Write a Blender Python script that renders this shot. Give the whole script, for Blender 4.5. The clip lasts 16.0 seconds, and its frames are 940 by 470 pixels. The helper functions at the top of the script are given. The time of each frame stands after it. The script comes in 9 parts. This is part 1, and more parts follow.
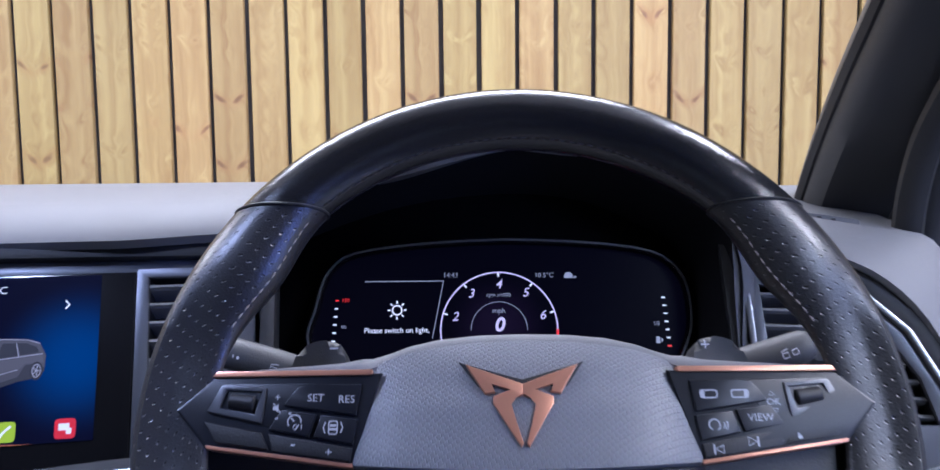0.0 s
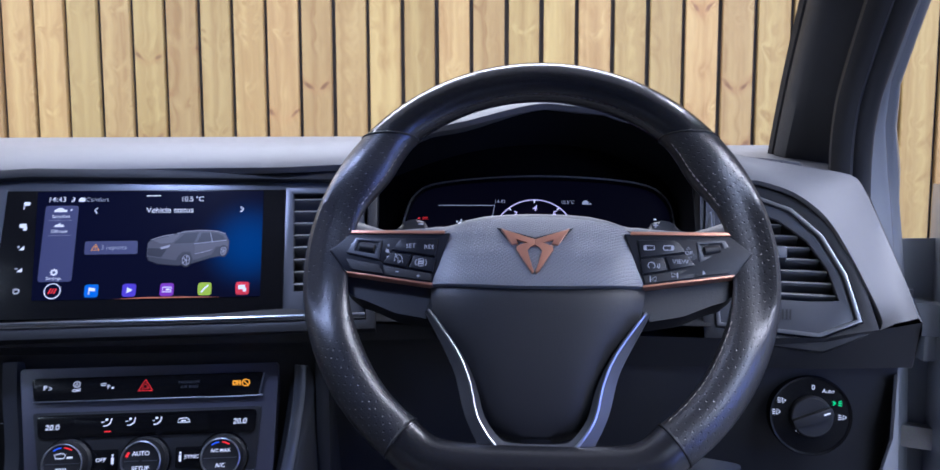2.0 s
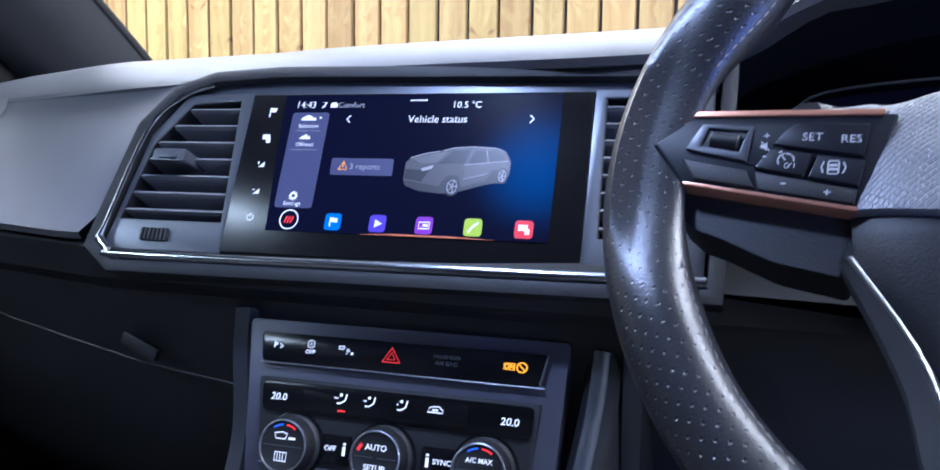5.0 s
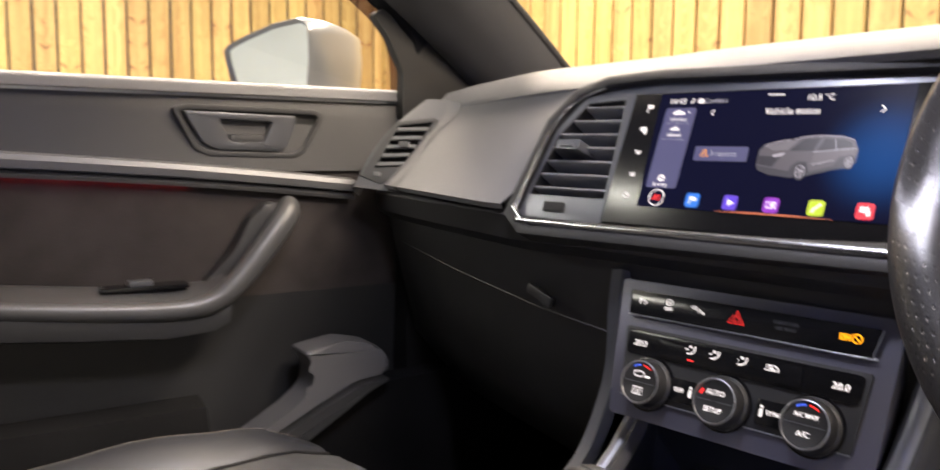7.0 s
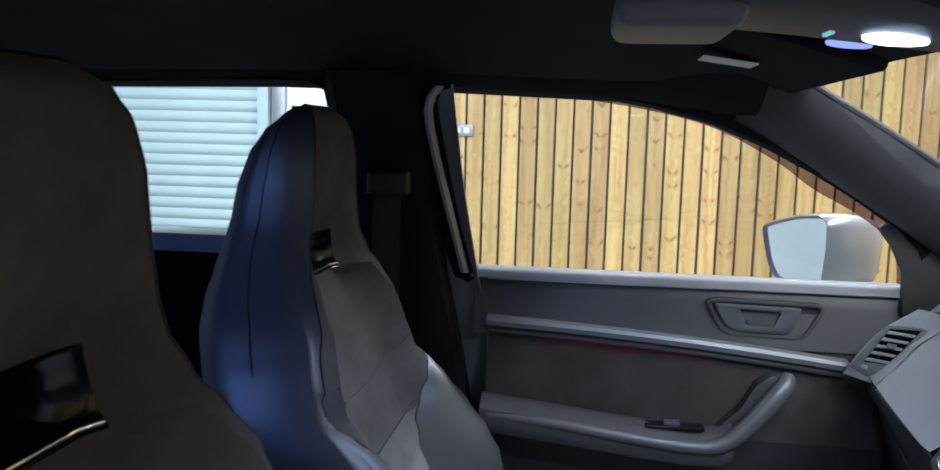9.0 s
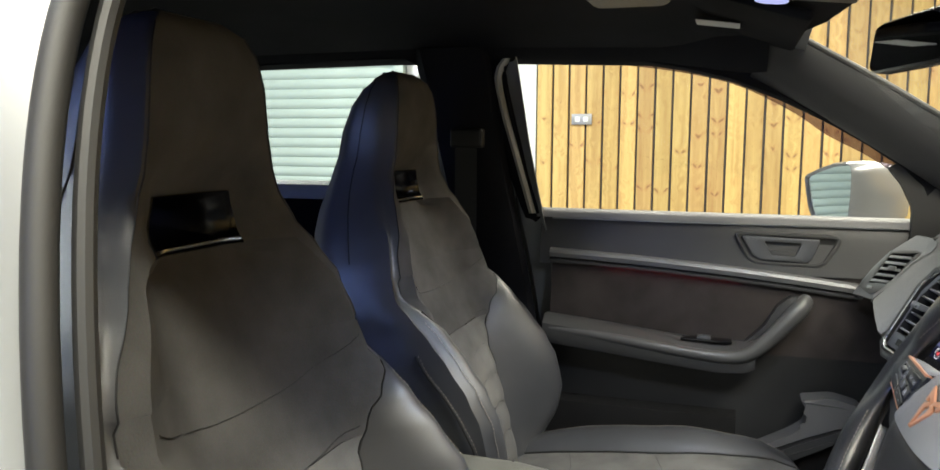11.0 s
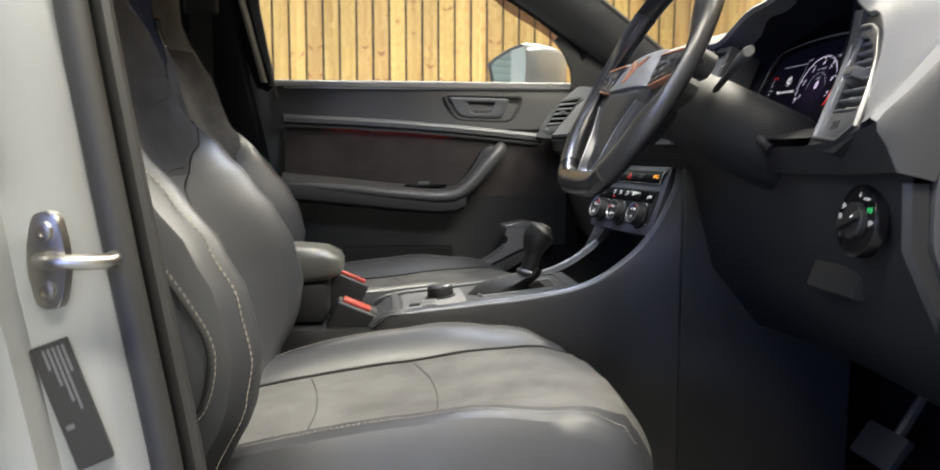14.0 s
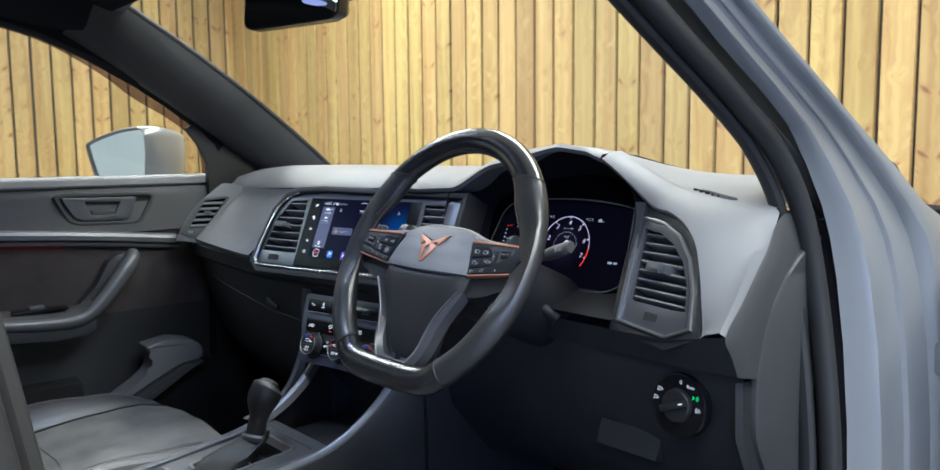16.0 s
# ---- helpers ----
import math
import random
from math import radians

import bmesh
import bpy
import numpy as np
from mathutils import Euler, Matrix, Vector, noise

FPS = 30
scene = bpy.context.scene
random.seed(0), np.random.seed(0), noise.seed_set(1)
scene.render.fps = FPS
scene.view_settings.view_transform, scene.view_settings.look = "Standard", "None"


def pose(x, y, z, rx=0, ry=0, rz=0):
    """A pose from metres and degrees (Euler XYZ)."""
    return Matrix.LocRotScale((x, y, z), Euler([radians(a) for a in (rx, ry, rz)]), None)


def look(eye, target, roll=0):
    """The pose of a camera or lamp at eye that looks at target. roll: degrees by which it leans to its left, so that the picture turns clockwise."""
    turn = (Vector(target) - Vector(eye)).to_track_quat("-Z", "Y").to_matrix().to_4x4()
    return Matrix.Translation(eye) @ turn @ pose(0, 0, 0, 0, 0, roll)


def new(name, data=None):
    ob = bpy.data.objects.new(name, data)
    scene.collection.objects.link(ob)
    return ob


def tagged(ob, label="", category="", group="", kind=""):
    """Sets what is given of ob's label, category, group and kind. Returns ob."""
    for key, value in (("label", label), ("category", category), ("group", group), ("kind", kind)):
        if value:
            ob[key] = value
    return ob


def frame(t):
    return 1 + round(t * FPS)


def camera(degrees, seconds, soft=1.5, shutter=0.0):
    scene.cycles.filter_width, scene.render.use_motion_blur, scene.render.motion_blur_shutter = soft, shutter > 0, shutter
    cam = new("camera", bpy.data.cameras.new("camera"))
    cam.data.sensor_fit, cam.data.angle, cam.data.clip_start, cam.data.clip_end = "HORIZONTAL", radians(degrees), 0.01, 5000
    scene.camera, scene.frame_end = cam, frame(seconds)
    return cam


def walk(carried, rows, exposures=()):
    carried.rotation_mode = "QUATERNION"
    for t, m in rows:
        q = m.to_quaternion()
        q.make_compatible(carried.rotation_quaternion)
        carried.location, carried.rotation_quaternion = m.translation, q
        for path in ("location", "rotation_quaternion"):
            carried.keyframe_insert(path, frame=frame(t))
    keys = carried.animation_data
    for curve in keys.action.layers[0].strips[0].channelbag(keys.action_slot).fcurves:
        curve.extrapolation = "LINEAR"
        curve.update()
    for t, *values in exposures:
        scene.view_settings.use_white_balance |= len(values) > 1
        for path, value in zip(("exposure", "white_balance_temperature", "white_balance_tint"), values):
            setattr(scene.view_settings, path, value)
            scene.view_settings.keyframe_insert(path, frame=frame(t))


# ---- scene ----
cam = camera(60.4, 16.0, shutter=0.3)
PATH = [
    (0, (-0.003, 0.013, 1.18), (0.002, 2.004, 0.993), -0.6),
    (0.5, (0.008, -0.081, 1.175), (0.015, 1.91, 0.984), -0.5),
    (1, (0.011, -0.155, 1.159), (-0.007, 1.836, 0.968), -0.3),
    (1.5, (0.014, -0.21, 1.147), (-0.06, 1.779, 0.951), -0.2),
    (2, (0.023, -0.247, 1.141), (-0.139, 1.736, 0.938), -0.1),
    (2.5, (0.034, -0.263, 1.133), (-0.24, 1.707, 0.926), 0.1),
    (3, (0.021, -0.171, 1.143), (-0.412, 1.77, 0.929), 0.2),
    (3.5, (-0.007, -0.055, 1.146), (-0.616, 1.837, 0.926), 0.4),
    (6, (-0.047, 0.031, 1.009), (-1.25, 1.617, 0.818), 1.0),
    (6.5, (0.014, -0.018, 1.009), (-1.406, 1.374, 0.799), 0.9),
    (7, (0.073, -0.041, 1.052), (-1.594, 1.041, 0.83), 0.7),
    (7.5, (0.165, -0.09, 1.177), (-1.692, 0.613, 0.943), 1.2),
    (8, (0.272, -0.095, 1.277), (-1.699, 0.157, 1.052), 1.4),
    (8.5, (0.359, -0.055, 1.354), (-1.626, -0.138, 1.123), 1.5),
    (9, (0.488, -0.024, 1.389), (-1.481, -0.291, 1.157), 1.5),
    (11.5, (0.872, 0.236, 1.227), (-1.012, -0.394, 0.995), 0.2),
    (12, (0.938, 0.219, 1.13), (-0.982, -0.291, 0.903), 0.3),
    (12.5, (1.011, 0.174, 1.046), (-0.943, -0.193, 0.825), 0.1),
    (13, (1.073, 0.142, 0.977), (-0.904, -0.067, 0.755), 0.1),
    (13.5, (1.098, 0.089, 0.922), (-0.89, 0.071, 0.706), -0.0),
    (14, (1.102, 0.039, 0.96), (-0.873, 0.27, 0.745), 0.1),
    (14.5, (1.068, -0.036, 1.088), (-0.848, 0.498, 0.877), -0.1),
    (15, (1.002, -0.12, 1.159), (-0.797, 0.73, 0.951), -0.3),
    (15.5, (0.926, -0.2, 1.188), (-0.718, 0.922, 0.986), -0.4),
    (16, (0.838, -0.258, 1.186), (-0.656, 1.056, 0.983), -0.5),
]
walk(cam, [(t, look(eye, target, roll)) for t, eye, target, roll in PATH],
     [(0.0, -0.26, 5150, 22), (1.0, -0.28, 5250, 25), (2.5, -0.34, 5000, 19), (3.7, -0.30, 4800, 20), (6.0, 0.60, 5850, 12), (6.5, 0.62, 6900, 14), (7.0, 0.56, 7500, 17), (7.5, 0.28, 7000, 13), (8.2, 0.16, 5650, 8), (9.2, 0.07, 5300, 9), (11.3, 0.30, 6850, 3), (13.0, 0.40, 6750, 7), (14.5, 0.16, 6700, 6), (15.5, -0.02, 6350, 6), (16.0, -0.10, 5700, 4)])

# ---------------------------------------------------------------- light
world = bpy.data.worlds.new("hall_air")
scene.world = world
world.use_nodes = True
world.node_tree.nodes["Background"].inputs[0].default_value = (0.75, 0.85, 1.0, 1)
world.node_tree.nodes["Background"].inputs[1].default_value = 0.02


def area(name, where, target, sx, sy, watts, colour):
    d = bpy.data.lights.new(name, "AREA")
    d.shape, d.size, d.size_y, d.energy, d.color = "RECTANGLE", sx, sy, watts, colour
    ob = new(name, d)
    ob.matrix_world = look(where, target)
    return ob


WARM, COOL = (1.0, 0.94, 0.83), (0.86, 0.93, 1.0)
area("ceiling_batten_light", (1.5, 0.1, 2.95), (1.0, 0.0, 0.6), 2.4, 0.3, 175, WARM)
area("ceiling_batten_light", (-2.7, 0.8, 2.95), (-2.7, 0.8, 0.0), 0.3, 2.4, 135, WARM)
area("ceiling_batten_light", (-0.4, 1.75, 2.95), (-0.35, -0.3, 0.7), 2.4, 0.3, 118, WARM)
area("ceiling_batten_light", (-2.6, -2.6, 2.95), (-2.8, -2.6, 0.0), 0.3, 2.4, 118, (0.90, 0.98, 0.95))
area("ceiling_batten_light", (1.7, -2.6, 2.95), (1.4, -2.2, 0.0), 0.3, 2.4, 105, COOL)
# added blue light from an unseen side batten, to tint the seats
area("added_side_batten_light", (3.78, -2.3, 1.75), (-0.5, -0.4, 1.3), 2.4, 0.8, 108, (0.20, 0.31, 1.0))
# the roof lamp over the front seats
dome = bpy.data.lights.new("roof_lamp_light", "SPOT")
dome.energy, dome.color, dome.spot_size, dome.spot_blend, dome.shadow_soft_size = 13.0, (0.70, 0.78, 1.0), radians(128), 0.75, 0.03
new("roof_lamp_light", dome).matrix_world = look((-0.36, 0.262, 1.470), (-0.43, 0.12, 0.6))

# ---------------------------------------------------------------- helpers
ORIGIN = {}
SMOOTH = radians(38)


def fr(o, yaw=0.0, lean=0.0):
    """A frame: u to the right, v up and leaning away, n towards the viewer."""
    a, l = radians(yaw), radians(lean)
    u = Vector((math.cos(a), math.sin(a), 0))
    h = Vector((-math.sin(a), math.cos(a), 0))
    v = math.cos(l) * Vector((0, 0, 1)) + math.sin(l) * h
    n = u.cross(v)
    m = Matrix((u, v, n)).transposed().to_4x4()
    m.translation = o
    return m


def mesh_of(name, bm, mat, sharp=SMOOTH, fix=True):
    if fix:
        bmesh.ops.recalc_face_normals(bm, faces=bm.faces)
    me = bpy.data.meshes.new(name)
    bm.to_mesh(me)
    bm.free()
    me.materials.append(mat)
    me.polygons.foreach_set("use_smooth", [True] * len(me.polygons))
    me.set_sharp_from_angle(angle=sharp)
    return me


def thing(name, at, label, category, group="", kind=""):
    ob = new(name)
    ob.empty_display_size = 0.05
    ob.matrix_world = Matrix.Translation(at)
    ORIGIN[ob.name] = Matrix.Translation(at)
    return tagged(ob, label, category, group, kind)


def part(name, bm, mat, parent, label="", m=None, sharp=SMOOTH, fix=True):
    """One mesh under a thing or under a part; bm is in world coordinates, or in the frame m."""
    if m is not None:
        bm.transform(m)
    o = ORIGIN[parent.name]
    bm.transform(o.inverted())
    ob = new(name, mesh_of(name, bm, mat, sharp, fix))
    ob.parent = parent
    ORIGIN[ob.name] = o
    return tagged(ob, label)


def solid(name, bm, mat, label, category, kind="structure", m=None, sharp=SMOOTH):
    if m is not None:
        bm.transform(m)
    ob = new(name, mesh_of(name, bm, mat, sharp))
    ORIGIN[ob.name] = Matrix.Identity(4)
    return tagged(ob, label, category, "", kind)


def box(lo, hi, bevel=0.0, seg=2):
    bm = bmesh.new()
    bmesh.ops.create_cube(bm, size=1)
    for v in bm.verts:
        v.co = Vector([lo[i] + (v.co[i] + 0.5) * (hi[i] - lo[i]) for i in range(3)])
    if bevel:
        bmesh.ops.bevel(bm, geom=bm.edges[:], offset=bevel, segments=seg, affect="EDGES", profile=0.6)
    return bm


def slab(pts, d0, d1, bevel=0.0, seg=2, back=True):
    """A plate: an outline in u, v, from depth d0 to its front at d1."""
    bm = bmesh.new()
    a = [bm.verts.new((u, v, d0)) for u, v in pts]
    b = [bm.verts.new((u, v, d1)) for u, v in pts]
    n = len(pts)
    top = bm.faces.new(b)
    if back:
        bm.faces.new(a[::-1])
    for i in range(n):
        bm.faces.new((a[i], a[(i + 1) % n], b[(i + 1) % n], b[i]))
    if bevel:
        bmesh.ops.bevel(bm, geom=top.edges[:], offset=bevel, segments=seg, affect="EDGES", profile=0.6)
    return bm


def rim_of(outer, inner, d0, d1, bevel=0.0):
    """A frame between two outlines with as many corners."""
    bm = bmesh.new()
    n = len(outer)
    rows = [[bm.verts.new((u, v, d)) for u, v in pts] for pts, d in ((outer, d0), (outer, d1), (inner, d1), (inner, d0))]
    for k in range(4):
        p, q = rows[k], rows[(k + 1) % 4]
        for i in range(n):
            bm.faces.new((p[i], p[(i + 1) % n], q[(i + 1) % n], q[i]))
    if bevel:
        ed = [e for e in bm.edges if all(abs(v.co.z - d1) < 1e-6 for v in e.verts) and
              (all(v in rows[1] for v in e.verts) or all(v in rows[2] for v in e.verts))]
        bmesh.ops.bevel(bm, geom=ed, offset=bevel, segments=2, affect="EDGES", profile=0.6)
    return bm


def inset(pts, d):
    """An outline moved inwards by d (or outwards, with a negative d); corners run anticlockwise or clockwise."""
    n = len(pts)
    area2 = sum(pts[i][0] * pts[(i + 1) % n][1] - pts[(i + 1) % n][0] * pts[i][1] for i in range(n))
    s = 1 if area2 > 0 else -1
    out = []
    for i in range(n):
        p, c, q = Vector(pts[i - 1]), Vector(pts[i]), Vector(pts[(i + 1) % n])
        e1, e2 = (c - p).normalized(), (q - c).normalized()
        n1, n2 = Vector((-e1.y, e1.x)) * s, Vector((-e2.y, e2.x)) * s
        b = n1 + n2
        k = d * 2 / max(0.35, b.length_squared)
        out.append((c.x + b.x * k, c.y + b.y * k))
    return out


def rounded(pts, r, k=4):
    """An outline with its corners rounded."""
    out = []
    n = len(pts)
    for i in range(n):
        p, c, q = Vector(pts[i - 1]), Vector(pts[i]), Vector(pts[(i + 1) % n])
        a = c + (p - c).normalized() * min(r, (p - c).length * 0.45)
        b = c + (q - c).normalized() * min(r, (q - c).length * 0.45)
        for j in range(k + 1):
            t = j / k
            w = a * (1 - t) ** 2 + c * 2 * t * (1 - t) + b * t * t
            out.append((w.x, w.y))
    return out


def rect(u0, v0, u1, v1):
    return [(u0, v0), (u1, v0), (u1, v1), (u0, v1)]


def ellipse(cu, cv, a, b, k=32):
    return [(cu + a * math.cos(2 * math.pi * i / k), cv + b * math.sin(2 * math.pi * i / k)) for i in range(k)]


def spline(pts, k=6, closed=False):
    """A smooth line through points of any size."""
    P = [Vector(p) for p in pts]
    n = len(P)
    out = []
    for i in range(n if closed else n - 1):
        if closed:
            a, b, c, d = P[(i - 1) % n], P[i], P[(i + 1) % n], P[(i + 2) % n]
        else:
            b, c = P[i], P[i + 1]
            a = P[i - 1] if i else b * 2 - c
            d = P[i + 2] if i + 2 < n else c * 2 - b
        for j in range(k):
            t = j / k
            out.append(0.5 * ((2 * b) + (c - a) * t + (2 * a - 5 * b + 4 * c - d) * t * t + (3 * b - a - 3 * c + d) * t ** 3))
    if not closed:
        out.append(P[-1])
    return out


def loft(rows, closed=False, ends=False, uv=False):
    """A skin over rows of as many points."""
    bm = bmesh.new()
    V = [[bm.verts.new(p) for p in r] for r in rows]
    n = len(rows[0])
    lay = bm.loops.layers.uv.new("uv") if uv else None
    for i in range(len(V) - 1):
        for j in range(n if closed else n - 1):
            k = (j + 1) % n
            f = bm.faces.new((V[i][j], V[i][k], V[i + 1][k], V[i + 1][j]))
            if uv:
                for lp, (a, b) in zip(f.loops, ((i, j), (i, j + 1), (i + 1, j + 1), (i + 1, j))):
                    lp[lay].uv = (a / (len(V) - 1), b / n)
    if ends and closed:
        bm.faces.new(V[0][::-1])
        bm.faces.new(V[-1])
    return bm


def thick(bm, t):
    """Gives a skin a thickness."""
    bmesh.ops.recalc_face_normals(bm, faces=bm.faces)
    bmesh.ops.solidify(bm, geom=bm.faces[:], thickness=t)
    return bm


def tube(path, r, k=10, closed=False, flat=1.0, ends=True, up=None, uv=False):
    """A rod along a line; r is a radius or a function of 0..1; flat squeezes it across."""
    P = [Vector(p) for p in path]
    n = len(P)
    rows = []
    side = None
    for i in range(n):
        if closed:
            t = (P[(i + 1) % n] - P[i - 1]).normalized()
        else:
            t = (P[min(i + 1, n - 1)] - P[max(i - 1, 0)]).normalized()
        if up is not None:
            side = t.cross(Vector(up)).normalized()
        elif side is None:
            side = t.orthogonal().normalized()
        else:
            side = (side - t * side.dot(t)).normalized()
        other = t.cross(side).normalized()
        rr = r(i / max(1, n - 1)) if callable(r) else r
        rows.append([P[i] + side * (rr * math.cos(2 * math.pi * j / k)) + other * (rr * flat * math.sin(2 * math.pi * j / k)) for j in range(k)])
    if closed:
        rows.append(rows[0])
    bm = loft(rows, True, ends and not closed, uv)
    if closed:
        bmesh.ops.remove_doubles(bm, verts=bm.verts, dist=1e-6)
    return bm


def lathe(profile, k=32):
    """A turned shape: radius and height along n."""
    bm = bmesh.new()
    V = []
    for r, h in profile:
        if r < 1e-6:
            V.append([bm.verts.new((0, 0, h))])
        else:
            V.append([bm.verts.new((r * math.cos(2 * math.pi * j / k), r * math.sin(2 * math.pi * j / k), h)) for j in range(k)])
    for a, b in zip(V, V[1:]):
        for j in range(k):
            l = (j + 1) % k
            if len(a) == 1 and len(b) == 1:
                continue
            if len(a) == 1:
                bm.faces.new((a[0], b[l], b[j]))
            elif len(b) == 1:
                bm.faces.new((a[j], a[l], b[0]))
            else:
                bm.faces.new((a[j], a[l], b[l], b[j]))
    return bm


def join(*bms):
    out = bmesh.new()
    for b in bms:
        me = bpy.data.meshes.new("tmp")
        b.to_mesh(me)
        b.free()
        out.from_mesh(me)
        bpy.data.meshes.remove(me)
    return out


def moved(bm, m):
    bm.transform(m)
    return bm


def text(s, size, u, v, d=0.0, align="CENTER", shear=0.0, bold=0.0):
    """Flat lettering with its middle at u, v."""
    cu = bpy.data.curves.new("letters", "FONT")
    cu.body, cu.size, cu.align_x, cu.align_y, cu.shear, cu.offset = s, size, align, "CENTER", shear, bold
    cu.resolution_u = 3
    ob = bpy.data.objects.new("letters", cu)
    scene.collection.objects.link(ob)
    dg = bpy.context.evaluated_depsgraph_get()
    me = bpy.data.meshes.new_from_object(ob.evaluated_get(dg))
    bm = bmesh.new()
    bm.from_mesh(me)
    bm.transform(Matrix.Translation((u, v, d)))
    bpy.data.objects.remove(ob)
    bpy.data.curves.remove(cu)
    bpy.data.meshes.remove(me)
    return bm


def flat(pts, d=0.0):
    bm = bmesh.new()
    bm.faces.new([bm.verts.new((u, v, d)) for u, v in pts])
    return bm


def stroke(pts, w, d=0.0, closed=False):
    """A flat line of even width."""
    P = [Vector(p) for p in pts]
    n = len(P)
    bm = bmesh.new()
    rows = []
    for i in range(n):
        a = P[i - 1] if (i or closed) else P[i]
        b = P[(i + 1) % n] if (i + 1 < n or closed) else P[i]
        t = (b - a).normalized()
        s = Vector((-t.y, t.x)) * (w / 2)
        rows.append((bm.verts.new((*(P[i] + s), d)), bm.verts.new((*(P[i] - s), d))))
    for i in range(n if closed else n - 1):
        (a, b), (c, e) = rows[i], rows[(i + 1) % n]
        bm.faces.new((a, b, e, c))
    return bm


def smooth01(x, a, b):
    t = min(1, max(0, (x - a) / (b - a)))
    return t * t * (3 - 2 * t)


def curve1(x, table):
    """A value read smoothly from a table of (x, value)."""
    if x <= table[0][0]:
        return table[0][1]
    for (a, p), (b, q) in zip(table, table[1:]):
        if x <= b:
            t = (x - a) / (b - a)
            t = t * t * (3 - 2 * t) * 0.5 + t * 0.5
            return p + (q - p) * t
    return table[-1][1]

# ---------------------------------------------------------------- materials
def material(name, base, rough=0.5, metal=0.0, grain=400.0, bump=0.1, vary=0.12, patch=6.0, coat=0.0, tint=None, spec=0.5, dist=0.001):
    """A surface with fine grain, broad patches of wear and slight relief."""
    m = bpy.data.materials.new(name)
    m.use_nodes = True
    nt = m.node_tree
    b = nt.nodes["Principled BSDF"]
    b.inputs["Metallic"].default_value = metal
    b.inputs["Coat Weight"].default_value = coat
    b.inputs["Specular IOR Level"].default_value = spec
    tc = nt.nodes.new("ShaderNodeTexCoord")
    big = nt.nodes.new("ShaderNodeTexNoise")
    big.inputs["Scale"].default_value, big.inputs["Detail"].default_value = patch, 4
    fine = nt.nodes.new("ShaderNodeTexNoise")
    fine.inputs["Scale"].default_value, fine.inputs["Detail"].default_value = grain, 3
    nt.links.new(tc.outputs["Object"], big.inputs["Vector"])
    nt.links.new(tc.outputs["Object"], fine.inputs["Vector"])
    mix = nt.nodes.new("ShaderNodeMix")
    mix.data_type = "RGBA"
    other = tint or [c * (1 - vary * 2) for c in base]
    mix.inputs["A"].default_value = (*base, 1)
    mix.inputs["B"].default_value = (*other, 1)
    ramp = nt.nodes.new("ShaderNodeMapRange")
    ramp.inputs["From Min"].default_value, ramp.inputs["From Max"].default_value = 0.35, 0.7
    nt.links.new(big.outputs["Fac"], ramp.inputs["Value"])
    nt.links.new(ramp.outputs["Result"], mix.inputs["Factor"])
    mul = nt.nodes.new("ShaderNodeMix")
    mul.data_type, mul.blend_type = "RGBA", "MULTIPLY"
    mul.inputs["Factor"].default_value = min(1, vary * 2)
    nt.links.new(mix.outputs["Result"], mul.inputs["A"])
    nt.links.new(fine.outputs["Color"], mul.inputs["B"])
    nt.links.new(mix.outputs["Result"] if vary == 0 else mul.outputs["Result"], b.inputs["Base Color"])
    rr = nt.nodes.new("ShaderNodeMapRange")
    rr.inputs["To Min"].default_value, rr.inputs["To Max"].default_value = max(0.02, rough - 0.1), min(1, rough + 0.08)
    nt.links.new(big.outputs["Fac"], rr.inputs["Value"])
    nt.links.new(rr.outputs["Result"], b.inputs["Roughness"])
    if bump:
        bp = nt.nodes.new("ShaderNodeBump")
        bp.inputs["Strength"].default_value, bp.inputs["Distance"].default_value = bump, dist
        nt.links.new(fine.outputs["Fac"], bp.inputs["Height"])
        nt.links.new(bp.outputs["Normal"], b.inputs["Normal"])
    return m


def glow(name, colour, power):
    m = bpy.data.materials.new(name)
    m.use_nodes = True
    b = m.node_tree.nodes["Principled BSDF"]
    b.inputs["Base Color"].default_value = (0.01, 0.01, 0.01, 1)
    b.inputs["Roughness"].default_value = 0.35
    b.inputs["Emission Color"].default_value = (*colour, 1)
    b.inputs["Emission Strength"].default_value = power
    return m


def glass(name, colour=(1, 1, 1), rough=0.0):
    m = bpy.data.materials.new(name)
    m.use_nodes = True
    nt = m.node_tree
    nt.nodes.remove(nt.nodes["Principled BSDF"])
    t = nt.nodes.new("ShaderNodeBsdfTransparent")
    t.inputs[0].default_value = (*colour, 1)
    g = nt.nodes.new("ShaderNodeBsdfGlossy")
    g.inputs["Roughness"].default_value = 0.01
    w = nt.nodes.new("ShaderNodeLayerWeight")
    p4 = nt.nodes.new("ShaderNodeMath")
    p4.operation = "POWER"
    p4.inputs[1].default_value = 4.0
    nt.links.new(w.outputs["Facing"], p4.inputs[0])
    f = nt.nodes.new("ShaderNodeMapRange")
    f.inputs["To Min"].default_value, f.inputs["To Max"].default_value = 0.008, 0.45
    nt.links.new(p4.outputs[0], f.inputs["Value"])
    x = nt.nodes.new("ShaderNodeMixShader")
    nt.links.new(f.outputs[0], x.inputs[0])
    nt.links.new(t.outputs[0], x.inputs[1])
    nt.links.new(g.outputs[0], x.inputs[2])
    nt.links.new(x.outputs[0], nt.nodes["Material Output"].inputs[0])
    return m


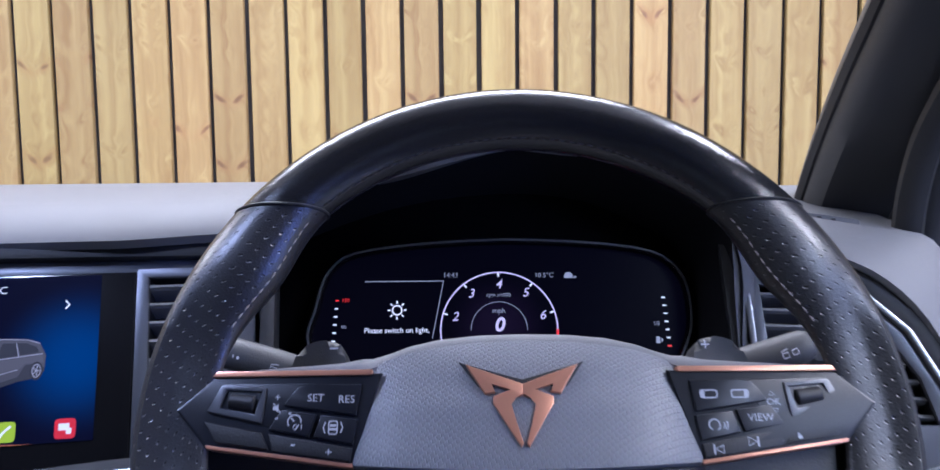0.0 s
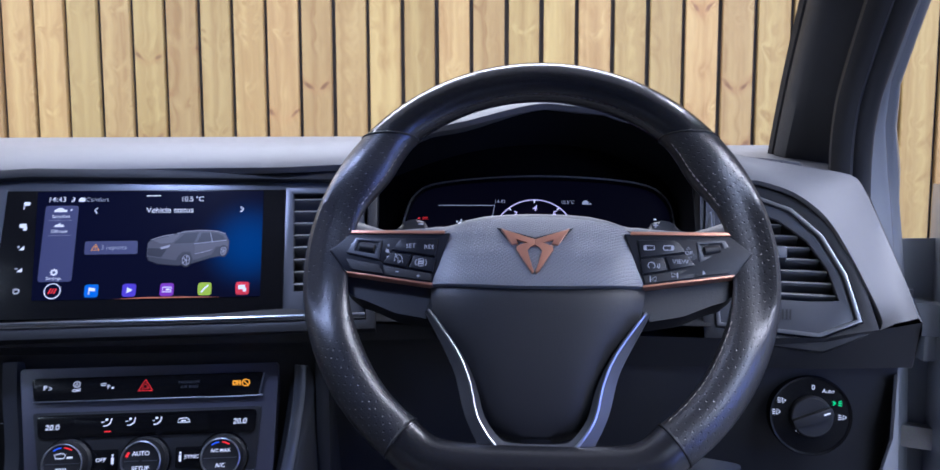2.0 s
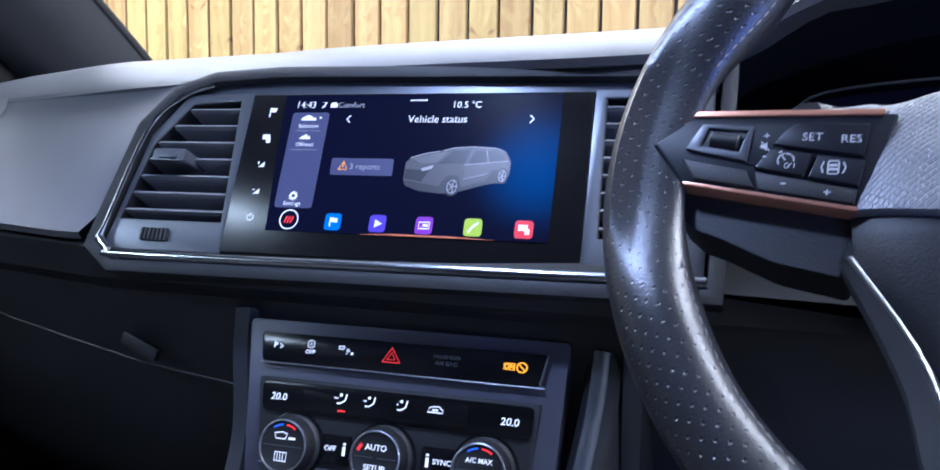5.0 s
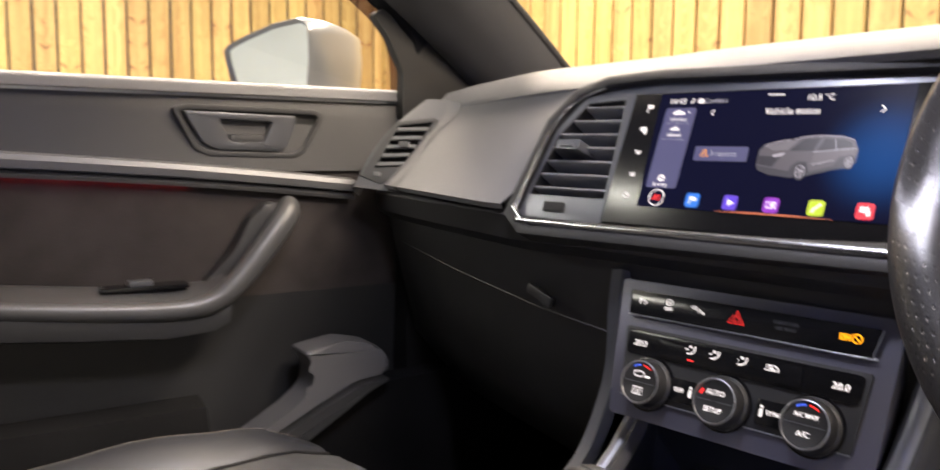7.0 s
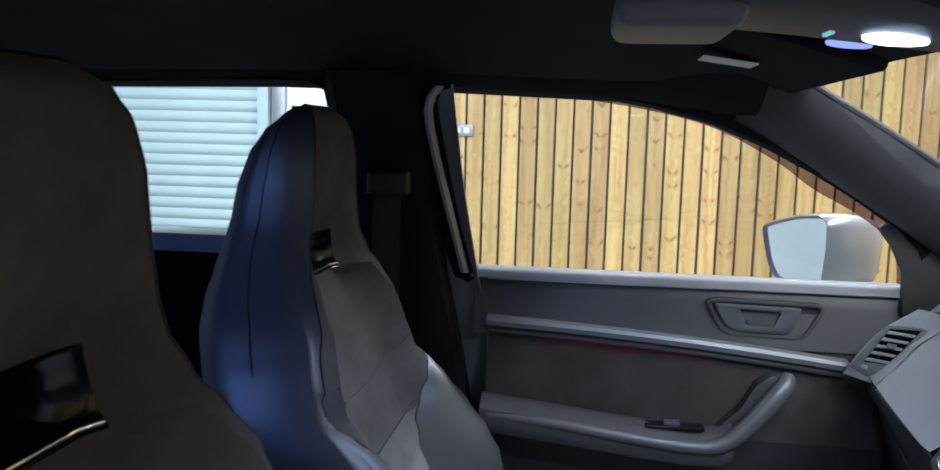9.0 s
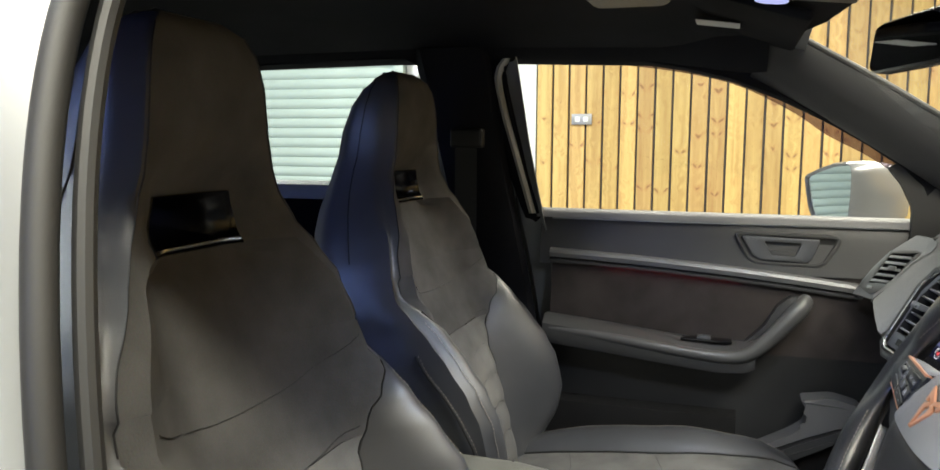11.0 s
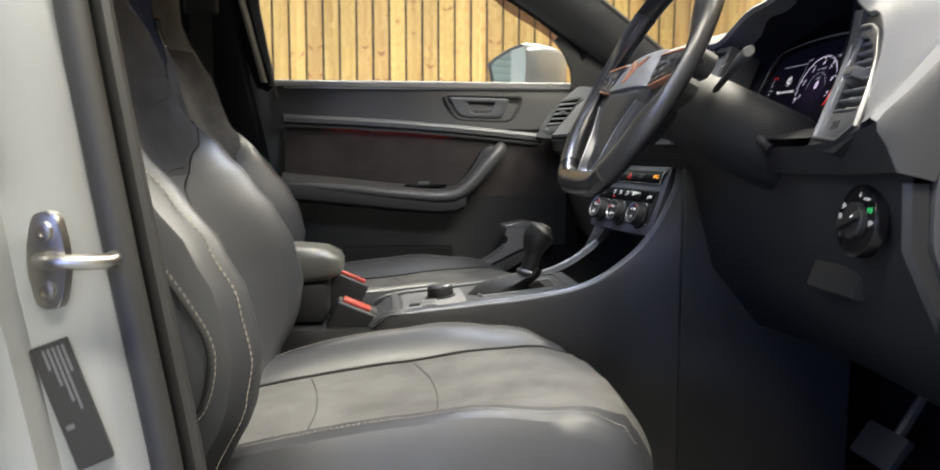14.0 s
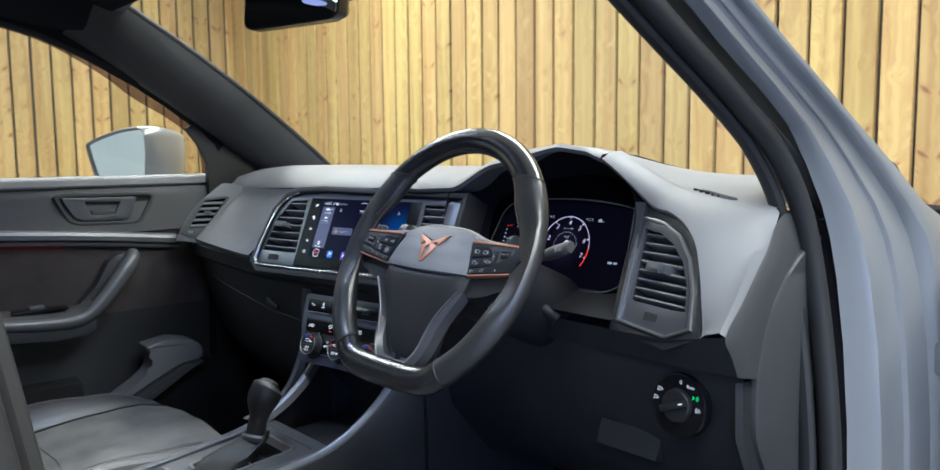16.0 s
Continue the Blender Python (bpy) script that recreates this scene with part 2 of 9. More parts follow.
def wood_boards(name):
    """Pine boards: long grain, knots and a tone of their own for each board."""
    m = bpy.data.materials.new(name)
    m.use_nodes = True
    nt = m.node_tree
    b = nt.nodes["Principled BSDF"]
    tc = nt.nodes.new("ShaderNodeTexCoord")
    oi = nt.nodes.new("ShaderNodeObjectInfo")
    sc = nt.nodes.new("ShaderNodeVectorMath")
    sc.operation = "MULTIPLY_ADD"
    sc.inputs[1].default_value = (1, 1, 1)
    off = nt.nodes.new("ShaderNodeVectorMath")
    off.operation = "SCALE"
    off.inputs[0].default_value = (37.0, 11.0, 53.0)
    nt.links.new(oi.outputs["Random"], off.inputs["Scale"])
    nt.links.new(tc.outputs["Object"], sc.inputs[0])
    nt.links.new(off.outputs[0], sc.inputs[2])
    # knots bend the grain round them
    vo = nt.nodes.new("ShaderNodeTexVoronoi")
    vo.voronoi_dimensions = "2D"
    vo.inputs["Scale"].default_value = 1.0
    # cut knots slant up from the heart of the board to both edges
    sp, so = nt.nodes.new("ShaderNodeSeparateXYZ"), nt.nodes.new("ShaderNodeSeparateXYZ")
    cb = nt.nodes.new("ShaderNodeCombineXYZ")
    nt.links.new(tc.outputs["Object"], sp.inputs[0])
    nt.links.new(off.outputs[0], so.inputs[0])
    ax, kx, kz, kr_ = (nt.nodes.new("ShaderNodeMath") for _ in range(4))
    ax.operation, kx.operation, kz.operation, kr_.operation = "ABSOLUTE", "MULTIPLY_ADD", "MULTIPLY_ADD", "MULTIPLY_ADD"
    kx.inputs[1].default_value, kz.inputs[1].default_value, kr_.inputs[1].default_value = 9.0, 13.0, -9.0
    nt.links.new(sp.outputs["X"], ax.inputs[0])
    nt.links.new(ax.outputs[0], kx.inputs[0])
    nt.links.new(so.outputs["X"], kx.inputs[2])
    nt.links.new(sp.outputs["Z"], kz.inputs[0])
    nt.links.new(so.outputs["Z"], kz.inputs[2])
    nt.links.new(ax.outputs[0], kr_.inputs[0])
    nt.links.new(kz.outputs[0], kr_.inputs[2])
    nt.links.new(kx.outputs[0], cb.inputs[0])
    nt.links.new(kr_.outputs[0], cb.inputs[1])
    wob = nt.nodes.new("ShaderNodeTexNoise")
    wob.inputs["Scale"].default_value = 14.0
    nt.links.new(sc.outputs[0], wob.inputs["Vector"])
    wmix = nt.nodes.new("ShaderNodeMix")
    wmix.data_type, wmix.blend_type = "RGBA", "LINEAR_LIGHT"
    wmix.inputs["Factor"].default_value = 0.22
    nt.links.new(cb.outputs[0], wmix.inputs["A"])
    nt.links.new(wob.outputs["Color"], wmix.inputs["B"])
    nt.links.new(wmix.outputs["Result"], vo.inputs["Vector"])
    st = nt.nodes.new("ShaderNodeMapping")
    st.inputs["Scale"].default_value = (26.0, 26.0, 1.1)
    bend = nt.nodes.new("ShaderNodeMath")
    bend.operation = "DIVIDE"
    bend.inputs[0].default_value = 0.006
    lift = nt.nodes.new("ShaderNodeMath")
    lift.operation = "ADD"
    lift.inputs[1].default_value = 0.12
    nt.links.new(vo.outputs["Distance"], lift.inputs[0])
    nt.links.new(lift.outputs[0], bend.inputs[1])
    addv = nt.nodes.new("ShaderNodeVectorMath")
    nt.links.new(sc.outputs[0], addv.inputs[0])
    nt.links.new(bend.outputs[0], addv.inputs[1])
    nt.links.new(addv.outputs[0], st.inputs["Vector"])
    gr = nt.nodes.new("ShaderNodeTexNoise")
    gr.inputs["Scale"].default_value, gr.inputs["Detail"].default_value, gr.inputs["Distortion"].default_value = 1.0, 5, 0.6
    nt.links.new(st.outputs[0], gr.inputs["Vector"])
    st2 = nt.nodes.new("ShaderNodeMapping")
    st2.inputs["Scale"].default_value = (120.0, 120.0, 4.0)
    nt.links.new(sc.outputs[0], st2.inputs["Vector"])
    g2 = nt.nodes.new("ShaderNodeTexNoise")
    g2.inputs["Scale"].default_value, g2.inputs["Detail"].default_value = 1.0, 3
    nt.links.new(st2.outputs[0], g2.inputs["Vector"])
    ramp = nt.nodes.new("ShaderNodeValToRGB")
    ramp.color_ramp.elements[0].position, ramp.color_ramp.elements[0].color = 0.30, (0.42, 0.265, 0.092, 1)
    ramp.color_ramp.elements[1].position, ramp.color_ramp.elements[1].color = 0.66, (0.60, 0.44, 0.170, 1)
    nt.links.new(gr.outputs["Fac"], ramp.inputs["Fac"])
    fine = nt.nodes.new("ShaderNodeMix")
    fine.data_type, fine.blend_type = "RGBA", "MULTIPLY"
    fine.inputs["Factor"].default_value = 0.13
    nt.links.new(ramp.outputs["Color"], fine.inputs["A"])
    nt.links.new(g2.outputs["Fac"], fine.inputs["B"])
    kr = nt.nodes.new("ShaderNodeMapRange")
    kr.inputs["From Min"].default_value, kr.inputs["From Max"].default_value = 0.17, 0.05
    nt.links.new(vo.outputs["Distance"], kr.inputs["Value"])
    halo = nt.nodes.new("ShaderNodeMapRange")
    halo.inputs["From Min"].default_value, halo.inputs["From Max"].default_value = 0.42, 0.10
    halo.inputs["To Max"].default_value = 0.42
    nt.links.new(vo.outputs["Distance"], halo.inputs["Value"])
    h = nt.nodes.new("ShaderNodeMix")
    h.data_type = "RGBA"
    h.inputs["B"].default_value = (0.42, 0.22, 0.075, 1)
    nt.links.new(fine.outputs["Result"], h.inputs["A"])
    k = nt.nodes.new("ShaderNodeMix")
    k.data_type = "RGBA"
    k.inputs["B"].default_value = (0.27, 0.15, 0.062, 1)
    few = nt.nodes.new("ShaderNodeSeparateColor")
    nt.links.new(vo.outputs["Color"], few.inputs[0])
    cut = nt.nodes.new("ShaderNodeMath")
    cut.operation = "GREATER_THAN"
    cut.inputs[1].default_value = 0.80
    nt.links.new(few.outputs[0], cut.inputs[0])
    some = nt.nodes.new("ShaderNodeMath")
    some.operation = "MULTIPLY"
    nt.links.new(kr.outputs[0], some.inputs[0])
    nt.links.new(cut.outputs[0], some.inputs[1])
    some2 = nt.nodes.new("ShaderNodeMath")
    some2.operation = "MULTIPLY"
    nt.links.new(halo.outputs[0], some2.inputs[0])
    nt.links.new(cut.outputs[0], some2.inputs[1])
    nt.links.new(some2.outputs[0], h.inputs["Factor"])
    nt.links.new(some.outputs[0], k.inputs["Factor"])
    nt.links.new(h.outputs["Result"], k.inputs["A"])
    hs = nt.nodes.new("ShaderNodeHueSaturation")
    vr = nt.nodes.new("ShaderNodeMapRange")
    vr.inputs["To Min"].default_value, vr.inputs["To Max"].default_value = 0.80, 1.12
    nt.links.new(oi.outputs["Random"], vr.inputs["Value"])
    nt.links.new(vr.outputs[0], hs.inputs["Value"])
    sr = nt.nodes.new("ShaderNodeMath")
    sr.operation = "FRACT"
    s7 = nt.nodes.new("ShaderNodeMath")
    s7.operation = "MULTIPLY"
    s7.inputs[1].default_value = 7.31
    nt.links.new(oi.outputs["Random"], s7.inputs[0])
    nt.links.new(s7.outputs[0], sr.inputs[0])
    hr = nt.nodes.new("ShaderNodeMapRange")
    hr.inputs["To Min"].default_value, hr.inputs["To Max"].default_value = 0.491, 0.506
    nt.links.new(sr.outputs[0], hr.inputs["Value"])
    nt.links.new(hr.outputs[0], hs.inputs["Hue"])
    nt.links.new(k.outputs["Result"], hs.inputs["Color"])
    nt.links.new(hs.outputs[0], b.inputs["Base Color"])
    b.inputs["Roughness"].default_value = 0.62
    bp = nt.nodes.new("ShaderNodeBump")
    bp.inputs["Strength"].default_value, bp.inputs["Distance"].default_value = 0.25, 0.002
    nt.links.new(g2.outputs["Fac"], bp.inputs["Height"])
    nt.links.new(bp.outputs["Normal"], b.inputs["Normal"])
    return m


def leather(name, base, rough, dots=False, nu=1.0, nv=1.0):
    """Grained leather; dots: pricked with rows of holes along the uv map."""
    m = material(name, base, rough, 0.0, 900.0, 0.18, 0.10, 9.0, spec=0.75)
    if not dots:
        return m
    nt = m.node_tree
    b = nt.nodes["Principled BSDF"]
    uv = nt.nodes.new("ShaderNodeUVMap")
    uv.uv_map = "uv"
    mp = nt.nodes.new("ShaderNodeMapping")
    mp.inputs["Scale"].default_value = (nu, nv, 1)
    nt.links.new(uv.outputs[0], mp.inputs["Vector"])
    vo = nt.nodes.new("ShaderNodeTexVoronoi")
    vo.voronoi_dimensions = "2D"
    vo.inputs["Scale"].default_value, vo.inputs["Randomness"].default_value = 1.0, 0.0
    mp.inputs["Rotation"].default_value = (0, 0, radians(45))
    nt.links.new(mp.outputs[0], vo.inputs["Vector"])
    r = nt.nodes.new("ShaderNodeMapRange")
    r.inputs["From Min"].default_value, r.inputs["From Max"].default_value = 0.08, 0.15
    nt.links.new(vo.outputs["Distance"], r.inputs["Value"])
    old = b.inputs["Base Color"].links[0].from_socket
    mul = nt.nodes.new("ShaderNodeMix")
    mul.data_type, mul.blend_type = "RGBA", "MIX"
    mul.inputs["A"].default_value = (0.008, 0.008, 0.009, 1)
    nt.links.new(r.outputs[0], mul.inputs["Factor"])
    nt.links.new(old, mul.inputs["B"])
    nt.links.new(mul.outputs["Result"], b.inputs["Base Color"])
    bump = b.inputs["Normal"].links[0].from_node
    b2 = nt.nodes.new("ShaderNodeBump")
    b2.inputs["Strength"].default_value, b2.inputs["Distance"].default_value = 0.5, 0.0009
    nt.links.new(r.outputs[0], b2.inputs["Height"])
    nt.links.new(bump.outputs["Normal"], b2.inputs["Normal"])
    nt.links.new(b2.outputs["Normal"], b.inputs["Normal"])
    return m


def weave(name, base, rough, pitch):
    """A moulded twill relief, as on carbon cloth."""
    m = material(name, base, rough, 0.0, 700.0, 0.05, 0.08, 8.0)
    nt = m.node_tree
    b = nt.nodes["Principled BSDF"]
    tc = nt.nodes.new("ShaderNodeTexCoord")
    mp = nt.nodes.new("ShaderNodeMapping")
    mp.inputs["Scale"].default_value = (1 / pitch, 1 / pitch, 1 / pitch)
    mp.inputs["Rotation"].default_value = (0, 0, radians(-24))
    nt.links.new(tc.outputs["Object"], mp.inputs["Vector"])
    br = nt.nodes.new("ShaderNodeTexBrick")
    br.inputs["Scale"].default_value, br.inputs["Mortar Size"].default_value = 1.0, 0.14
    br.inputs["Mortar Smooth"].default_value = 1.0
    br.inputs["Brick Width"].default_value, br.inputs["Row Height"].default_value = 1.0, 0.8
    nt.links.new(mp.outputs[0], br.inputs["Vector"])
    bp = nt.nodes.new("ShaderNodeBump")
    bp.invert = True
    bp.inputs["Strength"].default_value, bp.inputs["Distance"].default_value = 0.65, 0.0005
    nt.links.new(br.outputs["Fac"], bp.inputs["Height"])
    nt.links.new(bp.outputs["Normal"], b.inputs["Normal"])
    return m


M_WOOD = wood_boards("pine_boards")
M_GAP = material("dark_batten", (0.10, 0.095, 0.10), 0.8, grain=200)
M_WALL = material("white_wall_paint", (0.74, 0.78, 0.77), 0.7, grain=120, bump=0.1, vary=0.05, patch=1.5)
M_CEIL = material("ceiling_paint", (0.55, 0.55, 0.55), 0.8, grain=90, vary=0.06, patch=1.0)
M_FLOOR = material("painted_concrete", (0.30, 0.31, 0.33), 0.35, grain=60, bump=0.08, vary=0.15, patch=1.2)
M_SHUT = material("shutter_paint", (0.40, 0.475, 0.45), 0.45, grain=80, bump=0.05, vary=0.05, patch=2.0)
M_PAINT = material("silver_car_paint", (0.25, 0.26, 0.274), 0.34, 0.35, grain=2500, bump=0.02, vary=0.05, patch=3.0, coat=0.8)
M_DASH = material("soft_grey_dashboard_skin", (0.135, 0.137, 0.147), 0.52, grain=1500, bump=0.35, vary=0.06, patch=3.0, spec=0.45)
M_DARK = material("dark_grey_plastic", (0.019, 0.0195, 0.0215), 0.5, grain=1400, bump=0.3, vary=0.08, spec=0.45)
M_DOOR = material("charcoal_door_plastic", (0.044, 0.045, 0.048), 0.5, grain=1300, bump=0.3, vary=0.08, spec=0.45)
M_FLOCK = material("flat_black_lining", (0.0025, 0.0025, 0.003), 0.9, grain=900, bump=0.1, vary=0.1, spec=0.03)
M_BLACK = material("matt_black_plastic", (0.012, 0.012, 0.013), 0.55, grain=900, bump=0.2, vary=0.1)
M_GLOSS = material("gloss_black_plastic", (0.006, 0.006, 0.007), 0.20, grain=600, bump=0.0, vary=0.05, spec=0.35)
M_HEAD = material("black_headliner_cloth", (0.011, 0.0115, 0.015), 0.95, grain=900, bump=0.5, vary=0.12, spec=0.1)
M_CARPET = material("black_carpet", (0.012, 0.012, 0.013), 0.98, grain=700, bump=0.8, vary=0.2, spec=0.1)
M_RUBBER = material("black_door_seal_rubber", (0.020, 0.020, 0.021), 0.6, grain=500, bump=0.15, vary=0.1)
M_CHROME = material("satin_chrome", (0.62, 0.63, 0.66), 0.22, 1.0, grain=900, bump=0.02, vary=0.05)
M_SILV = material("satin_silver_trim", (0.40, 0.41, 0.43), 0.32, 0.9, grain=1500, bump=0.03, vary=0.06)
M_STRIP = material("satin_grey_trim", (0.20, 0.203, 0.212), 0.44, 0.25, grain=1500, bump=0.03, vary=0.06)
M_DKSILV = material("dark_silver_trim", (0.13, 0.135, 0.15), 0.36, 0.6, grain=1200, bump=0.03, vary=0.06)
M_COPPER = material("brushed_copper_trim", (0.70, 0.33, 0.20), 0.34, 0.5, grain=1500, bump=0.03, vary=0.08)
M_KEY = material("satin_charcoal_key", (0.016, 0.017, 0.021), 0.36, 0.0, grain=1300, bump=0.05, vary=0.06, spec=0.35)
M_SPOKE = material("satin_graphite_trim", (0.10, 0.103, 0.112), 0.38, 0.5, grain=1200, bump=0.03, vary=0.06)
M_SLAT = material("pale_vent_blades", (0.21, 0.215, 0.225), 0.42, 0.25, grain=1300, bump=0.04, vary=0.06)
M_STEEL2 = material("brushed_socket_plate", (0.36, 0.36, 0.38), 0.4, 0.4, grain=600, bump=0.05, vary=0.06)
M_STEEL = material("zinc_steel", (0.52, 0.50, 0.46), 0.35, 1.0, grain=400, bump=0.05, vary=0.12)
M_LEATH = leather("black_seat_leather", (0.046, 0.048, 0.055), 0.43)
# black leather paled towards olive: a lamp's highlight held in the colour
M_ARM = leather("highlit_armrest_leather", (0.120, 0.121, 0.110), 0.30)
M_RIMTOP = leather("smooth_black_wheel_leather", (0.017, 0.017, 0.019), 0.24)
M_GRIP = leather("pricked_wheel_leather", (0.024, 0.024, 0.026), 0.36, True, 52, 20)
M_SUEDE = material("grey_suede_cloth", (0.108, 0.106, 0.106), 0.95, grain=500, bump=0.4, vary=0.16, patch=14.0, spec=0.15)
M_SUEDE2 = material("light_grey_suede_cloth", (0.155, 0.153, 0.152), 0.95, grain=500, bump=0.4, vary=0.16, patch=14.0, spec=0.15)
M_THREAD = material("grey_stitching_thread", (0.30, 0.27, 0.24), 0.8, grain=900, vary=0.1)
# grey raised above the plastic's own: reflected light put into the colour
M_PAD = weave("weave_pad_with_sheen", (0.20, 0.206, 0.222), 0.42, 0.0022)
M_GLASS = glass("clear_glass", (0.96, 0.97, 0.97))
M_SMOKE = glass("smoked_acrylic", (0.27, 0.22, 0.27))
M_TINT = glass("tinted_glass", (0.80, 0.86, 0.86))
M_MIRROR = material("mirror_silvering", (0.86, 0.88, 0.88), 0.02, 1.0, bump=0.0, vary=0.0)
M_MIRROR.node_tree.nodes["Principled BSDF"].inputs["Roughness"].links and M_MIRROR.node_tree.links.remove(M_MIRROR.node_tree.nodes["Principled BSDF"].inputs["Roughness"].links[0])
M_MIRROR.node_tree.nodes["Principled BSDF"].inputs["Roughness"].default_value = 0.02
M_INSERT = material("dark_brown_suede", (0.050, 0.043, 0.043), 0.95, grain=500, bump=0.4, vary=0.16, patch=14.0, spec=0.15)
M_KICK = material("pale_grey_sill_plastic", (0.125, 0.125, 0.133), 0.38, grain=900, bump=0.1, vary=0.08)
M_PLATE = material("blue_grey_console_plate", (0.085, 0.085, 0.112), 0.42, 0.25, grain=1300, bump=0.04, vary=0.05)
# door frame in body paint; its reflection is put into a paler cream
M_FRAME = material("frame_paint_reflection", (0.36, 0.35, 0.32), 0.4, grain=400, bump=0.05, vary=0.08)
M_SATIN = material("satin_grey_handle", (0.105, 0.106, 0.11), 0.40, 0.3, grain=1200, bump=0.05, vary=0.06)
M_ORANGE = material("orange_red_buckle_plastic", (0.38, 0.045, 0.03), 0.4, grain=300, bump=0.02, vary=0.05)
M_LABELW = material("white_label_paper", (0.7, 0.7, 0.68), 0.6, grain=300, vary=0.05)
L_WHITE = glow("lit_white_print", (0.92, 0.93, 1.0), 1.1)
L_LILAC = glow("lit_lilac_print", (0.80, 0.70, 1.0), 1.0)
L_SOFT = glow("lit_pale_print", (0.75, 0.78, 0.95), 0.5)
L_RED = glow("lit_red_print", (1.0, 0.03, 0.03), 1.1)
L_AMBER = glow("lit_amber_print", (1.0, 0.38, 0.01), 1.3)
L_GREEN = glow("lit_green_print", (0.05, 0.9, 0.25), 1.0)
M_PRINT = material("white_printed_mark", (0.55, 0.56, 0.60), 0.5, grain=300, bump=0.0, vary=0.05)


def display(name, base, spot, where, reach, power):
    """A lit panel: a dark ground with one soft coloured glow, as the screen draws it."""
    m = glow(name, base, power)
    nt = m.node_tree
    b = nt.nodes["Principled BSDF"]
    b.inputs["Roughness"].default_value = 0.28
    b.inputs["Specular IOR Level"].default_value = 0.02
    b.inputs["Base Color"].default_value = (0.002, 0.002, 0.0025, 1)
    g = nt.nodes.new("ShaderNodeNewGeometry")
    d = nt.nodes.new("ShaderNodeVectorMath")
    d.operation = "DISTANCE"
    d.inputs[1].default_value = where
    nt.links.new(g.outputs["Position"], d.inputs[0])
    r = nt.nodes.new("ShaderNodeMapRange")
    r.interpolation_type = "SMOOTHERSTEP"
    r.inputs["From Min"].default_value, r.inputs["From Max"].default_value = reach, 0.0
    nt.links.new(d.outputs["Value"], r.inputs["Value"])
    x = nt.nodes.new("ShaderNodeMix")
    x.data_type = "RGBA"
    x.inputs["A"].default_value, x.inputs["B"].default_value = (*base, 1), (*spot, 1)
    nt.links.new(r.outputs[0], x.inputs["Factor"])
    nt.links.new(x.outputs["Result"], b.inputs["Emission Color"])
    return m

# ---------------------------------------------------------------- the hall round the car
FRONT_Y, LEFT_X = 2.605, -5.0
BOARD_F, BOARD_L = 0.1212, 0.1209
FRONT_TURN = pose(0.0, FRONT_Y, 0, 0, 0, 1.15)

solid("floor", box((-5.4, -6.2, -0.12), (4.2, 2.9, 0.0)), M_FLOOR, "grey painted concrete hall floor", "floor")
solid("ceiling", box((-5.4, -6.2, 3.1), (4.2, 2.9, 3.2)), M_CEIL, "pale painted hall ceiling with lighting battens", "ceiling")
wall_front = solid("wall_front", box((-5.3, 0.03, 0), (4.1, 0.2, 3.1)), M_GAP,
                   "wall clad in upright pine boards over black battens", "wall")
wall_front.matrix_world = FRONT_TURN
wall_left = solid("wall_left", box((LEFT_X - 0.2, -1.18, 0), (LEFT_X - 0.03, FRONT_Y - 0.08, 3.1)), M_GAP,
                  "side wall clad in upright pine boards over black battens", "wall")
solid("wall_left_plain", box((LEFT_X - 0.2, -2.20, 0), (LEFT_X - 0.012, -1.182, 3.1)), M_WALL, "plain white painted wall beside the shutter", "wall")
solid("wall_left_rear", box((LEFT_X - 0.2, -6.1, 0), (LEFT_X - 0.012, -5.4, 3.1)), M_WALL, "plain white painted wall", "wall")
solid("wall_back", box((-5.3, -6.2, 0), (4.1, -6.02, 3.1)), M_WALL, "plain white painted back wall", "wall")
solid("wall_right", box((3.9, -6.02, 0), (4.1, FRONT_Y + 0.0, 3.1)), M_WALL, "plain white painted side wall", "wall")

# the ceiling battens that light the hall
M_TUBE = glow("lit_batten_diffuser", (1.0, 0.95, 0.85), 6.0)
for x, y, sx, sy in ((1.5, 0.1, 0.12, 2.4), (-2.7, 0.8, 0.12, 2.4), (-2.6, -2.6, 0.12, 2.4), (1.7, -2.6, 0.12, 2.4)):
    lamp = thing("ceiling_batten", (x, y, 3.1), "white lighting batten under the hall ceiling", "ceiling light", "hall lighting battens")
    part("housing", box((x - sx / 2 - 0.01, y - sy / 2, 3.03), (x + sx / 2 + 0.01, y + sy / 2, 3.099), 0.006), M_CEIL, lamp)
    part("diffuser", box((x - sx / 2, y - sy / 2 + 0.02, 3.0), (x + sx / 2, y + sy / 2 - 0.02, 3.03), 0.012), M_TUBE, lamp, "glowing white diffuser")

# out-of-view batten added as the body of the blue side light
lamp = thing("added_side_batten", (3.9, -2.3, 1.75), "added blue-white batten on the side wall, out of view, tinting the cabin", "wall light", "hall lighting battens")
part("housing", box((3.84, -3.5, 1.68), (3.899, -1.1, 1.82), 0.006), M_CEIL, lamp)
part("diffuser", box((3.81, -3.48, 1.69), (3.84, -1.12, 1.81), 0.012), glow("lit_blue_diffuser", (0.5, 0.6, 1.0), 5.0), lamp, "glowing blue-white diffuser")

# roller shutter in the side wall
shutter = thing("roller_shutter", (LEFT_X, -3.84, 0), "closed pale green-grey metal roller shutter with ribbed slats", "shutter")
slat_bm = loft([[Vector((LEFT_X - 0.02 + dx, y, dz)) for dx, dz in ((0, 0), (0.004, 0.004), (0.016, 0.018), (0.018, 0.040), (0.014, 0.062), (0.002, 0.074), (0, 0.076))]
                for y in (-5.4, -2.285)])
slat = part("slat", slat_bm, M_SHUT, shutter)
for i in range(1, 40):
    s = slat.copy()
    scene.collection.objects.link(s)
    s.location.z += i * 0.0775
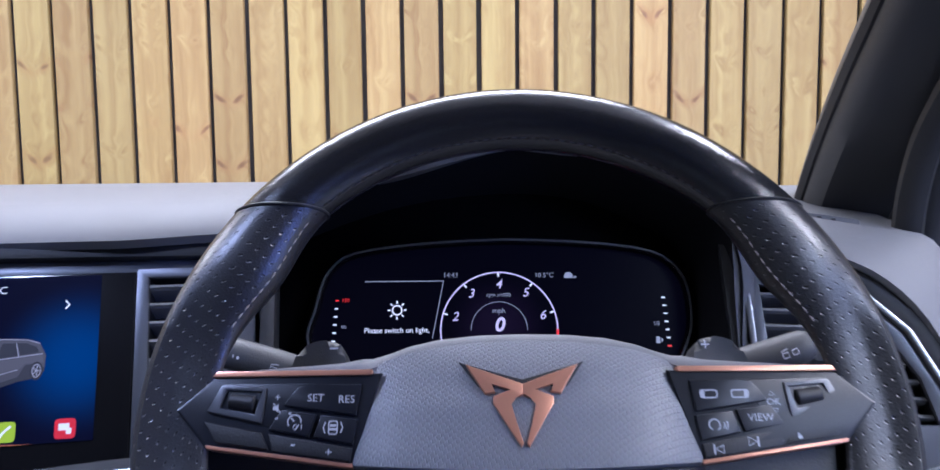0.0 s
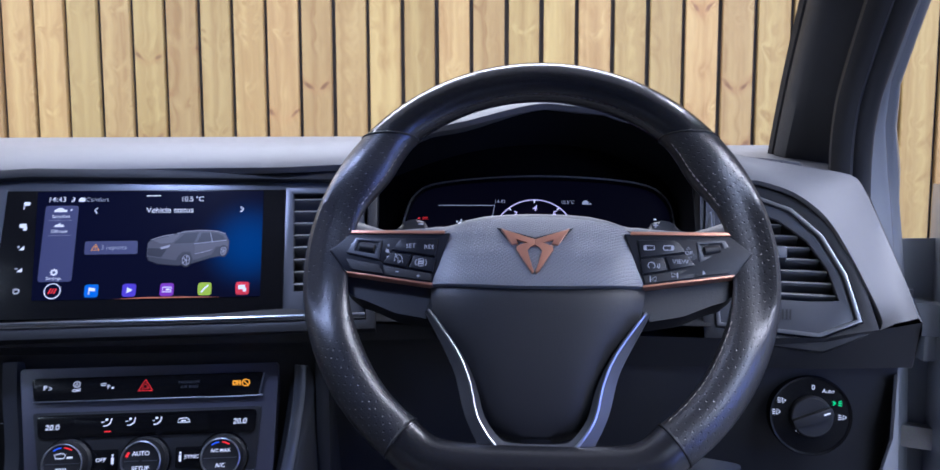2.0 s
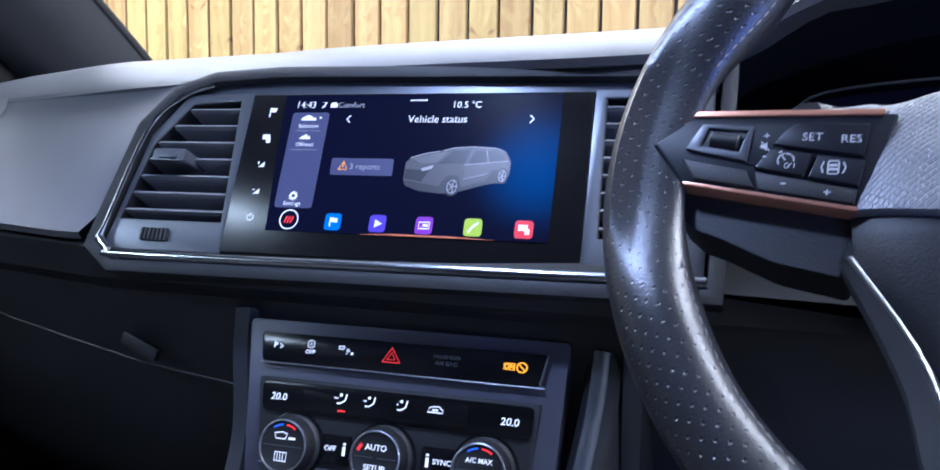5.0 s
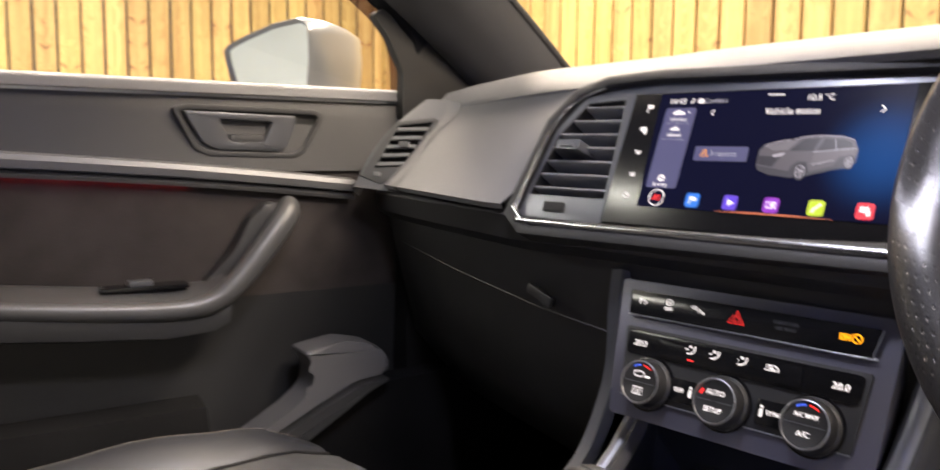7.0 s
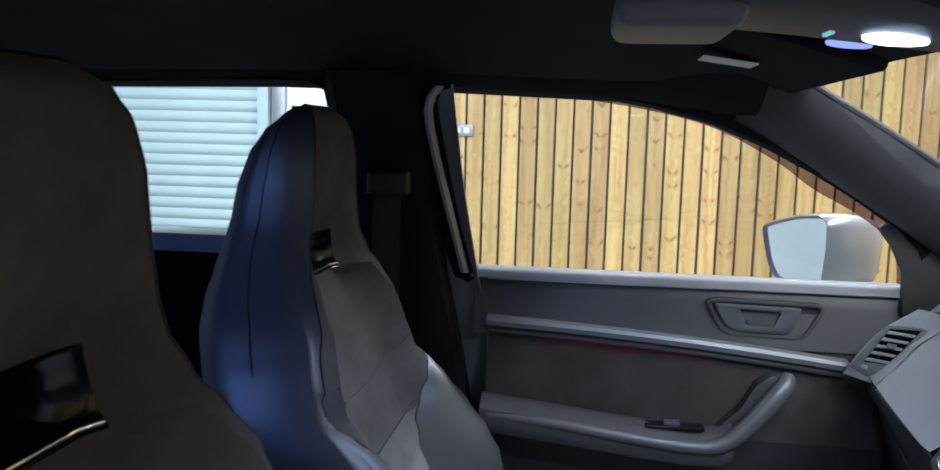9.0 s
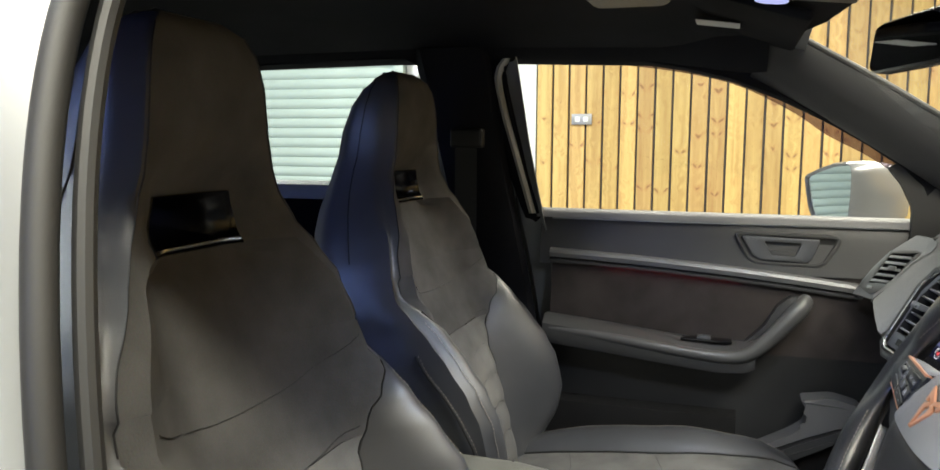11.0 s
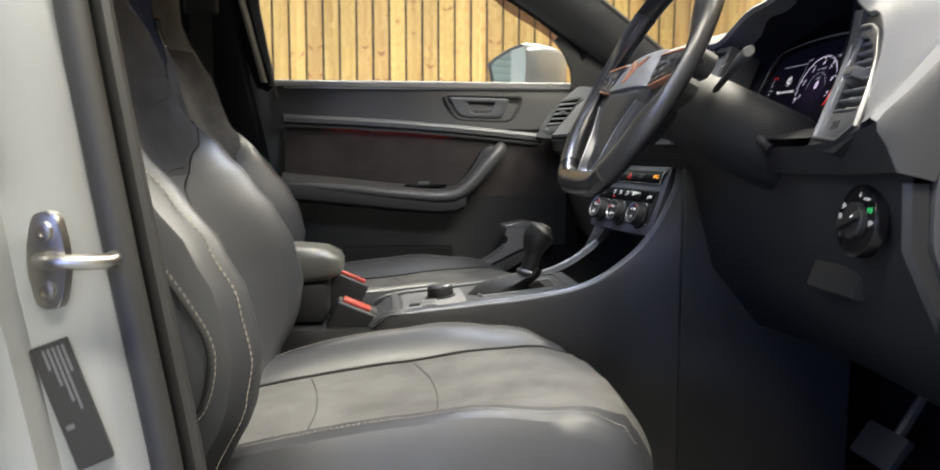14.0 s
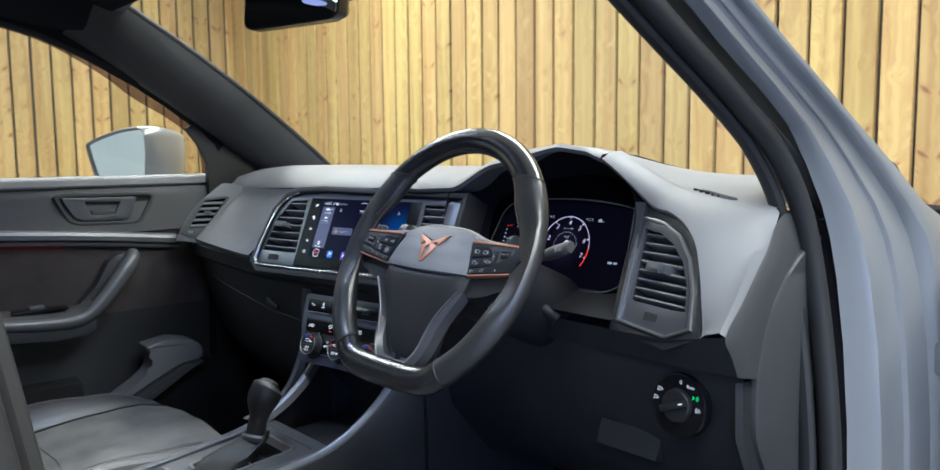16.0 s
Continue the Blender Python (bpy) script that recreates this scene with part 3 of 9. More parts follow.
part("curtain_back", box((LEFT_X - 0.06, -5.4, 0), (LEFT_X - 0.021, -2.285, 3.1)), M_SHUT, shutter)
part("guide_rail", box((LEFT_X - 0.05, -2.285, 0), (LEFT_X + 0.05, -2.205, 3.1), 0.006), M_SHUT, shutter, "folded steel guide rail")
pipe = thing("wall_conduit", (LEFT_X, -2.13, 0), "grey metal conduit running up the white wall", "conduit")
part("pipe", box((LEFT_X - 0.011, -2.18, 0), (LEFT_X + 0.03, -2.09, 3.1), 0.006), M_STEEL, pipe)

# twin socket on the boards
sock = thing("wall_socket", (LEFT_X, -0.84, 1.42), "white twin wall socket on the pine boards", "socket")
part("plate", box((LEFT_X + 0.001, -0.912, 1.420), (LEFT_X + 0.022, -0.765, 1.497), 0.006), M_STEEL2, sock)
for y in (-0.868, -0.808):
    part("rocker", box((LEFT_X + 0.022, y - 0.018, 1.440), (LEFT_X + 0.027, y + 0.018, 1.476), 0.003), M_WALL, sock)

# ---------------------------------------------------------------- car shell
XC = -0.335


def both(x):
    """The mirror of x on the car's other side."""
    return 2 * XC - x


car = thing("car_body_shell", (XC, 0, 0), "silver five-door car body shell seen from inside its cabin", "car")
# floor pan and tunnel, sills
part("floor_pan", box((-1.05, -1.9, 0.30), (0.40, 1.1, 0.34)), M_CARPET, car, "black carpeted floor")
part("bulkhead", loft([[(x, 1.10, 0.30), (x, 1.02, 0.55), (x, 0.98, 1.09)] for x in (-1.08, 0.42)]), M_CARPET, car, "black carpeted bulkhead")
part("rear_bulkhead", box((-1.05, -2.0, 0.30), (0.40, -1.9, 1.15)), M_CARPET, car)


def side(f, x):
    return x if f > 0 else both(x)


for f in (1, -1):
    # sill: painted outside, trimmed inside
    part("sill", loft([[(side(f, x), y, z) for x, z in ((0.40, 0.34), (0.40, 0.46), (0.43, 0.485), (0.48, 0.48), (0.515, 0.44), (0.52, 0.30))] for y in (-1.8, 0.95)]),
         M_PAINT, car, "silver painted sill")
    part("sill_trim", loft([[(side(f, x), y, z) for x, z in ((0.355, 0.36), (0.36, 0.475), (0.385, 0.50), (0.43, 0.497))] for y in (-1.8, 0.9)]),
         M_DARK, car, "dark plastic sill trim")
    # roof rail, outside
    rail = [(0.30, 0.28, 1.515), (0.268, 0.10, 1.555), (0.26, -0.3, 1.575), (0.262, -0.9, 1.575), (0.30, -1.6, 1.52)]
    part("roof_rail", tube([(side(f, x), y, z) for x, y, z in spline(rail, 5)], 0.045, 12, flat=0.8), M_PAINT, car, "silver painted roof rail")

# roof skin and windscreen
part("roof", thick(loft([[(XC + k * hw, y, z - 0.05 * abs(k) ** 2.5) for k in (-1, -.8, -.5, 0, .5, .8, 1)]
                   for y, z, hw in ((0.34, 1.54, 0.60), (0.1, 1.60, 0.61), (-0.4, 1.625, 0.62), (-1.0, 1.62, 0.62), (-1.7, 1.57, 0.58))]), 0.012), M_PAINT, car, "silver painted roof")
part("tailgate", loft([[(XC - 0.62, y, z), (XC + 0.62, y, z)] for y, z in ((-1.7, 1.56), (-1.95, 1.2), (-2.02, 0.4))]), M_DARK, car, "dark tailgate lining")

headliner = part("headliner", loft([[(XC + k * hw, y - sweep * abs(k) ** 3, z - drop * abs(k) ** 3) for k in (-1, -.85, -.6, -.3, 0, .3, .6, .85, 1)]
                   for y, z, hw, sweep, drop in ((0.37, 1.502, 0.585, 0.090, 0.002), (0.31, 1.513, 0.590, 0.060, 0.010), (0.1, 1.545, 0.60, 0, 0.05), (-0.4, 1.565, 0.61, 0, 0.055), (-1.0, 1.56, 0.61, 0, 0.055), (-1.75, 1.50, 0.6, 0, 0.055))]),
                 M_HEAD, car, "black cloth headliner")
# cloth strip from the headliner down to the window tops
for f in (1, -1):
    rows = []
    for y, zo, xo in ((0.27, 1.468, 0.285), (0.2, 1.472, 0.30), (0.05, 1.475, 0.315), (-0.28, 1.487, 0.325), (-0.6, 1.492, 0.328), (-1.1, 1.485, 0.325), (-1.7, 1.42, 0.32)):
        zo += 0.016 if f < 0 and y < 0.1 else 0.0
        rows.append([(side(f, xo + 0.03), y, zo - 0.02), (side(f, xo - 0.01), y, zo - 0.012), (side(f, xo - 0.055), y, zo + 0.018), (side(f, xo - 0.11), y, zo + 0.055)])
    part("cant_rail_trim", thick(loft(rows), 0.006), M_HEAD, car, "black cloth rail over the door windows")

# front pillars: inner trim and painted outer
PIL_R = [(0.246, 0.240, 1.482), (0.254, 0.291, 1.445), (0.263, 0.357, 1.397), (0.278, 0.464, 1.320), (0.289, 0.542, 1.264), (0.301, 0.622, 1.212), (0.311, 0.686, 1.165), (0.318, 0.735, 1.120), (0.325, 0.780, 1.075)]
PIL_L = [(0.248, 0.285, 1.514), (0.252, 0.316, 1.498), (0.260, 0.386, 1.458), (0.268, 0.460, 1.416), (0.277, 0.529, 1.374), (0.285, 0.600, 1.329), (0.294, 0.666, 1.284), (0.305, 0.745, 1.228), (0.317, 0.825, 1.168), (0.328, 0.890, 1.115)]
for f, PIL in ((1, PIL_R), (-1, PIL_L)):
    rows = []
    for x, y, z in spline(PIL, 4):
        rows.append([(side(f, x + dx), y + dy, z + dz) for dx, dy, dz in
                     (((-0.004, 0.030, 0.024), (-0.004, 0.022, 0.017), (0.002, 0.014, 0.011), (0.012, 0.011, 0.009), (0.022, 0.009, 0.007), (0.036, 0.003, 0.002), (0.050, -0.001, -0.001), (0.062, 0.006, 0.005)) if f > 0 else
                      ((-0.002, 0.012, 0.010), (0.001, -0.001, -0.002), (0.010, -0.011, -0.016), (0.020, -0.020, -0.031), (0.034, -0.027, -0.042), (0.055, -0.036, -0.057), (0.078, -0.045, -0.072), (0.094, -0.047, -0.075)))])
    part("front_pillar_trim", thick(loft(rows), 0.004), M_DOOR, car, "grey plastic front pillar trim")
    outer = []
    for x, y, z in spline(PIL, 4):
        outer.append([(side(f, x + dx), y + dy, z + dz) for dx, dy, dz in
                      (((0.000, 0.055, 0.045), (0.050, 0.060, 0.058), (0.088, 0.048, 0.056), (0.090, 0.038, 0.046), (0.076, 0.026, 0.026), (0.064, 0.020, 0.018)) if f > 0 else
                       ((0.004, 0.010, 0.008), (0.045, 0.016, 0.014), (0.090, 0.008, 0.006), (0.112, -0.010, -0.012), (0.116, -0.034, -0.050), (0.100, -0.046, -0.072)))])
    part("front_pillar_panel", thick(loft(outer), 0.003), M_PAINT, car, "silver painted front pillar")
    edge = [(side(f, x - 0.004), y + (0.034 if f > 0 else 0.010), z + (0.027 if f > 0 else 0.009)) for x, y, z in spline(PIL, 4)]
    part("windscreen_edge", tube(edge, 0.009 if f > 0 else 0.006, 8), M_RUBBER, car)

# slots of the small loudspeaker in the driver's pillar trim
line = spline([Vector(p) for p in PIL_R], 30)
slots = [p for p in line if 1.168 < p.z < 1.222]
for k, p in enumerate(slots):
    h = 1 - ((p.z - 1.195) / 0.032) ** 2
    if h > 0.1:
        a, b = p + Vector((0.0, 0.0165, 0.0130)), p + Vector((0.021, 0.0092, 0.0072))
        m_ = a.lerp(b, 0.55)
        part("speaker_slot", tube([m_ + (a - m_) * h * 0.8 + Vector((-0.0022, -0.0018, 0)), m_ + Vector((-0.0028, -0.0018, 0)), m_ + (b - m_) * h * 0.8 + Vector((-0.0022, -0.0018, 0))], 0.0008, 5), M_BLACK, car)
rows = []
for (x, y, z) in spline(PIL_R, 3):
    hw = x - XC
    rows.append([(XC + k * hw, y + 0.045 + 0.10 * (1 - k * k), z + 0.036 + 0.02 * (1 - k * k)) for k in (-1, -.75, -.5, -.25, 0, .25, .5, .75, 1)])
screen_glass = part("windscreen", loft(rows), M_GLASS, car, "clear windscreen glass")
screen_glass.visible_shadow = False

# driver's door aperture: seal bead round the opening
APER = [(0.455, -0.05, 0.52), (0.452, -0.110, 0.60), (0.445, -0.140, 0.75), (0.435, -0.175, 0.95), (0.42, -0.203, 1.12), (0.385, -0.228, 1.28), (0.345, -0.235, 1.40),
        (0.32, -0.21, 1.462), (0.315, -0.10, 1.478), (0.312, 0.10, 1.474), (0.318, 0.300, 1.415), (0.340, 0.482, 1.30), (0.354, 0.580, 1.232), (0.364, 0.640, 1.180), (0.376, 0.680, 1.11), (0.390, 0.700, 1.0),
        (0.408, 0.702, 0.85), (0.42, 0.695, 0.68), (0.44, 0.65, 0.56), (0.45, 0.55, 0.505), (0.455, 0.3, 0.50), (0.457, 0.05, 0.50)]
for f in (1,):
    pts = [(side(f, x), y, z) for x, y, z in APER]
    part("door_seal", tube(spline(pts, 6, True), 0.015, 12, True, 0.8), M_RUBBER, car, "black rubber door seal")
    inner = [(side(f, x - 0.022), y + (0.016 if y < 0.2 else -0.014), z) for x, y, z in APER]
    part("seal_lip", tube(spline(inner, 6, True), 0.012, 10, True, 0.7), M_RUBBER, car, "black rubber seal lip")

# centre pillars: painted outside, dark trim inside
for f in (1, -1):
    rows = []
    for z, x, y in ((0.42, 0.47, -0.02), (0.55, 0.468, -0.085), (0.70, 0.462, -0.125), (0.85, 0.455, -0.155), (1.0, 0.445, -0.18), (1.12, 0.43, -0.205), (1.3, 0.385, -0.232), (1.45, 0.335, -0.245), (1.53, 0.30, -0.25)):
        y -= 0.025
        rows.append([(side(f, x + dx), y + dy, z) for dx, dy in
                     ((-0.012, 0.012), (0.0, 0.0), (0.004, -0.024), (0.010, -0.050), (0.030, -0.058), (0.034, -0.078), (0.032, -0.125), (0.010, -0.14), (-0.01, -0.20))])
    part("centre_pillar_panel", thick(loft(rows), 0.002), M_PAINT, car, "silver painted centre pillar")
    rows = []
    for z, x, y in ((0.40, 0.44, -0.04), (0.55, 0.435, -0.10), (0.75, 0.425, -0.135), (0.95, 0.41, -0.165), (1.12, 0.395, -0.195), (1.3, 0.352, -0.222), (1.45, 0.305, -0.235), (1.51, 0.275, -0.24)):
        y -= 0.088 if f < 0 else 0.028
        rows.append([(side(f, x + dx), y + dy, z) for dx, dy in ((0.02, 0.0), (0.0, -0.010), (-0.014, -0.04), (-0.016, -0.10), (-0.010, -0.15), (0.03, -0.18))])
    part("centre_pillar_trim", thick(loft(rows), 0.003), M_HEAD, car, "black plastic centre pillar trim")

# hinge pillar beside the dashboard
rows = []
for z, x0, y0, k in ((0.42, 0.445, 0.715, 1), (0.6, 0.432, 0.718, 1), (0.85, 0.422, 0.718, 1), (0.95, 0.414, 0.717, 1), (1.03, 0.405, 0.713, 0.97), (1.08, 0.398, 0.707, 0.93), (1.12, 0.391, 0.697, 0.85), (1.17, 0.381, 0.674, 0.70), (1.215, 0.375, 0.640, 0.56), (1.26, 0.366, 0.580, 0.52),
                     (1.30, 0.357, 0.523, 0.50), (1.36, 0.344, 0.438, 0.48), (1.41, 0.334, 0.366, 0.45), (1.46, 0.326, 0.290, 0.40)):
    rows.append([(x0 + dx * k, y0 + (dy if z < 1.1 else min(dy, 0.06 + 0.3 * dy)) * k, z) for dx, dy in ((0.0, 0.0), (0.012, 0.005), (0.028, 0.009), (0.035, 0.014), (0.038, 0.026), (0.040, 0.042), (0.046, 0.052), (0.052, 0.054), (0.056, 0.062), (0.058, 0.078), (0.063, 0.089), (0.074, 0.092), (0.082, 0.098), (0.087, 0.116), (0.092, 0.15), (0.094, 0.19))])
part("hinge_pillar", thick(loft(rows), 0.003), M_PAINT, car, "silver painted hinge pillar")
part("corner_seal", tube(spline([(0.429, 0.780, 1.166), (0.431, 0.783, 1.160), (0.440, 0.790, 1.13), (0.452, 0.803, 1.10), (0.466, 0.819, 1.068), (0.474, 0.826, 1.05)], 5), lambda t: 0.008 + 0.005 * smooth01(t, 0.0, 0.25), 14, flat=0.7), M_RUBBER, car, "black rubber corner block")
for z, x, y, h in ((0.897, 0.520, 0.800, 0.022),):
    part("hinge_bracket", join(box((x - 0.006, y, z - h), (x + 0.060, y + 0.035, z + h), 0.005, 2), moved(lathe([(0.006, -0.004), (0.006, 0.0), (0.004, 0.0015), (0, 0.0015)], 6), Matrix.Translation((x + 0.020, y, z)) @ pose(0, 0, 0, 90, 0, 0))), M_PAINT, car, "silver pressed hinge bracket")
rows = [[(both(x), y, z) for x, y, z in [(x0, y0, zz) for x0, y0 in ((0.42, 0.68), (0.47, 0.74), (0.52, 0.9))]] for zz in (0.4, 1.15)]
part("hinge_pillar", thick(loft(rows), 0.003), M_PAINT, car, "silver painted hinge pillar")
rows = [[(0.476, 0.815, z), (0.490, 0.832, z), (0.520, 0.838, z), (0.560, 0.840, z), (0.600, 0.850, z), (0.625, 0.870, z)] for z in (0.42, 0.6, 0.8, 0.95, 1.0, 1.03)]
part("hinge_face", thick(loft(rows), 0.003), M_PAINT, car, "silver pressed face behind the hinges")
# front wing seen past the pillar
part("front_wing", thick(loft([[(0.47, 0.86, 1.10), (0.50, 0.88, 1.06), (0.53, 0.90, 0.9), (0.54, 0.90, 0.5)], [(0.46, 1.2, 1.08), (0.53, 1.2, 1.06), (0.57, 1.2, 0.9), (0.575, 1.2, 0.5)]]), 0.003),
     M_PAINT, car, "silver painted front wing")
part("scuttle", loft([[(XC - 0.62, y, z), (XC, y + 0.05, z), (XC + 0.62, y, z)] for y, z in ((0.90, 1.10), (1.02, 1.09), (1.15, 1.085))]), M_BLACK, car, "black scuttle panel under the windscreen")
part("bonnet", thick(loft([[(XC + k * 0.72, y + 0.04 * (1 - k * k), z + 0.03 * (1 - k * k)) for k in (-1, -.5, 0, .5, 1)] for y, z in ((1.10, 1.02), (1.5, 0.93), (1.85, 0.78))]), 0.003),
     M_PAINT, car, "silver painted bonnet")

# footwell sides
part("footwell_side", box((-1.10, 0.56, 0.30), (-1.035, 1.10, 0.98)), M_CARPET, car, "black carpeted footwell side")
part("footwell_side", box((0.36, 0.72, 0.30), (0.42, 1.10, 1.10)), M_CARPET, car, "black carpeted footwell side")

# ---------------------------------------------------------------- dashboard
dash = thing("dashboard", (XC, 0.75, 0.9), "soft grey dashboard with a cowl over the instruments", "dashboard")


def cowl(x):
    """How far the dashboard's top rises over the instruments."""
    return 0.040 * smooth01(x, -0.17, -0.02) * (1 - smooth01(x, 0.07, 0.27))


def top_z(x):
    return 1.160 + cowl(x) - 0.012 * smooth01(abs(x - XC), 0.5, 0.75)


def lip(x):
    """Front edge of the top skin."""
    z = curve1(x, [(-1.05, 1.10), (-0.95, 1.108), (-0.62, 1.118), (-0.5, 1.124), (-0.25, 1.126), (-0.17, 1.129), (-0.085, 1.168), (0.03, 1.193), (0.09, 1.187), (0.12, 1.177)])
    y = curve1(x, [(-1.05, 0.60), (-0.62, 0.566), (-0.45, 0.556), (-0.25, 0.572), (-0.18, 0.588), (0.03, 0.622), (0.12, 0.612)])
    return y, z


rows = []
x = -1.03
while x < 0.1251:
    y, z = lip(x)
    t = top_z(x)
    c = cowl(x)
    b = 1.160 - 0.009 * smooth01(x, -0.1, 0.1) - 0.012 * smooth01(abs(x - XC), 0.5, 0.75) * (x < XC)
    rows.append([(x, 1.02, 1.126), (x, 0.92, b - 0.010), (x, 0.84, b - 0.001 + c * 0.12), (x, 0.76, b + c * 0.5), (x, 0.69, b + c * 0.88), (x, (0.66 + y) / 2, (b + c + z) / 2 + 0.007 - c * 0.1),
                 (x, y + 0.006, z + 0.008 - c * 0.08), (x, y, z), (x, y + 0.004, z - 0.006), (x, y + 0.05, z - 0.010)])
    x += 0.0125
part("top_skin", loft(rows), M_DASH, dash, "soft grey moulded top skin")
# driver's end of the top: from the windscreen to a ridge, then down round the end vent
RIDGE = [(0.125, 0.668, 1.1815), (0.165, 0.662, 1.163), (0.21, 0.654, 1.144), (0.25, 0.647, 1.133), (0.31, 0.644, 1.124), (0.358, 0.650, 1.117)]
ridge = spline(RIDGE, 4)
part("top_skin_end", loft([[(p.x, 1.02, 1.126), (p.x, 0.92, 1.142), (p.x, 0.84, 1.150 + 0.13 * max(0, p.z - 1.151)), (p.x, 0.76, 0.5 * (1.150 + p.z)), tuple(p)] for p in ridge]), M_DASH, dash, "soft grey moulded top skin")
VDF = fr((0.262, 0.560, 1.03), -14, 22)
B_LINE = spline(RIDGE + [(0.368, 0.634, 1.101), (0.372, 0.608, 1.074), (0.374, 0.577, 1.045), (0.376, 0.545, 1.015), (0.377, 0.513, 0.985)], 3)
A_PTS = [Vector((0.125, 0.611, 1.176)), Vector((0.160, 0.606, 1.156)), VDF @ Vector((-0.050, 0.090, 0.010)), VDF @ Vector((-0.020, 0.085, 0.008)), VDF @ Vector((0.014, 0.072, 0.008)), VDF @ Vector((0.042, 0.048, 0.006)), VDF @ Vector((0.062, 0.014, 0.004)), VDF @ Vector((0.078, -0.020, 0.003)),
         VDF @ Vector((0.086, -0.038, 0.002)), VDF @ Vector((0.090, -0.050, 0.001)), VDF @ Vector((0.088, -0.058, 0.0))]
A_LINE = spline(A_PTS, 3)
rows = []
for a, b in zip(A_LINE, B_LINE):
    mid = a.lerp(b, 0.5) + Vector((0.003, -0.004, 0.006))
    q1 = a.lerp(mid, 0.5) + Vector((0.001, -0.003, 0.003))
    q2 = mid.lerp(b, 0.5) + Vector((0.002, -0.003, 0.004))
    rows.append([a + Vector((0, 0.03, -0.006)), a + Vector((0, 0.002, -0.004)), a, q1, mid, q2, b])
part("driver_end_skin", loft(rows), M_DASH, dash, "soft grey skin round the driver's vent")
# passenger face, from the lip down to the crease
rows = []
for x, yl, zl, yc, zc in ((-1.03, 0.60, 1.10, 0.50, 0.988), (-0.97, 0.594, 1.107, 0.492, 0.987), (-0.85, 0.583, 1.111, 0.475, 0.986), (-0.75, 0.575, 1.114, 0.463, 0.985), (-0.68, 0.570, 1.116, 0.456, 0.984), (-0.655, 0.568, 1.117, 0.453, 0.984)):
    rows.append([(x, yl + 0.004, zl + 0.004), (x, yl - 0.004, zl - 0.014), (x, yl * 0.66 + yc * 0.34 - 0.004, zl * 0.66 + zc * 0.34), (x, yl * 0.33 + yc * 0.67 - 0.003, zl * 0.33 + zc * 0.67), (x, yc, zc + 0.006), (x, yc + 0.004, zc)])
# the inner end follows the slanted edge of the centre housing
rows.append([(-0.575, 0.560, 1.121), (-0.582, 0.552, 1.105), (-0.592, 0.524, 1.075), (-0.607, 0.490, 1.030), (-0.632, 0.455, 0.990), (-0.632, 0.458, 0.984)])
part("passenger_face", loft(rows), M_DASH, dash, "soft grey face in front of the passenger")
# lower dark body, glovebox side and driver side
rows = []
for x, y0 in ((-1.03, 0.50), (-0.85, 0.477), (-0.63, 0.456), (-0.40, 0.492), (-0.22, 0.520), (-0.05, 0.550), (0.12, 0.546), (0.28, 0.528), (0.376, 0.524)):
    if x > -0.1:
        rows.append([(x, y0 + 0.075, 0.962), (x, y0 + 0.040, 0.956), (x, y0 + 0.030, 0.948), (x, y0 + 0.028, 0.940), (x, y0 + 0.042, 0.88), (x, y0 + 0.075, 0.76), (x, y0 + 0.16, 0.66), (x, y0 + 0.34, 0.62)])
        continue
    rows.append([(x, y0 + 0.012, 0.986), (x, y0 + 0.004, 0.978), (x, y0 + 0.010, 0.952), (x, y0 + 0.028, 0.940), (x, y0 + 0.042, 0.88), (x, y0 + 0.075, 0.76), (x, y0 + 0.16, 0.66), (x, y0 + 0.34, 0.62)])
part("lower_body", loft(rows), M_DARK, dash, "dark grey lower dashboard")
part("inner_core", box((-1.0, 0.72, 0.66), (0.34, 1.0, 1.08)), M_BLACK, dash)
# the end of the dashboard, turned towards the door, and its plain cap
WRAP = [((0.380, 0.535, 0.937), (0.381, 0.575, 0.928)), ((0.379, 0.523, 0.962), (0.381, 0.580, 0.948)), ((0.377, 0.513, 0.985), (0.382, 0.584, 0.969)), ((0.376, 0.545, 1.015), (0.382, 0.593, 0.990)),
        ((0.374, 0.577, 1.045), (0.381, 0.612, 1.017)), ((0.372, 0.608, 1.074), (0.380, 0.640, 1.044)), ((0.368, 0.634, 1.101), (0.376, 0.676, 1.066)), ((0.360, 0.690, 1.118), (0.370, 0.700, 1.078)),
        ((0.350, 0.760, 1.130), (0.366, 0.750, 1.084)), ((0.345, 0.850, 1.148), (0.360, 0.850, 1.088))]
# same skin as the top; a darker plastic colour carries its shade
part("end_wrap", loft([[a, Vector(a).lerp(Vector(b), 0.12) + Vector((0.003, 0, 0)), Vector(a).lerp(Vector(b), 0.5) + Vector((0.003, 0, 0)), b, Vector(b) + Vector((-0.006, 0.002, 0))] for a, b in zip(spline([w[0] for w in WRAP], 3), spline([w[1] for w in WRAP], 3))]), M_DOOR, dash, "grey skin turned round the end, its shade put into a darker colour")
CAP = spline([(0, 0.85, 1.087), (0, 0.75, 1.083), (0, 0.70, 1.077), (0, 0.677, 1.065), (0, 0.641, 1.043), (0, 0.613, 1.016), (0, 0.594, 0.989), (0, 0.585, 0.968), (0, 0.581, 0.947), (0, 0.576, 0.927), (0, 0.577, 0.86), (0, 0.604, 0.806), (0, 0.64, 0.74), (0, 0.68, 0.66)], 3)
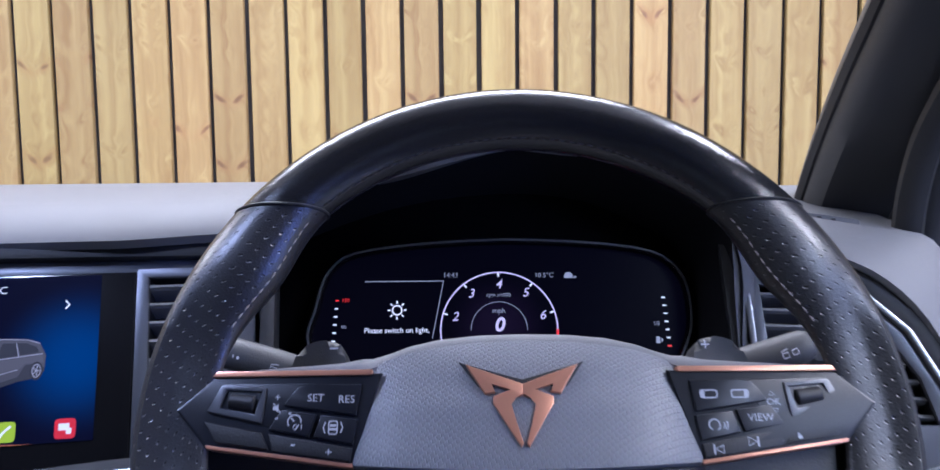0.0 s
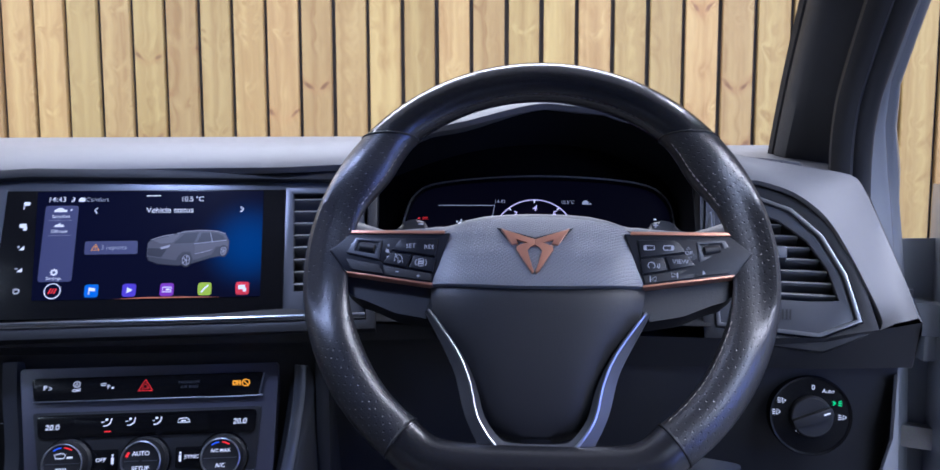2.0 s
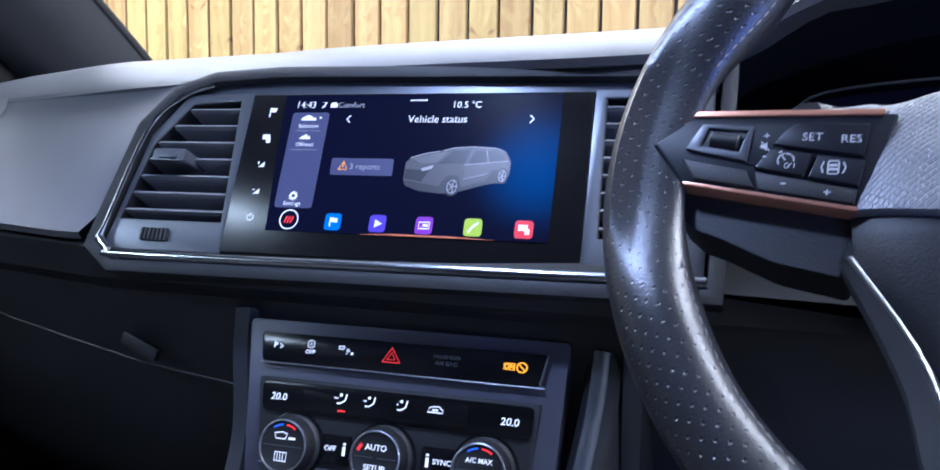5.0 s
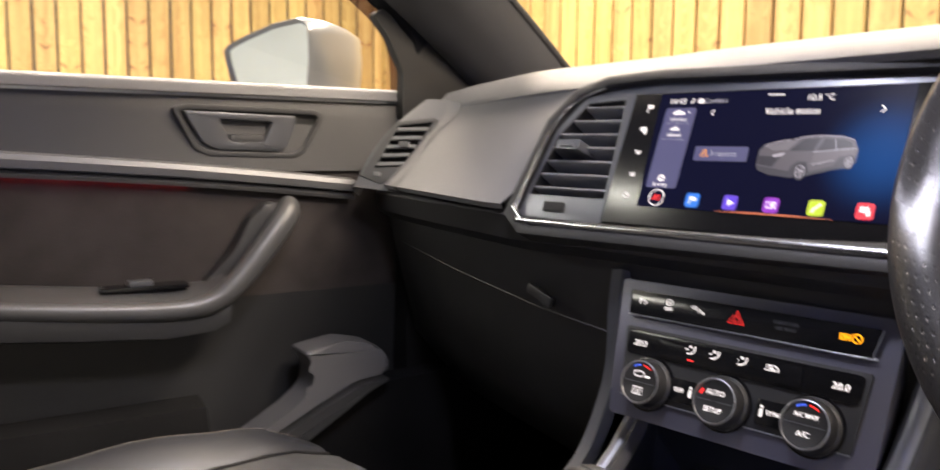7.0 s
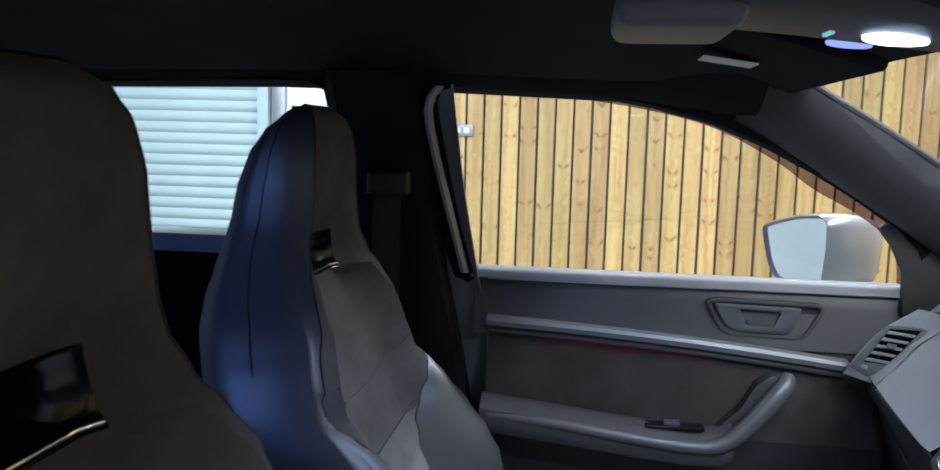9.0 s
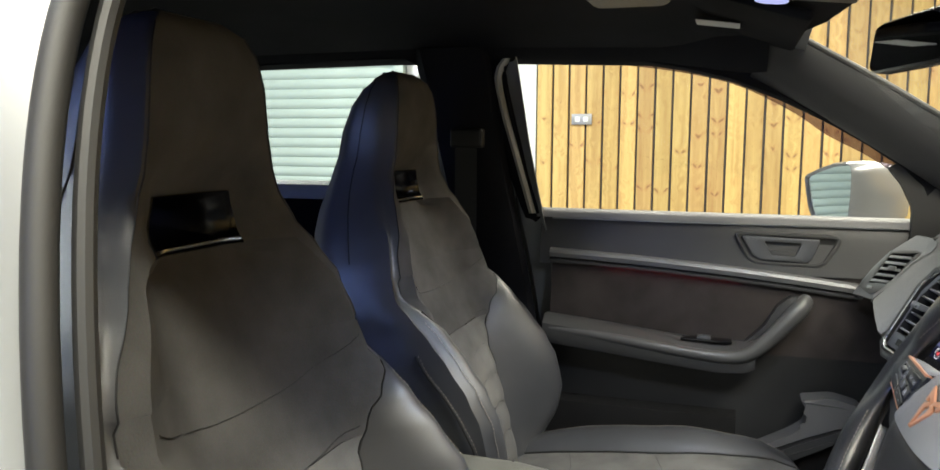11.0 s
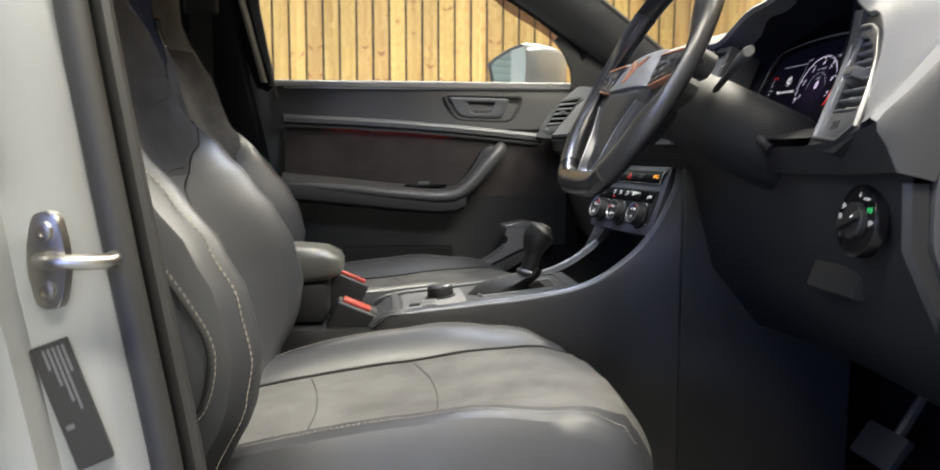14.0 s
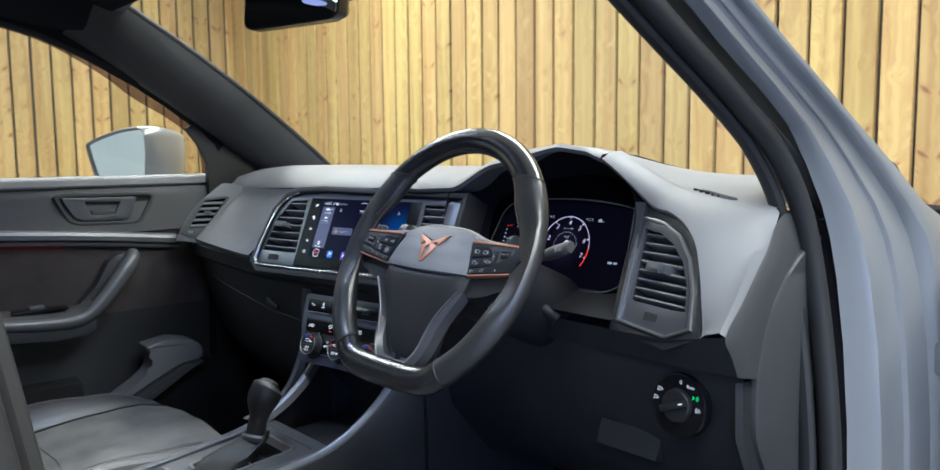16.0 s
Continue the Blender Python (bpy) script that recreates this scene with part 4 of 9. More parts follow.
part("end_cap", loft([[(0.372, p.y + 0.001, p.z), (0.3795, p.y + 0.002, p.z), (0.3815, p.y + 0.006, p.z), (0.378, (p.y + 0.9) / 2, p.z), (0.366, 0.92, p.z)] for p in CAP]), M_DOOR, dash, "grey plastic end cap")
part("end_strip", loft([[(0.370, y - 0.026, z), (0.376, y - 0.020, z), (0.376, y - 0.002, z), (0.368, y, z)] for y, z in ((0.574, 0.926), (0.577, 0.86), (0.604, 0.806), (0.64, 0.74), (0.68, 0.66))]), M_DARK, dash, "narrow dark strip below the end skin")
part("lower_crease", loft([[(0.377, 0.513, 0.985), (0.345, 0.515, 0.978), (0.295, 0.520, 0.968), (0.20, 0.536, 0.962), (0.0, 0.556, 0.960)], [(0.380, 0.535, 0.937), (0.345, 0.538, 0.935), (0.295, 0.542, 0.932), (0.20, 0.555, 0.929), (0.0, 0.568, 0.926)]]), M_DARK, dash, "dark lower edge")

# ---------------------------------------------------------------- steering wheel
WH = fr((0.024, 0.39, 1.052), 0, 28)
wheel = thing("steering_wheel", (0.024, 0.39, 1.052), "black leather flat-bottomed sports steering wheel with copper trims", "steering wheel")


RIM, TUBE, SEAM = 0.1695, 0.0178, 0.112


def swell(a):
    """How far the grip swells inwards for the thumbs, at an angle from the horizontal."""
    return 0.0078 * math.exp(-((a - 31) / 11) ** 2) + 0.0015 * math.exp(-((a + 25) / 14) ** 2)


def rim_ring(a, b, grip=True):
    """A point of the rim's skin: a is the angle from the horizontal, b goes round the tube."""
    c = math.cos(radians(b))
    return RIM + (TUBE if c > 0 or not grip else TUBE + swell(a)) * c


def seam_angle(b, grip=True):
    """Where the level cut between smooth and pricked leather meets the tube at b."""
    a = 42.0
    for _ in range(6):
        a = math.degrees(math.asin(SEAM / rim_ring(a, b, grip)))
    return a


def rim_skin(s, grip, k=44):
    rows = []
    for i in range(k + 1):
        row = []
        for j in range(24):
            b = -90 + 15 * j
            a0 = seam_angle(b, grip)
            a = a0 + ((-54 if grip else 180 - a0) - a0) * i / k
            R = rim_ring(a, b, grip)
            # the leather lies flatter round the spoke's tip
            cut = smooth01(a, -26, -4) * (1 - smooth01(a, 10, 32)) * (1 - smooth01(math.cos(radians(b)), 0.1, 0.95)) if grip and b > 0 else 0.0
            row.append(Vector((s * R * math.cos(radians(a)), R * math.sin(radians(a)), TUBE * 0.86 * math.sin(radians(b)) * (1 - 0.66 * cut))))
        rows.append(row)
    return loft(rows, True, True, True)


part("rim_top", rim_skin(1, False), M_RIMTOP, wheel, "smooth black leather top of the rim", WH)
low = spline([(s_ * RIM * math.cos(radians(54)), -RIM * math.sin(radians(54)), 0) if abs(s_) == 1 else (s_, v_, 0) for s_, v_ in ((1, 0), (0.086, -0.1485), (0.070, -0.1545), (0.04, -0.1572), (0, -0.1578), (-0.04, -0.1572), (-0.070, -0.1545), (-0.086, -0.1485), (-1, 0))], 5)
part("rim_base", tube(low, TUBE, 20, flat=0.86, up=(0, 0, 1), uv=True), M_RIMTOP, wheel, "smooth black leather base of the rim", WH)
for s in (-1, 1):
    part("rim_grip", rim_skin(s, True), M_GRIP, wheel, "pricked black leather grip", WH)
    part("seam_line", tube([Vector((s * rim_ring(seam_angle(b), b) * math.cos(radians(seam_angle(b))), SEAM + 0.0003, TUBE * 0.88 * math.sin(radians(b)))) for b in range(0, 360, 15)], 0.0009, 6, True), M_BLACK, wheel, "", WH)
    part("seam_line", tube([Vector((s * (RIM + 0.0181 * math.cos(b)) * math.cos(radians(54)), -(RIM + 0.0181 * math.cos(b)) * math.sin(radians(54)), 0.0157 * math.sin(b))) for b in [k * math.pi / 10 for k in range(20)]], 0.0009, 6, True), M_BLACK, wheel, "", WH)

# airbag cover: upper half in relief, lower half plain
PAD_TOP = [(0.0, 0.0435), (0.020, 0.0428), (0.035, 0.0412), (0.050, 0.0388), (0.064, 0.0355), (0.074, 0.0318), (0.0815, 0.0255)]


def pad_n(u, v):
    """How far the relief stands out towards the driver."""
    n = curve1(-v, [(-0.050, -0.0080), (-0.0435, -0.0035), (-0.036, 0.0005), (-0.026, 0.0040), (-0.004, 0.0095), (0.0174, 0.0128)])
    return n - 0.011 * min(1.0, abs(u) / 0.084) ** 4


rows = []
for i in range(15):
    f = i / 14
    row = []
    for k in range(-14, 15):
        e = abs(k) / 14
        top_u, top_v = 0.0810 * e, curve1(0.0810 * e, PAD_TOP)
        low_u, low_v = 0.0838 * e, -0.0215 + 0.0040 * e ** 2.2
        u = top_u + (low_u - top_u) * f ** (0.80)
        v = top_v + (low_v - top_v) * f
        row.append(Vector((math.copysign(u, k), v, pad_n(u, v))))
    rows.append(row)
rows.append([p + Vector((0, -0.0012, -0.0050)) for p in rows[-1]])
rows.insert(0, [p + Vector((0, 0.0008, -0.0040)) for p in rows[0]])
part("pad_top", loft([[r[0] + Vector((math.copysign(0.0008, r[0].x), 0, -0.014))] + r + [r[-1] + Vector((math.copysign(0.0008, r[-1].x), 0, -0.014))] for r in rows]), M_PAD, wheel, "dark grey airbag cover with moulded weave relief, reflected light in its colour", WH)
rows = []
for v, w, n in ((-0.0175, 0.0845, 0.0070), (-0.0200, 0.0842, 0.0090), (-0.028, 0.0830, 0.0095), (-0.038, 0.0812, 0.0090), (-0.0526, 0.0744, 0.0075), (-0.066, 0.0645, 0.0055), (-0.079, 0.0561, 0.0035), (-0.094, 0.0510, 0.0005), (-0.109, 0.0475, -0.0030), (-0.119, 0.0420, -0.0060), (-0.127, 0.0330, -0.0095), (-0.1316, 0.0190, -0.0120), (-0.1322, 0.0120, -0.0200)):
    rows.append([Vector((k * w, v - 0.0038 * (1 - abs(k) ** 2.2) * smooth01(v, -0.05, -0.02), n - 0.012 * abs(k) ** 5)) for k in [i / 10 - 1 for i in range(21)]])
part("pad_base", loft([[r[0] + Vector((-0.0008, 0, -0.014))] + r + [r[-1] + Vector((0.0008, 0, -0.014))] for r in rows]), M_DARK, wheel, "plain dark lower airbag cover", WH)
part("hub_back", moved(lathe([(0, -0.06), (0.045, -0.06), (0.06, -0.03), (0.05, -0.016), (0, -0.014)], 28), Matrix.Translation((0, -0.03, 0)) @ Matrix.Diagonal((1.05, 0.9, 1, 1))), M_BLACK, wheel, "", WH)

# smooth shoulder that runs over the top of the cover and out along both spokes
BROW = [(0.0, 0.0495), (0.020, 0.0490), (0.040, 0.0470), (0.056, 0.0435), (0.068, 0.0395), (0.078, 0.0362), (0.093, 0.0337), (0.111, 0.0322), (0.143, 0.0296), (0.152, 0.0270)]
rows = []
for k in range(-40, 41):
    u = 0.152 * k / 40
    e = abs(u)
    top = curve1(e, BROW)
    foot = curve1(e, PAD_TOP) - 0.001 if e < 0.0775 else 0.0262
    foot = min(foot, top - 0.0008)
    n0 = pad_n(u, foot) - 0.0015 if e < 0.0775 else 0.0005
    n0 += (0.0010 - n0) * smooth01(e, 0.068, 0.084)
    d = top - foot
    rows.append([Vector((u, foot, n0 - 0.012)), Vector((u, foot, n0)), Vector((u, foot + 0.45 * d, n0 - 0.0010)), Vector((u, foot + 0.80 * d, n0 - 0.0040)), Vector((u, top, n0 - 0.0095)), Vector((u, top - 0.0004, n0 - 0.018)), Vector((u, top - 0.005, n0 - 0.030))])
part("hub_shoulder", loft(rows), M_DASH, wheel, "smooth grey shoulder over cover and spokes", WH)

# side spokes with their switches
for s in (-1, 1):
    S = lambda *pts: [(s * u, v) for u, v in pts]
    tip = slab(S((0.070, 0.0265), (0.1505, 0.0255), (0.1664, 0.0082), (0.1525, -0.0088), (0.082, -0.0185)), -0.018, 0.0026, 0.0018)
    for q in tip.verts:
        q.co.z += 0.0055 * smooth01(abs(q.co.x), 0.150, 0.1655)
    part("spoke", tip, M_KEY, wheel, "black spoke panel", WH)
    part("copper_strip", slab(S((0.0745, 0.0279), (0.1500, 0.0275), (0.1522, 0.0248), (0.0745, 0.0252)), -0.006, 0.0038, 0.0004), M_COPPER, wheel, "thin copper strip", WH)
    part("copper_strip", slab(S((0.082, -0.0168), (0.1523, -0.0074), (0.1515, -0.0092), (0.082, -0.0188)), -0.006, 0.0034, 0.0004), M_COPPER, wheel, "thin copper strip", WH)
    part("spoke_underside", slab(rounded(S((0.078, -0.0140), (0.156, -0.0050), (0.1560, -0.0180), (0.1450, -0.0268), (0.1354, -0.0295), (0.1125, -0.0390), (0.084, -0.0440)), 0.003), -0.034, -0.0060, 0.004, 3), M_BLACK, wheel, "black web under the spoke", WH)
    well = S((0.1025, 0.0212), (0.1469, 0.0214), (0.1545, 0.0085), (0.1500, 0.0062), (0.1172, -0.0005), (0.1105, 0.0105))
    part("switch_well", slab(well, 0.0020, 0.0031, 0.0005), M_KEY, wheel, "satin dark switch field", WH)
    part("roller_recess", rim_of(S((0.1250, 0.0192), (0.1470, 0.0205), (0.1530, 0.0080), (0.1262, 0.0022)), S((0.1272, 0.0172), (0.1440, 0.0184), (0.1468, 0.0098), (0.1300, 0.0066)), 0.0024, 0.0044, 0.0006), M_SPOKE, wheel, "satin grey frame of the roller", WH)
    roll = moved(tube([(-0.0062, 0, 0), (-0.0056, 0, 0), (0.0056, 0, 0), (0.0062, 0, 0)], lambda t: 0.0040 if 0.1 < t < 0.9 else 0.0034, 20), Matrix.Translation((s * 0.1366, 0.0126, 0.0022)) @ pose(0, 0, 0, 0, 0, s * 7))
    part("roller", roll, M_BLACK, wheel, "ribbed black roller", WH)
    k1 = S((0.0790, 0.0210), (0.1045, 0.0210), (0.1092, 0.0205), (0.1130, 0.0165), (0.1168, 0.0102), (0.0810, 0.0052))
    k2 = S((0.0999, 0.0065), (0.1173, 0.0090), (0.1234, -0.0010), (0.1030, -0.0046))
    k3 = S((0.0800, 0.0040), (0.0985, 0.0063), (0.1018, -0.0048), (0.0820, -0.0084))
    k4 = S((0.0820, -0.0094), (0.1232, -0.0022), (0.1205, -0.0112), (0.0830, -0.0164))
    k5 = S((0.1546, 0.0038), (0.1258, -0.0018), (0.1213, -0.0106), (0.1475, -0.0068))
    for q in (k1, k2, k3, k4, k5):
        part("key", slab(inset(q, 0.0004), 0.0018, 0.0043, 0.0006), M_BLACK if q in (k4, k5) else M_KEY, wheel, "", WH, sharp=radians(25))
    z = 0.0047
    T = (lambda t, u, v, h=0.0052: part("key_text", text(t, h, u, v, z), L_SOFT, wheel, "white lettering", WH, fix=False))
    sign = (lambda *bms: part("key_symbol", join(*bms), L_SOFT, wheel, "white symbol", WH, fix=False))
    if s < 0:
        T("SET", -0.1010, 0.0138), T("RES", -0.0862, 0.0130)
        sign(stroke([(-0.1105 + 0.0032 * math.cos(a), 0.0028 + 0.0032 * math.sin(a)) for a in [k * 0.5 - 0.2 for k in range(9)]], 0.0006, z), stroke([(-0.1105, 0.0028), (-0.1122, 0.0046)], 0.0006, z), stroke([(-0.1095, -0.0008), (-0.1082, 0.0014)], 0.0005, z), flat(rect(-0.1136, 0.0062, -0.1122, 0.0070), z), stroke(ellipse(-0.1100, 0.0002, 0.0008, 0.0012, 10), 0.0004, z, True), stroke([(-0.1070, -0.0008), (-0.1070, 0.0014)], 0.0005, z))
        sign(flat(rect(-0.0938, -0.0016, -0.0902, -0.0004), z), flat(rect(-0.0935, 0.0002, -0.0905, 0.0014), z), stroke(rounded(rect(-0.0940, -0.0032, -0.0900, 0.0028), 0.0010), 0.0006, z, True), stroke([(-0.0956, -0.0028), (-0.0966, -0.0002), (-0.0956, 0.0024)], 0.0006, z), stroke([(-0.0884, -0.0028), (-0.0874, -0.0002), (-0.0884, 0.0024)], 0.0006, z))
        T("-", -0.1105, -0.0075, 0.008), T("+", -0.0935, -0.0118, 0.006)
        T("+", -0.1192, 0.0142, 0.005), T("-", -0.1192, 0.0048, 0.006)
        sign(flat([(-0.1212, 0.0084), (-0.1200, 0.0084), (-0.1186, 0.0072), (-0.1186, 0.0112), (-0.1200, 0.0100), (-0.1212, 0.0100)], z), stroke([(-0.1212, 0.0116), (-0.1174, 0.0070)], 0.0005, z))
    else:
        for u, g in ((0.0880, -1), (0.1030, 1)):
            sign(stroke(rounded(rect(u - 0.0040, 0.0120, u + 0.0040, 0.0156), 0.0012), 0.0007, z, True), flat(rect(u + g * 0.0028 - 0.0008, 0.0122, u + g * 0.0028 + 0.0008, 0.0154), z))
        T("VIEW", 0.1115, 0.0022)
        sign(stroke([(0.0890 + 0.0026 * math.cos(a), -0.0008 + 0.0026 * math.sin(a)) for a in [k * 0.5 + 0.2 for k in range(9)]], 0.0007, z), stroke([(0.0902, -0.0032), (0.0915, -0.0026), (0.0918, -0.0006)], 0.0006, z), stroke([(0.0932, -0.0026), (0.0940, -0.0012), (0.0936, 0.0002)], 0.0006, z), stroke([(0.0944, -0.0032), (0.0955, -0.0012), (0.0950, 0.0008)], 0.0006, z))
        T("OK", 0.1186, 0.0096, 0.0046)
        sign(stroke([(0.1168, 0.0128), (0.1196, 0.0128), (0.1182, 0.0148)], 0.0004, z, True), stroke([(0.1178, 0.0066), (0.1204, 0.0066), (0.1191, 0.0046)], 0.0004, z, True))
        for u, v, d in ((0.0900, -0.0122, -1), (0.1062, -0.0088, 1)):
            sign(stroke([(u - d * 0.0020, v - 0.0020), (u + d * 0.0018, v), (u - d * 0.0020, v + 0.0020)], 0.0006, z, True), flat(rect(u + d * 0.0024 - 0.0004, v - 0.0024, u + d * 0.0024 + 0.0004, v + 0.0024), z))
        sign(stroke([(0.1287, -0.0072), (0.1282, -0.0050), (0.1296, -0.0026), (0.1316, -0.0018)], 0.0009, z), stroke([(0.1278, -0.0074), (0.1296, -0.0068)], 0.0014, z), stroke([(0.1306, -0.0028), (0.1324, -0.0014)], 0.0014, z))
    # shift paddle behind the spoke
    pd = S((0.092, 0.015), (0.118, 0.018), (0.1225, 0.034), (0.1185, 0.0462), (0.1100, 0.0512), (0.0985, 0.0520), (0.0930, 0.0462))
    paddle = part("shift_paddle", slab(rounded(pd, 0.006), -0.050, -0.029, 0.004, 3), M_DOOR, wheel, "dark grey satin shift paddle", WH)
    part("paddle_mark", join(stroke([(s * 0.0970, 0.0470), (s * 0.1015, 0.0470)], 0.0008, -0.0286), *([stroke([(s * 0.09925, 0.0448), (s * 0.09925, 0.0492)], 0.0008, -0.0286)] if s > 0 else [])), L_SOFT, paddle, "white plus or minus mark", WH, fix=False)

# emblem: an abstract copper delta
EM = WH @ Matrix.Translation((-0.0015, 0.0078, 0.0080)) @ pose(0, 0, 0, -11, 0, 0)
for s in (1, -1):
    wing = [(s * u, v) for u, v in ((0.0, 0.0111), (0.0272, 0.0213), (0.0181, 0.0062), (0.0132, 0.0071), (0.0156, 0.0118), (0.0049, 0.0081), (0.0143, 0.0048), (0.0144, 0.0014), (0.0019, -0.0197), (0.0007, -0.0182), (0.0062, 0.0006), (0.0034, 0.0046), (0.0, 0.0054))]
    part("emblem", slab(wing, -0.004, 0.0022, 0.0004), M_COPPER, wheel, "copper delta emblem", EM, sharp=radians(20))
part("emblem_ground", slab([(0, -0.0225), (-0.0305, 0.0238), (0.0, 0.0136), (0.0305, 0.0238)], -0.006, -0.0002, 0.0005), M_BLACK, wheel, "", EM)
lit_mark = stroke([(-0.005, -0.0550), (-0.005, -0.0530), (0.002, -0.0530), (0.002, -0.0550), (-0.001, -0.0560)], 0.0006, 0.0080)
part("moulded_mark", lit_mark, M_DARK, wheel, "", WH, fix=False)

# lower v-shaped spoke
VO_ = [(0.0870, -0.0400), (0.0847, -0.0440), (0.0690, -0.0720), (0.0605, -0.0910), (0.0530, -0.1185), (0.0390, -0.1440), (0.0240, -0.1500), (0.0, -0.1505)]
RD = [(0.0835, -0.0405), (0.0803, -0.0440), (0.0594, -0.0728), (0.0492, -0.0960), (0.0429, -0.1210), (0.0300, -0.1400), (0.0200, -0.1456), (0.0, -0.1468)]
VI_ = [(0.0790, -0.0420), (0.0755, -0.0460), (0.0560, -0.0735), (0.0450, -0.0960), (0.0385, -0.1180), (0.0270, -0.1340), (0.0180, -0.1375), (0.0, -0.1380)]
VO_, RD, VI_ = [spline([(-u, v) for u, v in q] + q[-2::-1], 3) for q in (VO_, RD, VI_)]
dep = [0.001 - 0.004 * smooth01(-v, 0.04, 0.13) for _, v in RD]
bm = loft([[(u, v, d - 0.014) for (u, v), d in zip(VO_, dep)], [(u, v, d + 0.0005) for (u, v), d in zip(VO_, dep)], [(u, v, d + 0.0060) for (u, v), d in zip(RD, dep)], [(u, v, d - 0.002) for (u, v), d in zip(VI_, dep)], [(u, v, d - 0.016) for (u, v), d in zip(VI_, dep)]])
part("lower_spoke", bm, M_SPOKE, wheel, "satin dark grey v-shaped spoke", WH, sharp=radians(25))
part("spoke_edge", tube([(u, v, d + 0.0062) for (u, v), d in zip(RD, dep)], 0.0012, 8), M_SILV, wheel, "bright silver edge", WH)


def stitches(path, step, length, r):
    """A row of short threads along a line."""
    pts = [Vector(p) for p in path]
    bms = []
    acc = 0.0
    for a, b in zip(pts, pts[1:]):
        d = (b - a).length
        if d < 1e-9:
            continue
        t = (b - a) / d
        while acc < d:
            c = a + t * acc
            bms.append(tube([c - t * length / 2, c, c + t * length / 2], lambda s: r * (0.35 + 0.65 * math.sin(math.pi * s)), 5))
            acc += step
        acc -= d
    return join(*bms)


def rim_seam(s, a0, a1, grip):
    """The stitched seam along the inner side of the rim."""
    out = []
    for i in range(41):
        a = a0 + (a1 - a0) * i / 40
        R = rim_ring(min(a, 180 - a), 152, grip)
        out.append(Vector((s * R * math.cos(radians(a)), R * math.sin(radians(a)), TUBE * 0.87 * math.sin(radians(152)))))
    return out


for s in (1, -1):
    part("stitching", stitches(rim_seam(s, 43, 18, True), 0.0052, 0.0036, 0.0006), M_THREAD, wheel, "row of pale stitches", WH)
    part("stitching", stitches(rim_seam(s, -18, -52, True), 0.0052, 0.0036, 0.0006), M_THREAD, wheel, "row of pale stitches", WH)
part("stitching", stitches(rim_seam(1, 46, 134, False), 0.0052, 0.0036, 0.0005), M_DARK, wheel, "row of dark stitches", WH)

# ---------------------------------------------------------------- front seats
BACK = [  # height, middle, wing, half width, rear
    (0.53, -0.150, 0.000, 0.225, -0.29), (0.585, -0.163, 0.000, 0.250, -0.31), (0.62, -0.171, 0.022, 0.258, -0.325), (0.70, -0.192, 0.080, 0.271, -0.35), (0.747, -0.206, 0.102, 0.275, -0.365),
    (0.81, -0.226, 0.110, 0.275, -0.385), (0.865, -0.249, 0.105, 0.272, -0.405), (0.914, -0.272, 0.090, 0.267, -0.425), (0.956, -0.292, 0.074, 0.263, -0.445), (0.99, -0.306, 0.056, 0.263, -0.46),
    (1.02, -0.320, 0.040, 0.260, -0.475), (1.07, -0.340, 0.045, 0.248, -0.485), (1.12, -0.362, 0.055, 0.226, -0.498), (1.165, -0.390, 0.058, 0.198, -0.500), (1.20, -0.405, 0.052, 0.172, -0.496),
    (1.24, -0.402, 0.038, 0.150, -0.490), (1.27, -0.382, 0.018, 0.136, -0.484), (1.31, -0.368, 0.004, 0.127, -0.480), (1.36, -0.362, -0.002, 0.121, -0.464), (1.395, -0.364, -0.003, 0.111, -0.444),
    (1.42, -0.372, -0.003, 0.092, -0.420), (1.433, -0.387, 0.0, 0.064, -0.404)]


def back_at(z):
    return [curve1(z, [(b[0], b[i]) for b in BACK]) for i in (1, 2, 3, 4)]


def back_point(u, z):
    """Front of the backrest for |u| below 1; from 1 to 2 its side, round to the rear."""
    mid, wing, w, rear = back_at(z)
    a, s = min(1.0, abs(u)), max(0.0, abs(u) - 1.0)
    y = mid + wing * smooth01(a, 0.44, 0.84) - 0.026 * smooth01(a, 0.84, 1.0) ** 1.6
    if z < 1.05:
        y -= 0.008 * math.exp(-((a - seam_u(z)) / 0.04) ** 2)
    x = w * a * (1.0 - 0.035 * smooth01(a, 0.8, 1.0))
    if s:
        y += s * (rear - y)
        x = w * (0.965 + 0.035 * smooth01(s, 0.0, 0.22) - 0.16 * smooth01(s, 0.62, 1.0) ** 2)
    return Vector((math.copysign(x, u), y, z))


def seam_u(z):
    """Where the leather bolster meets the suede."""
    return curve1(z, [(0.53, 0.42), (0.70, 0.44), (0.85, 0.48), (0.90, 0.53), (0.94, 0.62), (0.97, 0.73), (0.995, 0.86), (1.02, 0.93), (1.10, 0.94), (1.16, 0.90), (1.25, 0.84), (1.43, 0.84)])


def span(a, b, n):
    return [a + (b - a) * i / n for i in range(n + 1)]


HOLE_Z, HOLE_X = (1.178, 1.238), 0.074


